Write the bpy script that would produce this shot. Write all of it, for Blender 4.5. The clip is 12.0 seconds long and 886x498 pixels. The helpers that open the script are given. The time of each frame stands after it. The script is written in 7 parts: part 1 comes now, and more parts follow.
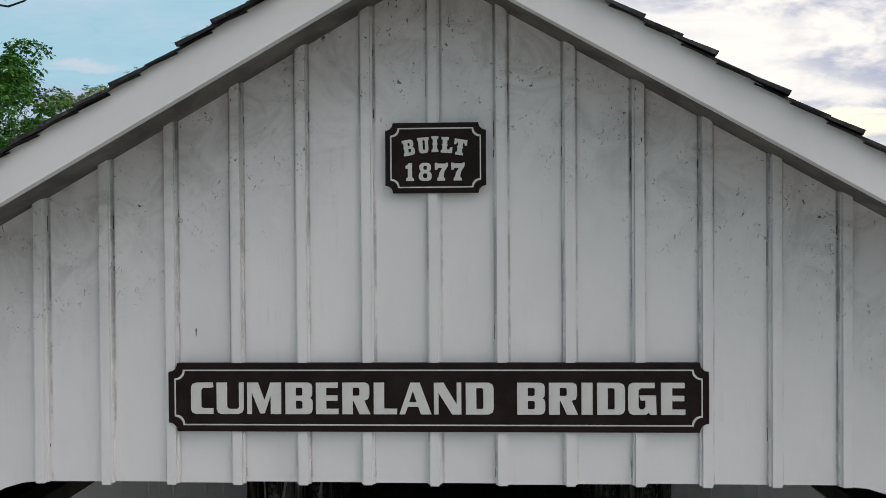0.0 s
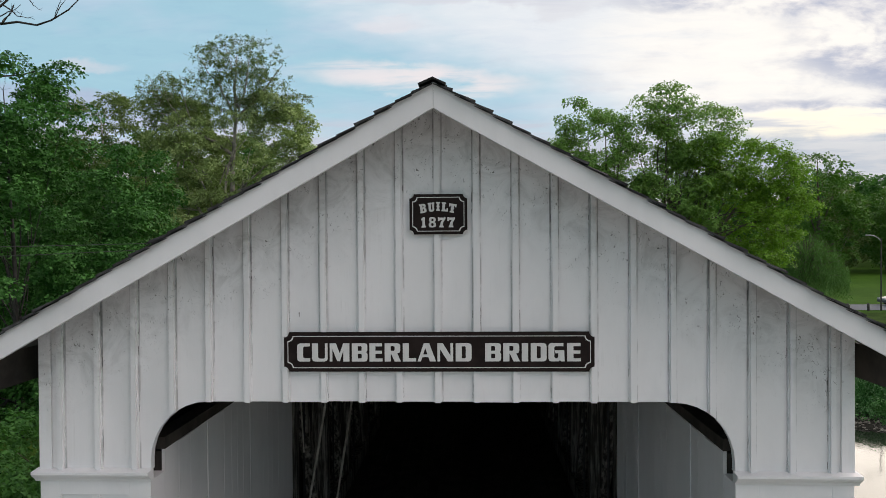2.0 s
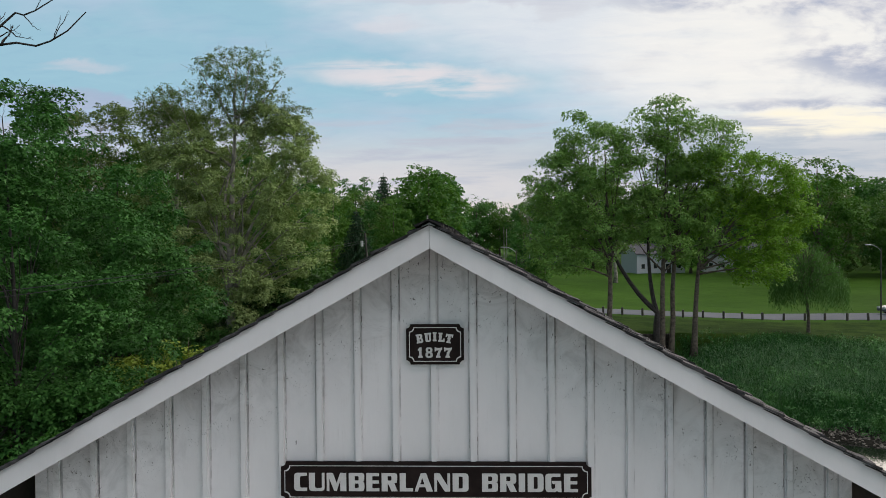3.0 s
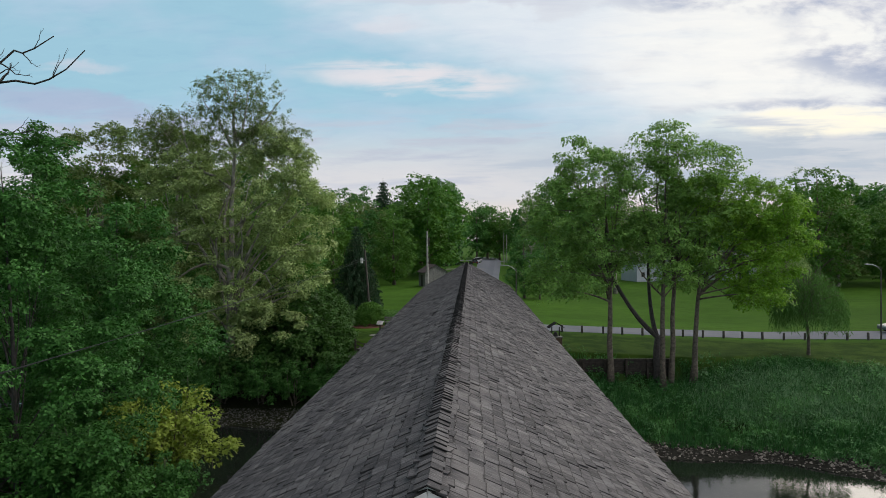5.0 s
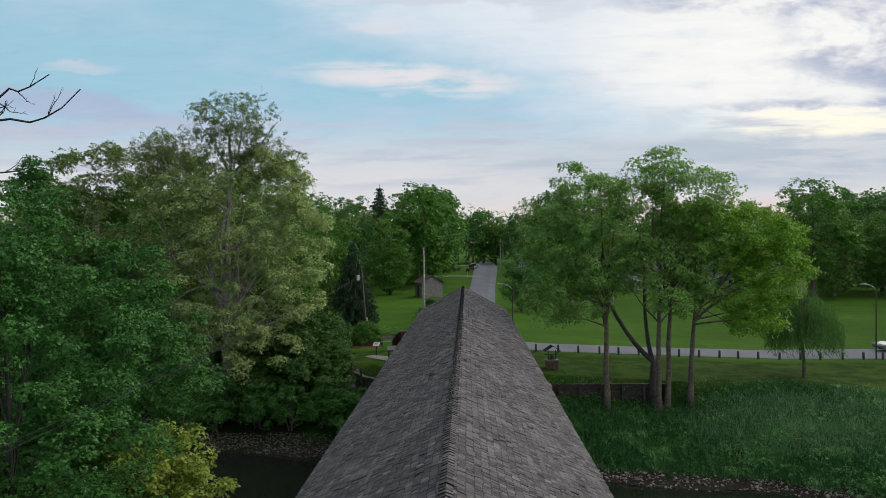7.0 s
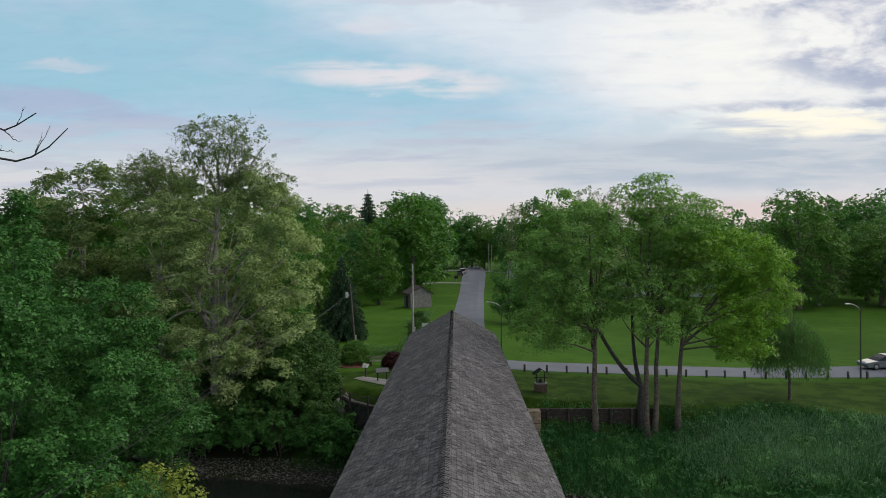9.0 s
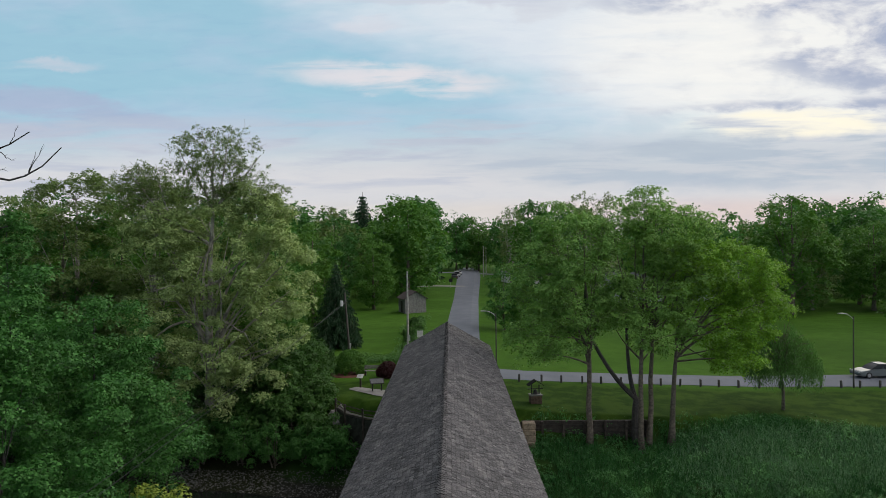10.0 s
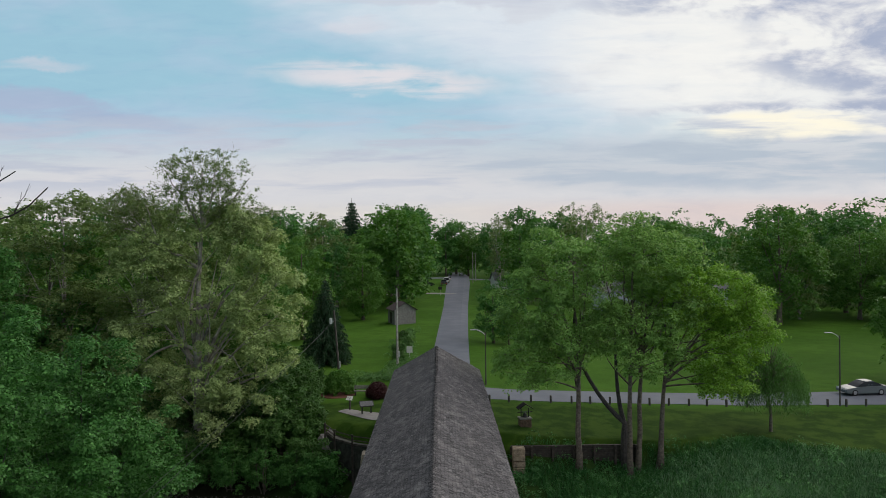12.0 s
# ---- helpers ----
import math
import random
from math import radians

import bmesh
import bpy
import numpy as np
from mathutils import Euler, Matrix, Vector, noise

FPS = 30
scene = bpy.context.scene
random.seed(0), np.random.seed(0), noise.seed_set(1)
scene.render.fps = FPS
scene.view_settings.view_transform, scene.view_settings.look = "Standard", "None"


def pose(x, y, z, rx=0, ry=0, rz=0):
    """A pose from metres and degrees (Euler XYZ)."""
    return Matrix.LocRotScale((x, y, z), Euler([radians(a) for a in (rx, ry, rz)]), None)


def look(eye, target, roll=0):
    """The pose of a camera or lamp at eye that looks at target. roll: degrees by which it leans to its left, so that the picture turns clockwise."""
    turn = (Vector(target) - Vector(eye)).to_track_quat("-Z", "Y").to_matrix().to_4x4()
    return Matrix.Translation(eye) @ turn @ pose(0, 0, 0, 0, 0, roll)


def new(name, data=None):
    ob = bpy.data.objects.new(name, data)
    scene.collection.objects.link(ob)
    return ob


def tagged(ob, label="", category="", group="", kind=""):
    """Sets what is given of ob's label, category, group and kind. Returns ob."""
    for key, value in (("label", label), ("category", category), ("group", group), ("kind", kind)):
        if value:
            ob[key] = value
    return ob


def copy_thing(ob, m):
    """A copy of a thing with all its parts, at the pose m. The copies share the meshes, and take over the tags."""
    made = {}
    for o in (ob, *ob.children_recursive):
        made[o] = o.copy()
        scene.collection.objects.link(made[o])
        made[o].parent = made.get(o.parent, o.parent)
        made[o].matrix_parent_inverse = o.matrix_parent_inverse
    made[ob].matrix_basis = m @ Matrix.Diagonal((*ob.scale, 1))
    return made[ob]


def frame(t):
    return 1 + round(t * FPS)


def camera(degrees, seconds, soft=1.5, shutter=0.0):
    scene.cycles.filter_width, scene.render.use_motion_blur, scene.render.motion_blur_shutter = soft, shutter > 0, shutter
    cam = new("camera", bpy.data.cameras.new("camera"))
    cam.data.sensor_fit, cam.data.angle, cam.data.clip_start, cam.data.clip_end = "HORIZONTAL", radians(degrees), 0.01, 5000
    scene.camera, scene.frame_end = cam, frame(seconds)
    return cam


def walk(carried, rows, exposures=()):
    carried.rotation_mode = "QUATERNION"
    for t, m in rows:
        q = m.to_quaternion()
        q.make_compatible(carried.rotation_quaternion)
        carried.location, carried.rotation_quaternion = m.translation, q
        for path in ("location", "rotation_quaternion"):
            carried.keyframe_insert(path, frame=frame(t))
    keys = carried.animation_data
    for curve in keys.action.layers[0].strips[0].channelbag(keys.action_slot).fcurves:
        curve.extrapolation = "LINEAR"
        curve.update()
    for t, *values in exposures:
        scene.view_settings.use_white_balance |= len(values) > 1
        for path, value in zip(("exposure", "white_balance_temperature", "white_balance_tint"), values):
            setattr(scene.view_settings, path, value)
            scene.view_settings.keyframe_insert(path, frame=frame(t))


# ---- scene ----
cam = camera(63.0, 12.0, soft=0.65)
PATH = [
    (0.0, 0.170, -3.255, 5.152, 89.37, 0.4, 2.20),
    (0.2, 0.182, -3.557, 5.155, 89.37, 0.4, 2.20),
    (0.4, 0.197, -3.958, 5.160, 89.37, 0.4, 2.20),
    (0.6, 0.218, -4.463, 5.165, 89.37, 0.4, 2.20),
    (0.8, 0.244, -5.147, 5.173, 89.37, 0.4, 2.20),
    (0.9, 0.258, -5.507, 5.177, 89.37, 0.4, 2.20),
    (1.0, 0.264, -5.672, 5.179, 89.37, 0.4, 2.20),
    (1.5, 0.264, -5.672, 5.179, 89.37, 0.4, 2.20),
    (1.8, 0.264, -5.672, 5.183, 89.37, 0.4, 2.20),
    (2.0, 0.266, -5.670, 5.318, 89.35, 0.4, 2.19),
    (2.5, 0.282, -5.662, 5.796, 89.34, 0.45, 2.18),
    (3.0, 0.300, -5.655, 6.341, 89.33, 0.5, 2.19),
    (5.0, 0.325, -5.580, 8.237, 89.34, 0.55, 2.18),
    (5.5, 0.325, -5.565, 8.700, 89.34, 0.55, 2.18),
    (6.0, 0.335, -5.560, 9.195, 89.34, 0.6, 2.15),
    (6.5, 0.350, -5.560, 9.650, 89.36, 0.6, 2.05),
    (7.0, 0.350, -5.575, 10.130, 89.38, 0.6, 1.90),
    (9.0, 0.320, -5.645, 12.100, 89.37, 0.6, 0.98),
    (9.5, 0.315, -5.645, 12.570, 89.36, 0.6, 0.78),
    (10.0, 0.310, -5.645, 13.070, 89.35, 0.6, 0.55),
    (10.5, 0.315, -5.640, 13.530, 89.37, 0.6, 0.36),
    (11.0, 0.315, -5.645, 14.025, 89.39, 0.62, 0.14),
    (11.5, 0.320, -5.645, 14.495, 89.40, 0.65, -0.09),
    (12.0, 0.330, -5.640, 14.985, 89.40, 0.68, -0.29),
]
walk(cam, [(t, pose(*p)) for t, *p in PATH], exposures=[(0.0, 0.07, 6800, 12), (1.8, 0.07, 6800, 12), (3.0, -0.10, 6600, 11), (5.5, -0.02, 6520, 10), (8.0, -0.04, 6500, 10), (12.0, -0.10, 6500, 10)])

# ---- world, sun ----
SUN_AZ, SUN_EL = radians(48.0), radians(9.0)  # azimuth clockwise from +y
world = bpy.data.worlds.new("sky")
scene.world = world
world.use_nodes = True
wn, wl = world.node_tree.nodes, world.node_tree.links
wn.clear()


def wmath(op, a, b=None, clamp=False):
    n = wn.new("ShaderNodeMath")
    n.operation, n.use_clamp = op, clamp
    for i, s in enumerate((a, b)):
        if s is None:
            continue
        if isinstance(s, (int, float)):
            n.inputs[i].default_value = s
        else:
            wl.new(s, n.inputs[i])
    return n.outputs[0]


def wmix(fac, a, b, blend="MIX"):
    n = wn.new("ShaderNodeMix")
    n.data_type, n.blend_type = "RGBA", blend
    for i, s in ((0, fac), (6, a), (7, b)):
        if isinstance(s, (int, float)):
            n.inputs[i].default_value = s
        elif isinstance(s, tuple):
            n.inputs[i].default_value = (*s, 1)
        else:
            wl.new(s, n.inputs[i])
    return n.outputs[2]


def wramp(src, lo, hi):
    n = wn.new("ShaderNodeMapRange")
    n.interpolation_type = "SMOOTHSTEP"
    wl.new(src, n.inputs[0])
    n.inputs[1].default_value, n.inputs[2].default_value = lo, hi
    return n.outputs[0]


sky = wn.new("ShaderNodeTexSky")
sky.sky_type, sky.sun_disc = "NISHITA", False
sky.sun_elevation, sky.sun_rotation = SUN_EL, SUN_AZ
sky.air_density, sky.dust_density, sky.ozone_density = 1.0, 0.6, 1.5
tc = wn.new("ShaderNodeTexCoord")
sep = wn.new("ShaderNodeSeparateXYZ")
wl.new(tc.outputs["Generated"], sep.inputs[0])
up = wmath("ADD", wmath("MAXIMUM", sep.outputs[2], 0.0), 0.10)
comb = wn.new("ShaderNodeCombineXYZ")
wl.new(wmath("DIVIDE", sep.outputs[0], up), comb.inputs[0])
wl.new(wmath("MULTIPLY", wmath("DIVIDE", sep.outputs[1], up), 1.7), comb.inputs[1])


def cloud(scale, detail, rough, shift, dist=0.5):
    mp = wn.new("ShaderNodeMapping")
    mp.inputs["Location"].default_value = shift
    mp.inputs["Rotation"].default_value = (0, 0, radians(12))
    wl.new(comb.outputs[0], mp.inputs[0])
    n = wn.new("ShaderNodeTexNoise")
    wl.new(mp.outputs[0], n.inputs["Vector"])
    n.inputs["Scale"].default_value = scale
    n.inputs["Detail"].default_value = detail
    n.inputs["Roughness"].default_value = rough
    n.inputs["Distortion"].default_value = dist
    return n.outputs[0]


# angle to the sun, which brightens and warms the cloud
dot = wn.new("ShaderNodeVectorMath")
dot.operation = "DOT_PRODUCT"
wl.new(tc.outputs["Generated"], dot.inputs[0])
dot.inputs[1].default_value = (math.sin(SUN_AZ) * math.cos(SUN_EL), math.cos(SUN_AZ) * math.cos(SUN_EL), math.sin(SUN_EL))
glow = wramp(dot.outputs["Value"], 0.50, 1.0)
core = wmath("MULTIPLY", wramp(dot.outputs["Value"], 0.975, 1.0), wramp(sep.outputs[2], 0.24, 0.14))
big, mid, fine = cloud(0.34, 3, 0.5, (3.1, 1.7, 0), 0.3), cloud(0.75, 5, 0.55, (0.4, 5.2, 0), 0.4), cloud(1.5, 6, 0.55, (7.7, 2.0, 0), 0.3)
dens = wmath("ADD", wmath("ADD", wmath("MULTIPLY", big, 0.7), wmath("MULTIPLY", mid, 0.75)), wmath("MULTIPLY", glow, 0.30))
cover = wramp(dens, 0.62, 0.90)
low = wramp(sep.outputs[2], 0.22, 0.02)
high = wramp(sep.outputs[2], 0.30, 0.55)
cover = wmath("MAXIMUM", cover, wmath("MAXIMUM", wmath("MULTIPLY", low, 0.72), high))
lit = wmix(wramp(fine, 0.38, 0.62), (0.62, 0.63, 0.69), (0.92, 0.90, 0.91))
lit = wmix(wmath("MULTIPLY", glow, 0.75), lit, (1.06, 1.06, 1.06))
shade = wmix(glow, (0.44, 0.50, 0.62), (0.48, 0.53, 0.66))
lit = wmix(wmath("MULTIPLY", wramp(mid, 0.48, 0.66), 0.85), lit, shade)
lit = wmix(wmath("MULTIPLY", core, wramp(mid, 0.62, 0.46)), lit, (1.1, 1.03, 0.86))
lit = wmix(wmath("MULTIPLY", low, 0.55), lit, (0.90, 0.84, 0.84))
lit = wmix(high, lit, wmix(wramp(sep.outputs[0], -0.15, 0.55), (0.30, 0.33, 0.36), (0.90, 0.83, 0.86)))
blue = wmix(1.0, sky.outputs[0], (0.12, 0.135, 0.13), "MULTIPLY")
blue = wmix(0.7, blue, (0.34, 0.72, 0.90))
skycol = wmix(cover, blue, lit)

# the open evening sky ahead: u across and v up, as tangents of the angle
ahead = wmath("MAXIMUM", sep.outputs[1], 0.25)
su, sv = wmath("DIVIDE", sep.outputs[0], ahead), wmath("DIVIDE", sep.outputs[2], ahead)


def puff(scale, tall, detail, rough, shift, dist=0.0):
    c = wn.new("ShaderNodeCombineXYZ")
    wl.new(wmath("ADD", su, shift), c.inputs[0])
    wl.new(wmath("MULTIPLY", sv, tall), c.inputs[1])
    n = wn.new("ShaderNodeTexNoise")
    wl.new(c.outputs[0], n.inputs["Vector"])
    n.inputs["Scale"].default_value, n.inputs["Detail"].default_value = scale, detail
    n.inputs["Roughness"].default_value, n.inputs["Distortion"].default_value = rough, dist
    return n.outputs[0]


soft_n = puff(3.2, 3.0, 4, 0.55, 4.3)
fluff = puff(9.0, 2.2, 7, 0.58, 1.7, 0.25)
wisps = puff(5.0, 9.0, 6, 0.55, 8.1, 0.3)
wu = wmath("ADD", su, wmath("MULTIPLY", wmath("SUBTRACT", soft_n, 0.5), 0.22))
wv = wmath("ADD", sv, wmath("MULTIPLY", wmath("SUBTRACT", fluff, 0.5), 0.045))


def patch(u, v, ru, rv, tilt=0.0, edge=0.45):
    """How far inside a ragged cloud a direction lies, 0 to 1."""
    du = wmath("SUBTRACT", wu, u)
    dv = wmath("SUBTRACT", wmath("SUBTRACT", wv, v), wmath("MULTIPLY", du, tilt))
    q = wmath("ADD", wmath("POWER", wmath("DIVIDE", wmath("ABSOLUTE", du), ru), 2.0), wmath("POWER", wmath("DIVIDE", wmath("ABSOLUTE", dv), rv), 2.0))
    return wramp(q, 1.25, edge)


slope = wmath("ADD", wmath("ADD", su, wmath("MULTIPLY", wmath("SUBTRACT", sv, 0.2), 2.4)), wmath("MULTIPLY", wmath("SUBTRACT", soft_n, 0.5), 0.5))
veil = wramp(slope, -0.02, 0.34)
clear = wmix(1.0, sky.outputs[0], (0.12, 0.135, 0.13), "MULTIPLY")
clear = wmix(0.85, clear, (0.45, 0.76, 0.94))
clear = wmix(wmath("MULTIPLY", wramp(soft_n, 0.42, 0.66), 0.55), clear, (0.60, 0.74, 0.93))
pale = wmix(wramp(su, 0.12, 0.40), (0.93, 0.99, 1.06), (1.14, 1.13, 1.10))
pale = wmix(wmath("MULTIPLY", wramp(fluff, 0.50, 0.66), 0.6), pale, (0.84, 0.86, 0.93))
view = wmix(wmath("MULTIPLY", veil, 0.92), clear, pale)
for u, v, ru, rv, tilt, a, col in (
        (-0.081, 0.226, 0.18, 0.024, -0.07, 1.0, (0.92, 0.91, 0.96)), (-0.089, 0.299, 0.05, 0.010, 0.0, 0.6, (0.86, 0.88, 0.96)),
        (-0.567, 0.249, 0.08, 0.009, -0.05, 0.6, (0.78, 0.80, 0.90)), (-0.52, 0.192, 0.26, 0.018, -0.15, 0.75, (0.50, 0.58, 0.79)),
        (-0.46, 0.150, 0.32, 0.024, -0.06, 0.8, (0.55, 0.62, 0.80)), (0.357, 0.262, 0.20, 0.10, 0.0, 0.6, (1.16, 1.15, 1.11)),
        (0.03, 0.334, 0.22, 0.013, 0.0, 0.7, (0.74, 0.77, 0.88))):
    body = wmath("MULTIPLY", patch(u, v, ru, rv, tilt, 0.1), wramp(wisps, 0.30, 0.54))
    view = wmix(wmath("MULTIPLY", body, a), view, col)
# evening haze low down, with long grey streaks and a pink rim
view = wmix(wmath("MULTIPLY", wramp(sv, 0.185, 0.085), 0.92), view, (0.88, 0.86, 0.885))
streak = wmath("MULTIPLY", wramp(wisps, 0.46, 0.62), wmath("MULTIPLY", wramp(sv, 0.20, 0.14), wramp(sv, 0.06, 0.09)))
view = wmix(wmath("MULTIPLY", streak, 0.8), view, (0.64, 0.69, 0.81))
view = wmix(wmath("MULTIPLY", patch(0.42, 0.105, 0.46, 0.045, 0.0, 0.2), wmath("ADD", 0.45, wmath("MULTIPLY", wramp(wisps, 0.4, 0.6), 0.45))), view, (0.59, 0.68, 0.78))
view = wmix(wmath("MULTIPLY", wramp(sv, 0.064, 0.040), 0.8), view, wmix(wramp(su, -0.1, 0.4), (0.88, 0.84, 0.80), (0.92, 0.77, 0.74)))
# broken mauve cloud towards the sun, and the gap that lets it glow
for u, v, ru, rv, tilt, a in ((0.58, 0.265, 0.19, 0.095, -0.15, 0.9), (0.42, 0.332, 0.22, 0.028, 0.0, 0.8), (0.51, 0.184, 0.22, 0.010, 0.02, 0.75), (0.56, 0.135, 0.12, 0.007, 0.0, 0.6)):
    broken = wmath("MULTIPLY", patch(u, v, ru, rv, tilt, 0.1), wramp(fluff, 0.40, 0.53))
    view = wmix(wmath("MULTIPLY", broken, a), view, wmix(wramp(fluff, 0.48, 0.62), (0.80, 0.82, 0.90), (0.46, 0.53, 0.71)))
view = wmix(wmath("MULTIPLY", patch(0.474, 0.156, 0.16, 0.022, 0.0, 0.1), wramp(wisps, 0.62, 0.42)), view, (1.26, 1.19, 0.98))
thread = puff(13.0, 5.0, 7, 0.62, 2.9, 0.5)
view = wmix(wmath("MULTIPLY", wramp(thread, 0.50, 0.66), 0.30), view, wmix(1.0, view, (0.86, 0.89, 0.95), "MULTIPLY"))
view = wmix(wmath("MULTIPLY", wramp(thread, 0.48, 0.34), 0.22), view, wmix(1.0, view, (1.12, 1.10, 1.06), "MULTIPLY"))
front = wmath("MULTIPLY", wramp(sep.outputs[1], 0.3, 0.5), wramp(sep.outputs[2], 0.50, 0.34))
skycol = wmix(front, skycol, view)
# clear blue sky away from the sun
skycol = wmix(wmath("MULTIPLY", wramp(sep.outputs[0], -0.52, -0.9), 0.7), skycol, clear)
skycol = wmix(wramp(sep.outputs[1], 0.1, -0.45), skycol, wmix(1.0, skycol, (1.17, 1.13, 1.11), "MULTIPLY"))
# an overcast sky is brighter overhead than at the horizon
# and towards the veiled sun than away from it
aside = wmath("ADD", 0.05, wmath("MULTIPLY", wramp(sep.outputs[0], 0.0, 0.6), 2.1))
zen = wmath("ADD", 1.0, wmath("MULTIPLY", wmath("MULTIPLY", wramp(sep.outputs[2], 0.30, 0.85), aside), 1.3))
leftdim = wmath("ADD", wramp(sep.outputs[0], -0.95, -0.50), 0.25, True)
zen = wmath("MULTIPLY", zen, leftdim)
bg = wn.new("ShaderNodeBackground")
zcol = wn.new("ShaderNodeCombineXYZ")
for k in range(3):
    wl.new(zen, zcol.inputs[k])
wl.new(wmix(1.0, skycol, zcol.outputs[0], "MULTIPLY"), bg.inputs[0])
bg.inputs[1].default_value = 0.85
wo = wn.new("ShaderNodeOutputWorld")
wl.new(bg.outputs[0], wo.inputs[0])

sun_data = bpy.data.lights.new("sun", "SUN")
sun_data.energy, sun_data.angle, sun_data.color = 2.0, radians(50), (1.0, 0.92, 0.80)
sun = new("sun", sun_data)
sun.matrix_world = look((0, 0, 0), (-math.sin(SUN_AZ) * math.cos(SUN_EL + 0.08), -math.cos(SUN_AZ) * math.cos(SUN_EL + 0.08), -math.sin(SUN_EL + 0.08)))

# ---- materials ----
class Mat:
    """A principled material with a few shortcuts for procedural variation."""

    def __init__(self, name, rough=0.7, spec=0.3, metal=0.0):
        self.m = bpy.data.materials.new(name)
        self.m.use_nodes = True
        self.t = self.m.node_tree
        self.n, self.l = self.t.nodes, self.t.links
        self.b = self.n["Principled BSDF"]
        self.out = self.n["Material Output"]
        self.b.inputs["Roughness"].default_value = rough
        self.b.inputs["Specular IOR Level"].default_value = spec
        self.b.inputs["Metallic"].default_value = metal
        self.co = self.n.new("ShaderNodeTexCoord").outputs["Object"]

    def geo(self, out):
        return self.n.new("ShaderNodeNewGeometry").outputs[out]

    def rand(self):
        return self.n.new("ShaderNodeObjectInfo").outputs["Random"]

    def noise(self, scale, detail=4, rough=0.6, stretch=(1, 1, 1), co=None, dist=0.0):
        mp = self.n.new("ShaderNodeMapping")
        mp.inputs["Scale"].default_value = stretch
        self.l.new(co or self.co, mp.inputs[0])
        n = self.n.new("ShaderNodeTexNoise")
        self.l.new(mp.outputs[0], n.inputs["Vector"])
        n.inputs["Scale"].default_value, n.inputs["Detail"].default_value = scale, detail
        n.inputs["Roughness"].default_value, n.inputs["Distortion"].default_value = rough, dist
        return n.outputs[0]

    def math(self, op, a, b):
        n = self.n.new("ShaderNodeMath")
        n.operation = op
        for i, s in enumerate((a, b)):
            if isinstance(s, (int, float)):
                n.inputs[i].default_value = s
            else:
                self.l.new(s, n.inputs[i])
        return n.outputs[0]

    def ramp(self, src, lo, hi, a=0.0, b=1.0):
        n = self.n.new("ShaderNodeMapRange")
        n.interpolation_type = "SMOOTHSTEP"
        self.l.new(src, n.inputs[0])
        for i, v in enumerate((lo, hi, a, b)):
            n.inputs[i + 1].default_value = v
        return n.outputs[0]

    def mix(self, fac, a, b, blend="MIX"):
        n = self.n.new("ShaderNodeMix")
        n.data_type, n.blend_type = "RGBA", blend
        for i, s in ((0, fac), (6, a), (7, b)):
            if isinstance(s, (int, float)):
                n.inputs[i].default_value = s
            elif isinstance(s, tuple):
                n.inputs[i].default_value = (*s, 1)
            else:
                self.l.new(s, n.inputs[i])
        return n.outputs[2]

    def color(self, c):
        if isinstance(c, tuple):
            self.b.inputs["Base Color"].default_value = (*c, 1)
        else:
            self.l.new(c, self.b.inputs["Base Color"])
        return self

    def rough(self, s):
        self.l.new(s, self.b.inputs["Roughness"])
        return self

    def bump(self, h, strength=0.3, dist=0.01):
        n = self.n.new("ShaderNodeBump")
        n.inputs["Strength"].default_value, n.inputs["Distance"].default_value = strength, dist
        self.l.new(h, n.inputs["Height"])
        self.l.new(n.outputs[0], self.b.inputs["Normal"])
        return self

    def translucent(self, col, fac):
        tr = self.n.new("ShaderNodeBsdfTranslucent")
        self.l.new(col, tr.inputs[0])
        mx = self.n.new("ShaderNodeMixShader")
        mx.inputs[0].default_value = fac
        self.l.new(self.b.outputs[0], mx.inputs[1])
        self.l.new(tr.outputs[0], mx.inputs[2])
        self.l.new(mx.outputs[0], self.out.inputs[0])
        return self


def plain(name, col, rough=0.6, var=0.25, scale=6.0, metal=0.0, spec=0.3):
    m = Mat(name, rough, spec, metal)
    n = m.noise(scale, 5)
    dark = tuple(c * (1 - var) for c in col)
    light = tuple(min(1.0, c * (1 + var)) for c in col)
    m.color(m.mix(m.ramp(n, 0.3, 0.7), dark, light))
    m.bump(m.noise(scale * 9, 3), 0.15, 0.004)
    return m.m


def leaf_mat(name, a, b, c, trans=0.2):
    """Foliage: three greens mixed leaf by leaf and clump by clump."""
    m = Mat(name, 0.5, 0.12)
    r = m.geo("Random Per Island")
    col = m.mix(m.ramp(r, 0.0, 1.0), a, b)
    col = m.mix(m.ramp(m.noise(0.35, 3), 0.45, 0.7), col, c)
    col = m.mix(m.ramp(m.rand(), 0.0, 1.0, 0.0, 0.35), col, m.mix(1.0, col, (0.75, 0.85, 0.9), "MULTIPLY"))
    m.color(col)
    m.translucent(m.mix(1.0, col, (1.15, 1.25, 0.65), "MULTIPLY"), trans)
    return m.m


def paint_white():
    m = Mat("white_paint", 0.55, 0.35)
    grain = m.noise(3.0, 6, 0.65, (9, 9, 0.5))
    stain = m.noise(1.3, 6, 0.6, (1.2, 1.2, 0.6))
    col = m.mix(m.ramp(stain, 0.35, 0.75), (0.82, 0.82, 0.83), (0.72, 0.725, 0.735))
    col = m.mix(m.ramp(m.rand(), 0, 1, 0, 0.35), col, (0.78, 0.78, 0.78))
    flake = m.ramp(m.noise(7.0, 8, 0.75, (4, 4, 0.7)), 0.72, 0.76)
    col = m.mix(m.math("MULTIPLY", flake, m.ramp(stain, 0.46, 0.6)), col, (0.14, 0.13, 0.12))
    m.color(col)
    m.bump(grain, 0.25, 0.004)
    return m


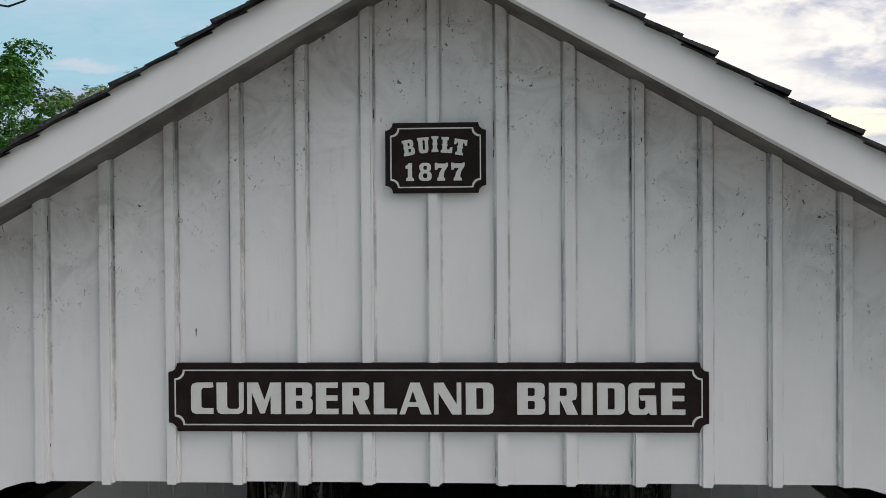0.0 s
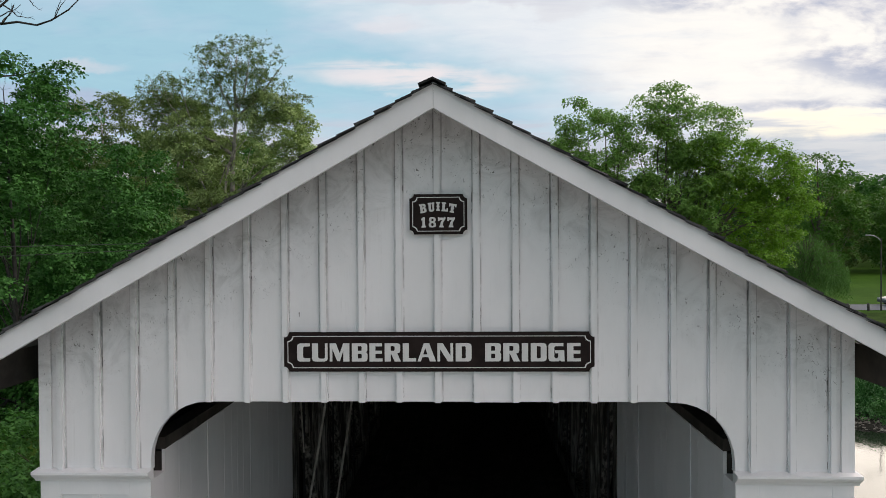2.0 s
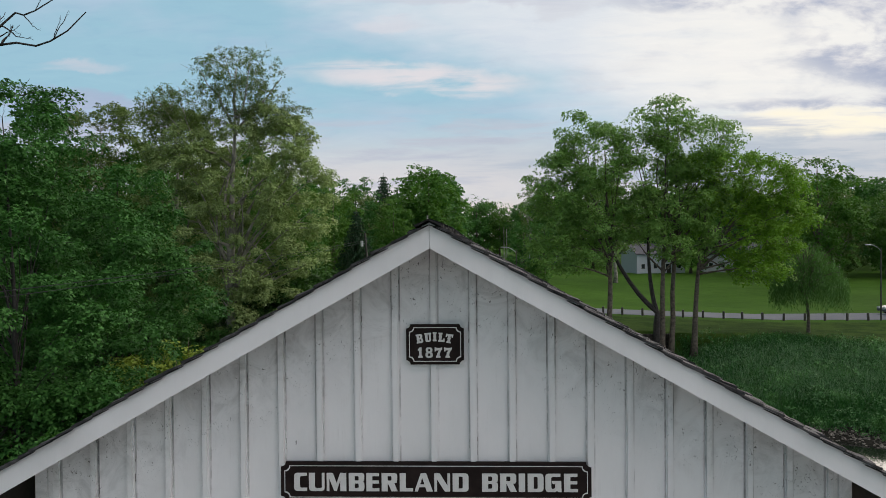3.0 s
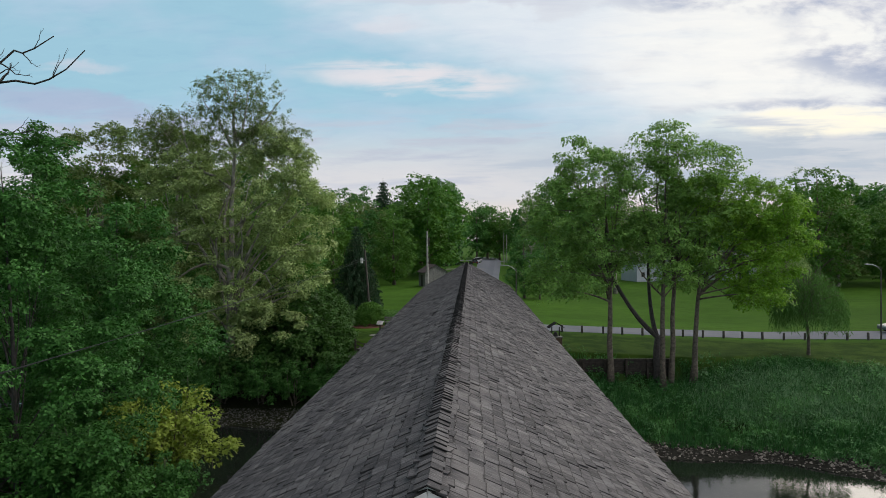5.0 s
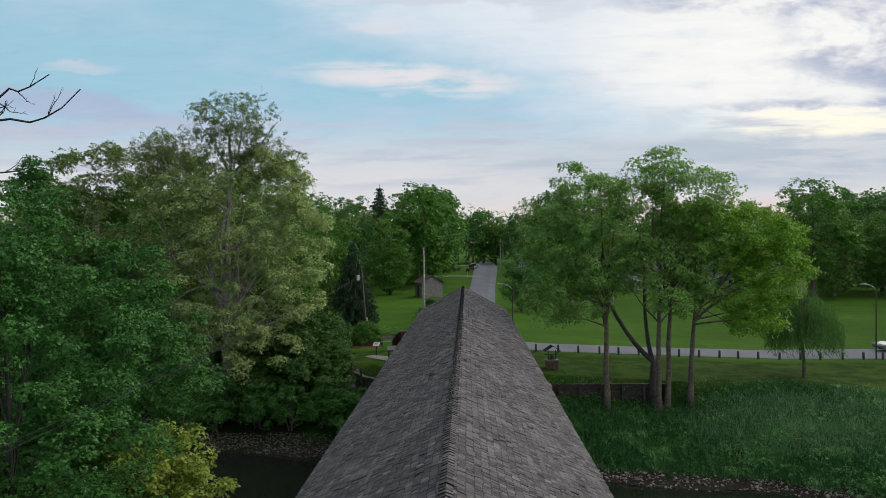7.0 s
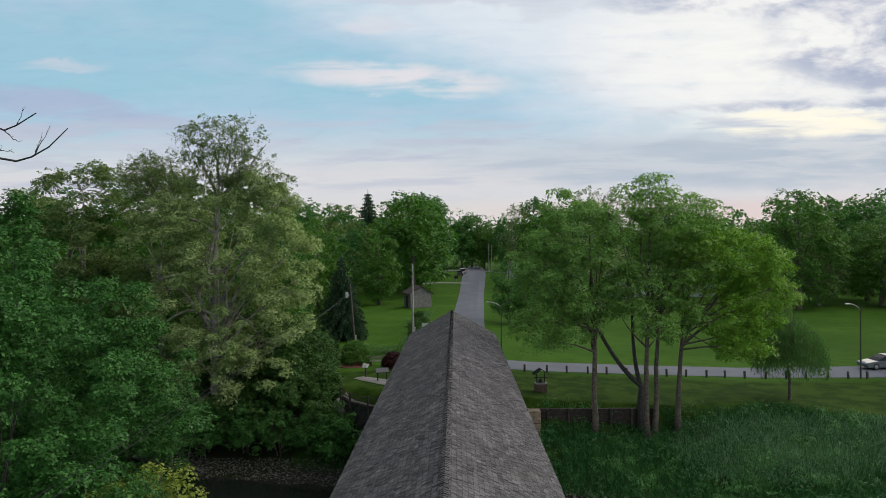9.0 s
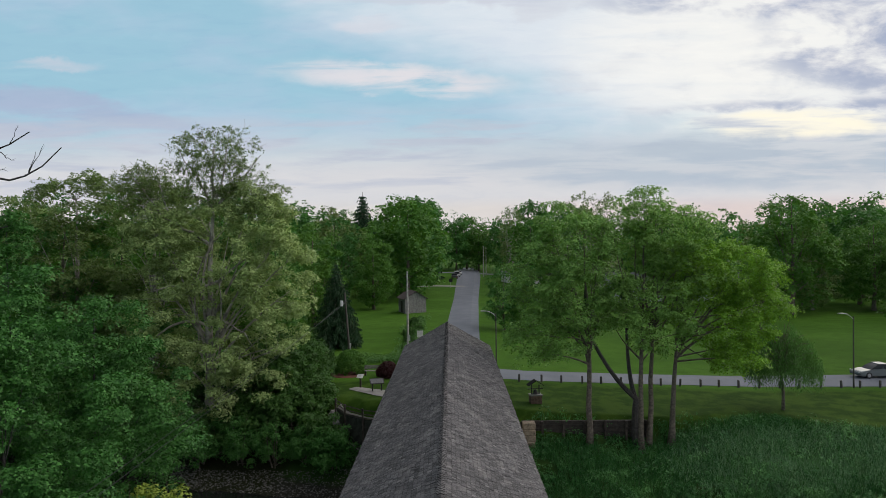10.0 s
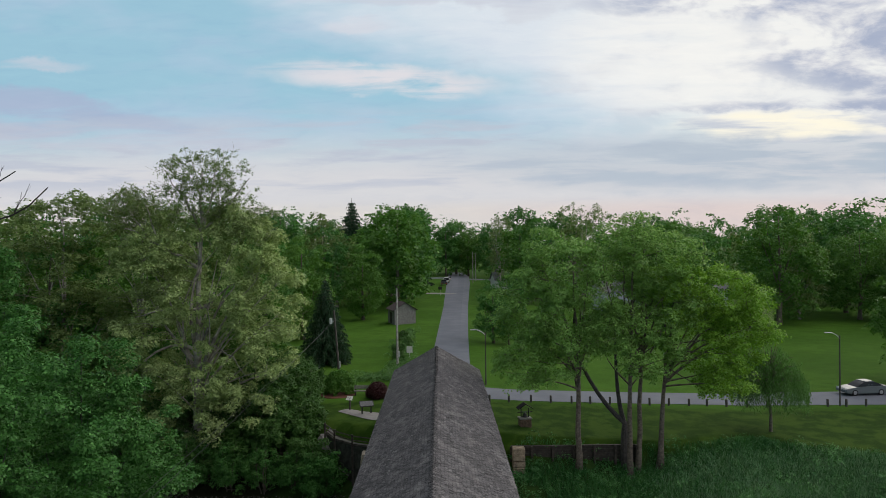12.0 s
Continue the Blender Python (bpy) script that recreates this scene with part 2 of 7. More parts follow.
WHITE = paint_white().m


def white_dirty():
    # gable boards: spider-web grime specks and blotchy grey, stronger towards the top
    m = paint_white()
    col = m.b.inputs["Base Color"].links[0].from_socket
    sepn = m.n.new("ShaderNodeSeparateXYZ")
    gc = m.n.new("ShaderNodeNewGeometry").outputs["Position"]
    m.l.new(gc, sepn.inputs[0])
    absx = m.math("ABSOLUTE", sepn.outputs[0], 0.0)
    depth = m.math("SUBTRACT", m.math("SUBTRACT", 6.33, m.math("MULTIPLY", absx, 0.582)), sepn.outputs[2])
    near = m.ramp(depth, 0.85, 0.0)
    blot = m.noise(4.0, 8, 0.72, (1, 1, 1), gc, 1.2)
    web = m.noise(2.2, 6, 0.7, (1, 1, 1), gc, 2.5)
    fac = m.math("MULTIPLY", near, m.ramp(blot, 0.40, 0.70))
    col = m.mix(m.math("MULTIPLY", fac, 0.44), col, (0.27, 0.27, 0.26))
    speck = m.ramp(m.noise(34.0, 5, 0.65, (1, 1, 0.7), gc, 1.5), 0.595, 0.65)
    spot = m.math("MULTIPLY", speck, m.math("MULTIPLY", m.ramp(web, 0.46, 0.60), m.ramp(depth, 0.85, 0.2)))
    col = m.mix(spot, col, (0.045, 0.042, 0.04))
    rare = m.math("MULTIPLY", m.ramp(m.noise(15.0, 3, 0.5, (1, 1, 0.5), gc), 0.785, 0.795), 0.8)
    col = m.mix(rare, col, (0.08, 0.075, 0.07))
    # broken dark lines along both sides of every batten, stronger towards the top
    off = m.math("ABSOLUTE", m.math("SUBTRACT", m.math("FRACT", m.math("ADD", m.math("DIVIDE", m.math("SUBTRACT", sepn.outputs[0], 0.006), 0.3055), 20.5), 0.0), 0.5), 0.0)
    joint = m.ramp(m.math("ABSOLUTE", m.math("SUBTRACT", off, 0.104), 0.0), 0.030, 0.006)
    broken = m.ramp(m.noise(5.0, 6, 0.7, (1, 1, 0.5), gc), 0.45, 0.62)
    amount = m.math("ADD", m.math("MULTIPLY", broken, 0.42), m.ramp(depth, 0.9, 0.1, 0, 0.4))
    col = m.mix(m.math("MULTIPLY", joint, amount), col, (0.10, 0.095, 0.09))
    runs = m.math("MULTIPLY", m.ramp(m.noise(9.0, 5, 0.6, (3.0, 1, 0.12), gc), 0.55, 0.8), m.ramp(blot, 0.45, 0.65))
    col = m.mix(m.math("MULTIPLY", runs, 0.35), col, (0.48, 0.47, 0.45))
    m.color(col)
    return m.m


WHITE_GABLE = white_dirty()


def shingle_mat():
    m = Mat("weathered_shingle", 0.85, 0.15)
    uv = m.n.new("ShaderNodeTexCoord").outputs["UV"]
    sp = m.n.new("ShaderNodeSeparateXYZ")
    m.l.new(uv, sp.inputs[0])
    r = m.math("FRACT", m.math("ADD", m.geo("Random Per Island"), m.rand()), 0.0)
    col = m.mix(m.ramp(r, 0.0, 1.0), (0.052, 0.053, 0.056), (0.140, 0.141, 0.145))
    col = m.mix(m.ramp(m.noise(0.5, 5, 0.6), 0.35, 0.7, 0, 0.6), col, (0.056, 0.057, 0.059))
    grain = m.noise(11.0, 7, 0.72, (1.0, 6.0, 1.0))
    col = m.mix(m.ramp(grain, 0.42, 0.68, 0, 0.8), col, (0.022, 0.021, 0.022))
    pale = m.noise(7.0, 6, 0.75, (1.0, 9.0, 1.0), dist=0.4)
    col = m.mix(m.ramp(pale, 0.52, 0.68, 0, 0.7), col, (0.24, 0.235, 0.232))
    col = m.mix(m.ramp(m.noise(1.4, 4, 0.6, (1.0, 0.6, 1.0)), 0.50, 0.66, 0, 0.38), col, (0.21, 0.205, 0.20))
    # rotted butts, dirty joints, and the butt shadow of the course above painted in
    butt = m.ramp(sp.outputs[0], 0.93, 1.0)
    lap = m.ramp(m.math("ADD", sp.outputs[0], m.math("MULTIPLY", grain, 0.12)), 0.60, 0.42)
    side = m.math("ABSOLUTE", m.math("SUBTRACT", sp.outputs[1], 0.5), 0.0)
    dirt_shade = m.math("MAXIMUM", m.math("MAXIMUM", m.math("MULTIPLY", butt, 0.75), m.math("MULTIPLY", lap, 0.92)), m.ramp(side, 0.45, 0.5, 0, 0.3))
    col = m.mix(dirt_shade, col, (0.012, 0.012, 0.012))
    col = m.mix(m.math("MULTIPLY", m.ramp(r, 0.95, 1.0), m.ramp(grain, 0.6, 0.4, 0, 0.7)), col, (0.24, 0.235, 0.23))
    m.color(col)
    m.bump(grain, 0.5, 0.006)
    return m.m


SHINGLE = shingle_mat()
SIGN_BROWN = plain("sign_brown", (0.018, 0.012, 0.011), 0.6, 0.3, 7.0, 0.0, 0.12)
SIGN_CREAM = plain("sign_white_paint", (0.66, 0.66, 0.65), 0.5, 0.06, 9.0)
DARKWOOD = plain("old_dark_timber", (0.05, 0.042, 0.036), 0.85, 0.45, 3.0)


def truss_mat():
    # old hewn timber: long pale streaks coloured in for the highlights along it
    m = Mat("truss_timber", 0.85, 0.2)
    streak = m.noise(5.0, 6, 0.7, (3.0, 3.0, 0.22))
    col = m.mix(m.ramp(streak, 0.42, 0.68), (0.05, 0.045, 0.038), (0.42, 0.40, 0.36))
    m.color(col)
    m.bump(streak, 0.5, 0.02)
    return m.m


TRUSS = truss_mat()
GREYWOOD = plain("weathered_grey_wood", (0.155, 0.15, 0.142), 0.85, 0.35, 4.0)
BARK = plain("brown_bark", (0.115, 0.098, 0.080), 0.9, 0.45, 5.0)
BARK_PALE = plain("pale_mottled_bark", (0.27, 0.255, 0.22), 0.85, 0.5, 1.6)
BARK_DEAD = plain("dead_bark", (0.05, 0.047, 0.045), 0.9, 0.3, 6.0)
POLEWOOD = plain("pole_wood", (0.33, 0.32, 0.30), 0.85, 0.3, 4.0)
POLEDARK = plain("dark_pole_wood", (0.07, 0.066, 0.06), 0.85, 0.3, 4.0)
STEEL = plain("galvanised_steel", (0.42, 0.43, 0.44), 0.45, 0.15, 8.0, 0.7)
BLACKMETAL = plain("black_metal", (0.02, 0.02, 0.022), 0.5, 0.2, 9.0)
STONE = plain("tan_limestone", (0.33, 0.28, 0.21), 0.85, 0.35, 2.5)
STONE_WORN = plain("worn_brown_limestone", (0.20, 0.165, 0.12), 0.9, 0.45, 3.5)
CONCRETE = plain("pale_concrete", (0.20, 0.197, 0.187), 0.85, 0.15, 1.8)


def ground_mat():
    m = Mat("grass_and_soil", 0.95, 0.03)
    pos = m.geo("Position")
    sp = m.n.new("ShaderNodeSeparateXYZ")
    m.l.new(pos, sp.inputs[0])
    n1, n2, n3 = m.noise(0.06, 4, 0.6, co=pos), m.noise(0.5, 5, 0.65, co=pos), m.noise(6.0, 5, 0.7, co=pos)
    lawn = m.mix(m.ramp(n1, 0.3, 0.7), (0.040, 0.100, 0.011), (0.060, 0.136, 0.016))
    lawn = m.mix(m.ramp(n2, 0.35, 0.75, 0, 0.5), lawn, (0.022, 0.062, 0.006))
    lawn = m.mix(m.ramp(n3, 0.4, 0.8, 0, 0.5), lawn, (0.020, 0.056, 0.005))
    # turf nearer than the lane coloured darker to stand for tree shade
    rough = m.mix(m.ramp(n2, 0.4, 0.62), (0.019, 0.046, 0.006), (0.037, 0.074, 0.010))
    lawn = m.mix(m.ramp(m.math("ADD", sp.outputs[1], m.math("MULTIPLY", n2, 3.0)), 66.5, 64.0), lawn, rough)
    bank = m.mix(m.ramp(n2, 0.35, 0.65), (0.014, 0.036, 0.009), (0.028, 0.060, 0.014))
    soil = m.mix(m.ramp(n3, 0.3, 0.7), (0.016, 0.016, 0.013), (0.036, 0.036, 0.030))
    hb = m.math("ADD", sp.outputs[2], m.math("MULTIPLY", n2, 0.8))
    col = m.mix(m.ramp(hb, -1.9, -1.3), bank, lawn)
    col = m.mix(m.ramp(hb, -4.6, -5.1), col, soil)
    # leaf litter under the wood along the river, kept extra dark to deepen its shade
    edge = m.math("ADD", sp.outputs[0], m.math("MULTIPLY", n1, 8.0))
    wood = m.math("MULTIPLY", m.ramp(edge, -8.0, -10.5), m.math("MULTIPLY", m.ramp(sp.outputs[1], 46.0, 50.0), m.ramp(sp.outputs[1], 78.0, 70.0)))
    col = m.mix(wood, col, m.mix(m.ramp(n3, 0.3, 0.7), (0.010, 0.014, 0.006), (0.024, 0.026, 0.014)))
    m.color(col)
    m.bump(m.noise(25.0, 4, 0.7, co=pos), 0.6, 0.03)
    return m.m


GROUND = ground_mat()


def asphalt_mat():
    m = Mat("grey_asphalt", 0.85, 0.25)
    pos = m.geo("Position")
    col = m.mix(m.ramp(m.noise(0.25, 5, 0.6, co=pos), 0.3, 0.7), (0.098, 0.114, 0.135), (0.130, 0.148, 0.173))
    col = m.mix(m.ramp(m.noise(40, 3, co=pos), 0.4, 0.7, 0, 0.3), col, (0.11, 0.11, 0.11))
    col = m.mix(m.ramp(m.noise(1.2, 6, 0.7, co=pos, dist=1.5), 0.64, 0.69, 0, 0.5), col, (0.08, 0.08, 0.08))
    m.color(col)
    m.bump(m.noise(60, 3, co=pos), 0.3, 0.01)
    return m.m


ASPHALT = asphalt_mat()
GRAVEL = plain("pale_gravel", (0.42, 0.415, 0.40), 0.9, 0.15, 3.0)


def water_mat():
    m = Mat("dark_river_water", 0.06, 0.5)
    m.color((0.012, 0.016, 0.012))
    pos = m.geo("Position")
    m.b.inputs["IOR"].default_value = 1.33
    m.bump(m.noise(1.6, 4, 0.6, (1.0, 0.5, 1), pos, 0.6), 0.10, 0.05)
    return m.m


WATER = water_mat()
LEAF_FRESH = leaf_mat("leaf_fresh_green", (0.141, 0.281, 0.068), (0.243, 0.424, 0.108), (0.182, 0.342, 0.077), 0.24)
LEAF_SAGE = leaf_mat("leaf_deep_olive", (0.114, 0.176, 0.054), (0.190, 0.265, 0.092), (0.137, 0.208, 0.062), 0.25)
LEAF_SPRING = leaf_mat("leaf_spring_green", (0.071, 0.173, 0.031), (0.121, 0.251, 0.048), (0.092, 0.204, 0.035), 0.3)
LEAF_LIME = leaf_mat("leaf_lime_green", (0.134, 0.274, 0.029), (0.211, 0.398, 0.046), (0.171, 0.336, 0.038), 0.26)
LEAF_EMERALD = leaf_mat("leaf_emerald_green", (0.034, 0.112, 0.022), (0.078, 0.218, 0.047), (0.037, 0.135, 0.026), 0.16)
LEAF_OLIVE = leaf_mat("leaf_pale_olive", (0.222, 0.310, 0.115), (0.361, 0.464, 0.191), (0.263, 0.370, 0.132), 0.2)
LEAF_BANK = leaf_mat("leaf_undergrowth_green", (0.036, 0.094, 0.020), (0.064, 0.146, 0.032), (0.046, 0.112, 0.024), 0.2)
LEAF_DARK = leaf_mat("leaf_dark_green", (0.049, 0.142, 0.036), (0.089, 0.233, 0.054), (0.062, 0.169, 0.040), 0.3)
LEAF_MID = leaf_mat("leaf_mid_green", (0.061, 0.157, 0.030), (0.107, 0.239, 0.045), (0.084, 0.188, 0.034), 0.3)
LEAF_YELLOW = leaf_mat("leaf_yellow_green", (0.215, 0.301, 0.047), (0.300, 0.397, 0.073), (0.195, 0.301, 0.052))
LEAF_WILLOW = leaf_mat("leaf_willow_grey_green", (0.070, 0.165, 0.042), (0.120, 0.243, 0.070), (0.083, 0.187, 0.051))
NEEDLE = leaf_mat("spruce_needles", (0.021, 0.053, 0.026), (0.039, 0.083, 0.042), (0.027, 0.068, 0.032), 0.1)
LEAF_RED = leaf_mat("dark_red_foliage", (0.035, 0.014, 0.014), (0.06, 0.022, 0.022), (0.045, 0.018, 0.018))
REED = leaf_mat("bank_grass", (0.029, 0.109, 0.032), (0.060, 0.177, 0.051), (0.106, 0.271, 0.081))
BLOOM = leaf_mat("pale_meadow_bloom", (0.133, 0.266, 0.140), (0.266, 0.420, 0.252), (0.168, 0.315, 0.168))

# ---- building blocks ----
def link_mesh(name, verts, faces, mat):
    me = bpy.data.meshes.new(name)
    me.from_pydata([tuple(v) for v in verts], [], faces)
    me.materials.append(mat)
    me.update()
    return new(name, me)


def part(name, bm, mat, parent=None, label=""):
    """Links a bmesh (or a ready mesh) as one mesh object, under its thing where one is given."""
    if isinstance(bm, bpy.types.Mesh):
        me = bm
    else:
        me = bpy.data.meshes.new(name)
        bmesh.ops.recalc_face_normals(bm, faces=bm.faces)
        bm.to_mesh(me)
        bm.free()
    if not me.materials:
        me.materials.append(mat)
    ob = new(name, me)
    if parent is not None:
        ob.parent = parent
    if label:
        tagged(ob, label)
    return ob


def thing(name, label, category, at=(0, 0, 0), turn=0.0, group="", kind=""):
    ob = new(name)
    ob.matrix_basis = pose(*at, 0, 0, turn)
    ob.empty_display_size = 0.1
    return tagged(ob, label, category, group, kind)


def box(bm, x0, x1, y0, y1, z0, z1, m=None, bevel=0.0):
    vs = [bm.verts.new((x, y, z)) for z in (z0, z1) for y in (y0, y1) for x in (x0, x1)]
    fs = [bm.faces.new([vs[i] for i in f]) for f in
          ((0, 2, 3, 1), (4, 5, 7, 6), (0, 1, 5, 4), (2, 6, 7, 3), (0, 4, 6, 2), (1, 3, 7, 5))]
    if bevel:
        es = list({e for f in fs for e in f.edges})
        r = bmesh.ops.bevel(bm, geom=es, offset=bevel, segments=1, affect="EDGES")
        vs = list({v for f in r["faces"] for v in f.verts} | {v for v in vs if v.is_valid})
    if m is not None:
        bmesh.ops.transform(bm, matrix=m, verts=[v for v in vs if v.is_valid])
    return bm


def boxed(*args, **kw):
    return box(bmesh.new(), *args, **kw)


def prism(bm, outline, y0, y1):
    """A plate from an outline in x and z, between two depths."""
    a = [bm.verts.new((x, y0, z)) for x, z in outline]
    b = [bm.verts.new((x, y1, z)) for x, z in outline]
    n = len(a)
    bm.faces.new(a)
    bm.faces.new(b[::-1])
    for i in range(n):
        bm.faces.new((a[i], b[i], b[(i + 1) % n], a[(i + 1) % n]))
    return bm


def tube(bm, pts, radii, sides=6, cap=True):
    rings = []
    prev = Vector((0.3, 0.9, 0.2))
    for i, p in enumerate(pts):
        p = Vector(p)
        d = (Vector(pts[min(i + 1, len(pts) - 1)]) - Vector(pts[max(i - 1, 0)])).normalized()
        u = d.cross(prev)
        if u.length < 1e-3:
            u = d.cross(Vector((1, 0, 0)))
        u.normalize()
        w = d.cross(u)
        r = float(radii[i] if hasattr(radii, "__len__") else radii)
        rings.append([bm.verts.new(p + r * (math.cos(a) * u + math.sin(a) * w)) for a in (math.tau * k / sides for k in range(sides))])
    for a, b in zip(rings, rings[1:]):
        for k in range(sides):
            bm.faces.new((a[k], a[(k + 1) % sides], b[(k + 1) % sides], b[k]))
    if cap:
        bm.faces.new(rings[0][::-1])
        bm.faces.new(rings[-1])
    return bm


def tubed(pts, radii, sides=8):
    return tube(bmesh.new(), pts, radii, sides)


# ---- ground ----
FAR_X = [-300, -80, -40, -26, -19, -13.6, -11, 0, 12.9, 20, 24, 40, 80, 300]
FAR_Y = [130, 76, 61, 54, 49.6, 48.6, 47.9, 45.5, 41.5, 40.7, 37.5, 31, 18, -60]


def smooth(a, b, v):
    k = np.clip((v - a) / (b - a), 0, 1)
    return k * k * (3 - 2 * k)


def gh(x, y):
    """Height of the ground at x, y."""
    x, y = np.asarray(x, float), np.asarray(y, float)
    wob = 0.35 * np.sin(x * 0.9 + 1) * np.cos(y * 0.7) + 0.25 * np.sin(x * 2.1 + y * 1.3)
    yf = np.interp(x, FAR_X, FAR_Y) + wob * 0.6
    yt = np.interp(x, [-80, -30, -12, -5, 2, 7, 16, 20, 26, 31, 45, 300], [100, 70, 57, 53, 51.5, 50.4, 50.4, 51.5, 54, 50.5, 44, -40])
    plat = np.interp(x, [-60, -20, -4, 4, 8, 20, 30, 60, 200], [-1.0, -0.7, -0.2, -0.2, -0.6, -1.25, -1.7, -1.7, -1.5])
    foot = np.interp(x, [-80, -8, 2, 6, 8, 16, 18, 24], [0.9, 0.9, 0.9, 1.5, 1.6, 1.6, 1.2, 0.3])
    d = (y - yf) / np.maximum(yt - yf, 2)
    slope = np.interp(d, [-0.6, 0, 0.06, 0.22, 0.6, 1.0], [-7.6, -6.05, -5.75, -5.2, -3.6, -2.0])
    slope = slope + (plat - foot + 2.0) * smooth(0.1, 1.0, d)
    far = np.where(d < 1, slope, plat - foot + foot * smooth(1.0, 1.06, d))
    far = far + 0.10 * wob * smooth(0, 0.3, d) * (1 - smooth(0.95, 1.3, d))
    lift = np.interp(y, [60, 150, 300], [0, 0.1, 0.4])
    far = far + lift * smooth(1.0, 2.0, d)
    yn = np.interp(x, [-300, -60, -30, -12, -6, 4, 14, 30, 300], [60, 34, 30, 26.5, 13, 12, 14, 12, -80])
    dn = (yn - y) / 9.0
    near = np.interp(dn, [-0.5, 0, 0.3, 1.0, 1.6], [-7.6, -6.05, -4.2, -1.2, -0.25])
    return np.where(d > -0.5, np.maximum(far, near), np.maximum(near, -7.6))


def axis(lo, hi, step, far):
    inner = list(np.arange(lo, hi + step / 2, step))
    out, v, s = [], hi, step
    while v < far:
        s *= 1.35
        v += s
        out.append(v)
    neg, v, s = [], lo, step
    while v > -far:
        s *= 1.35
        v -= s
        neg.append(v)
    return np.array(neg[::-1] + inner + out)


def grid_sheet(name, xs, ys, zf, mat):
    gx, gy = np.meshgrid(xs, ys)
    gz = zf(gx, gy)
    nx, ny = len(xs), len(ys)
    idx = np.arange(nx * ny).reshape(ny, nx)
    faces = np.stack([idx[:-1, :-1], idx[:-1, 1:], idx[1:, 1:], idx[1:, :-1]], -1).reshape(-1, 4)
    ob = link_mesh(name, np.stack([gx, gy, gz], -1).reshape(-1, 3).tolist(), faces.tolist(), mat)
    for p in ob.data.polygons:
        p.use_smooth = True
    return ob


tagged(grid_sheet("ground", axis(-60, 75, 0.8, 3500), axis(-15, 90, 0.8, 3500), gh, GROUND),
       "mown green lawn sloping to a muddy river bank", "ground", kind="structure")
tagged(link_mesh("water", [(-400, -150, -6), (400, -150, -6), (400, 160, -6), (-400, 160, -6)], [(0, 1, 2, 3)], WATER),
       "dark calm river reflecting trees and sky", "river", kind="structure")


def strip(name, pts, widths, lift, mat, step=1.0):
    """A road along a line of points, draped on the ground."""
    vs, fs = [], []
    dense = []
    for (x0, y0, w0), (x1, y1, w1) in zip([(*p, w) for p, w in zip(pts, widths)], [(*p, w) for p, w in zip(pts[1:], widths[1:])]):
        n = max(1, int(math.hypot(x1 - x0, y1 - y0) / step))
        dense += [(x0 + (x1 - x0) * k / n, y0 + (y1 - y0) * k / n, w0 + (w1 - w0) * k / n) for k in range(n)]
    dense.append((*pts[-1], widths[-1]))
    cols = 5
    for i, (x, y, w) in enumerate(dense):
        a, b = dense[max(i - 1, 0)], dense[min(i + 1, len(dense) - 1)]
        dx, dy = b[0] - a[0], b[1] - a[1]
        l = math.hypot(dx, dy)
        nx, ny = dy / l, -dx / l
        zc = float(gh(x, y))
        for c in range(cols):
            o = (c / (cols - 1) - 0.5) * w
            px, py = x + nx * o, y + ny * o
            vs.append((px, py, max(float(gh(px, py)), zc if abs(o) < w * 0.3 else -99) + lift + 0.05 * (1 - (2 * o / w) ** 2)))
    for i in range(len(dense) - 1):
        for c in range(cols - 1):
            k = i * cols + c
            fs.append((k, k + 1, k + 1 + cols, k + cols))
    return link_mesh(name, vs, fs, mat)


tagged(strip("road_main", [(0.4, 53.5), (1.4, 80), (2.2, 108), (3.9, 160), (7.2, 262), (9.5, 345)], [4.6, 4.8, 5.0, 5.6, 8.5, 9.0], 0.03, ASPHALT),
       "grey asphalt road leading away from the bridge", "road", kind="structure")
tagged(strip("road_side", [(1.6, 66.3), (6, 66.8), (28, 68.6), (46, 68.6), (90, 67), (180, 60)], [6.5, 5.2, 5.4, 6.4, 6.4, 6.4], 0.034, ASPHALT),
       "narrow grey asphalt park lane with bollards along it", "road", kind="structure")
tagged(strip("road_cross", [(-70, 284), (0, 287), (90, 290)], [7, 9, 7], 0.04, ASPHALT, 4.0), "grey cross street at the end of the road", "road", kind="structure")
tagged(strip("driveway", [(4.6, 200), (-2, 203), (-16, 205)], [5, 4.5, 4.5], 0.05, CONCRETE), "pale gravel driveway beside the road", "driveway", kind="structure")
# out of view: wide and pale so that it bounces light onto the portal
tagged(strip("road_near_bounce", [(0.0, 0.0), (0.0, -6), (0.0, -14), (2.0, -60)], [6.2, 14, 18, 18], 0.25, GRAVEL), "unseen pale gravel forecourt bouncing light onto the near portal", "road", kind="structure")

# ---- covered bridge ----
HALF, OPEN, LEN = 3.23, 2.32, 52.6
RIDGE, SLOPE, EAVE = 6.452, 0.562, 3.46
TILT = math.atan(SLOPE)
bridge = thing("covered_bridge", "white board-and-batten covered bridge with a grey shingle roof over the river", "covered bridge")


def under(x, drop=0.0):
    """Underside of the roof at x."""
    return RIDGE - 0.06 - drop - SLOPE * abs(x)


def arch(x):
    """Lower edge of the gable at x: flat over the middle, rounded at the haunches."""
    a = abs(x)
    if a <= 1.85:
        return 4.04
    if a < OPEN:
        return 3.57 + math.sqrt(max(0.0, 0.47 ** 2 - (a - 1.85) ** 2))
    return 3.49


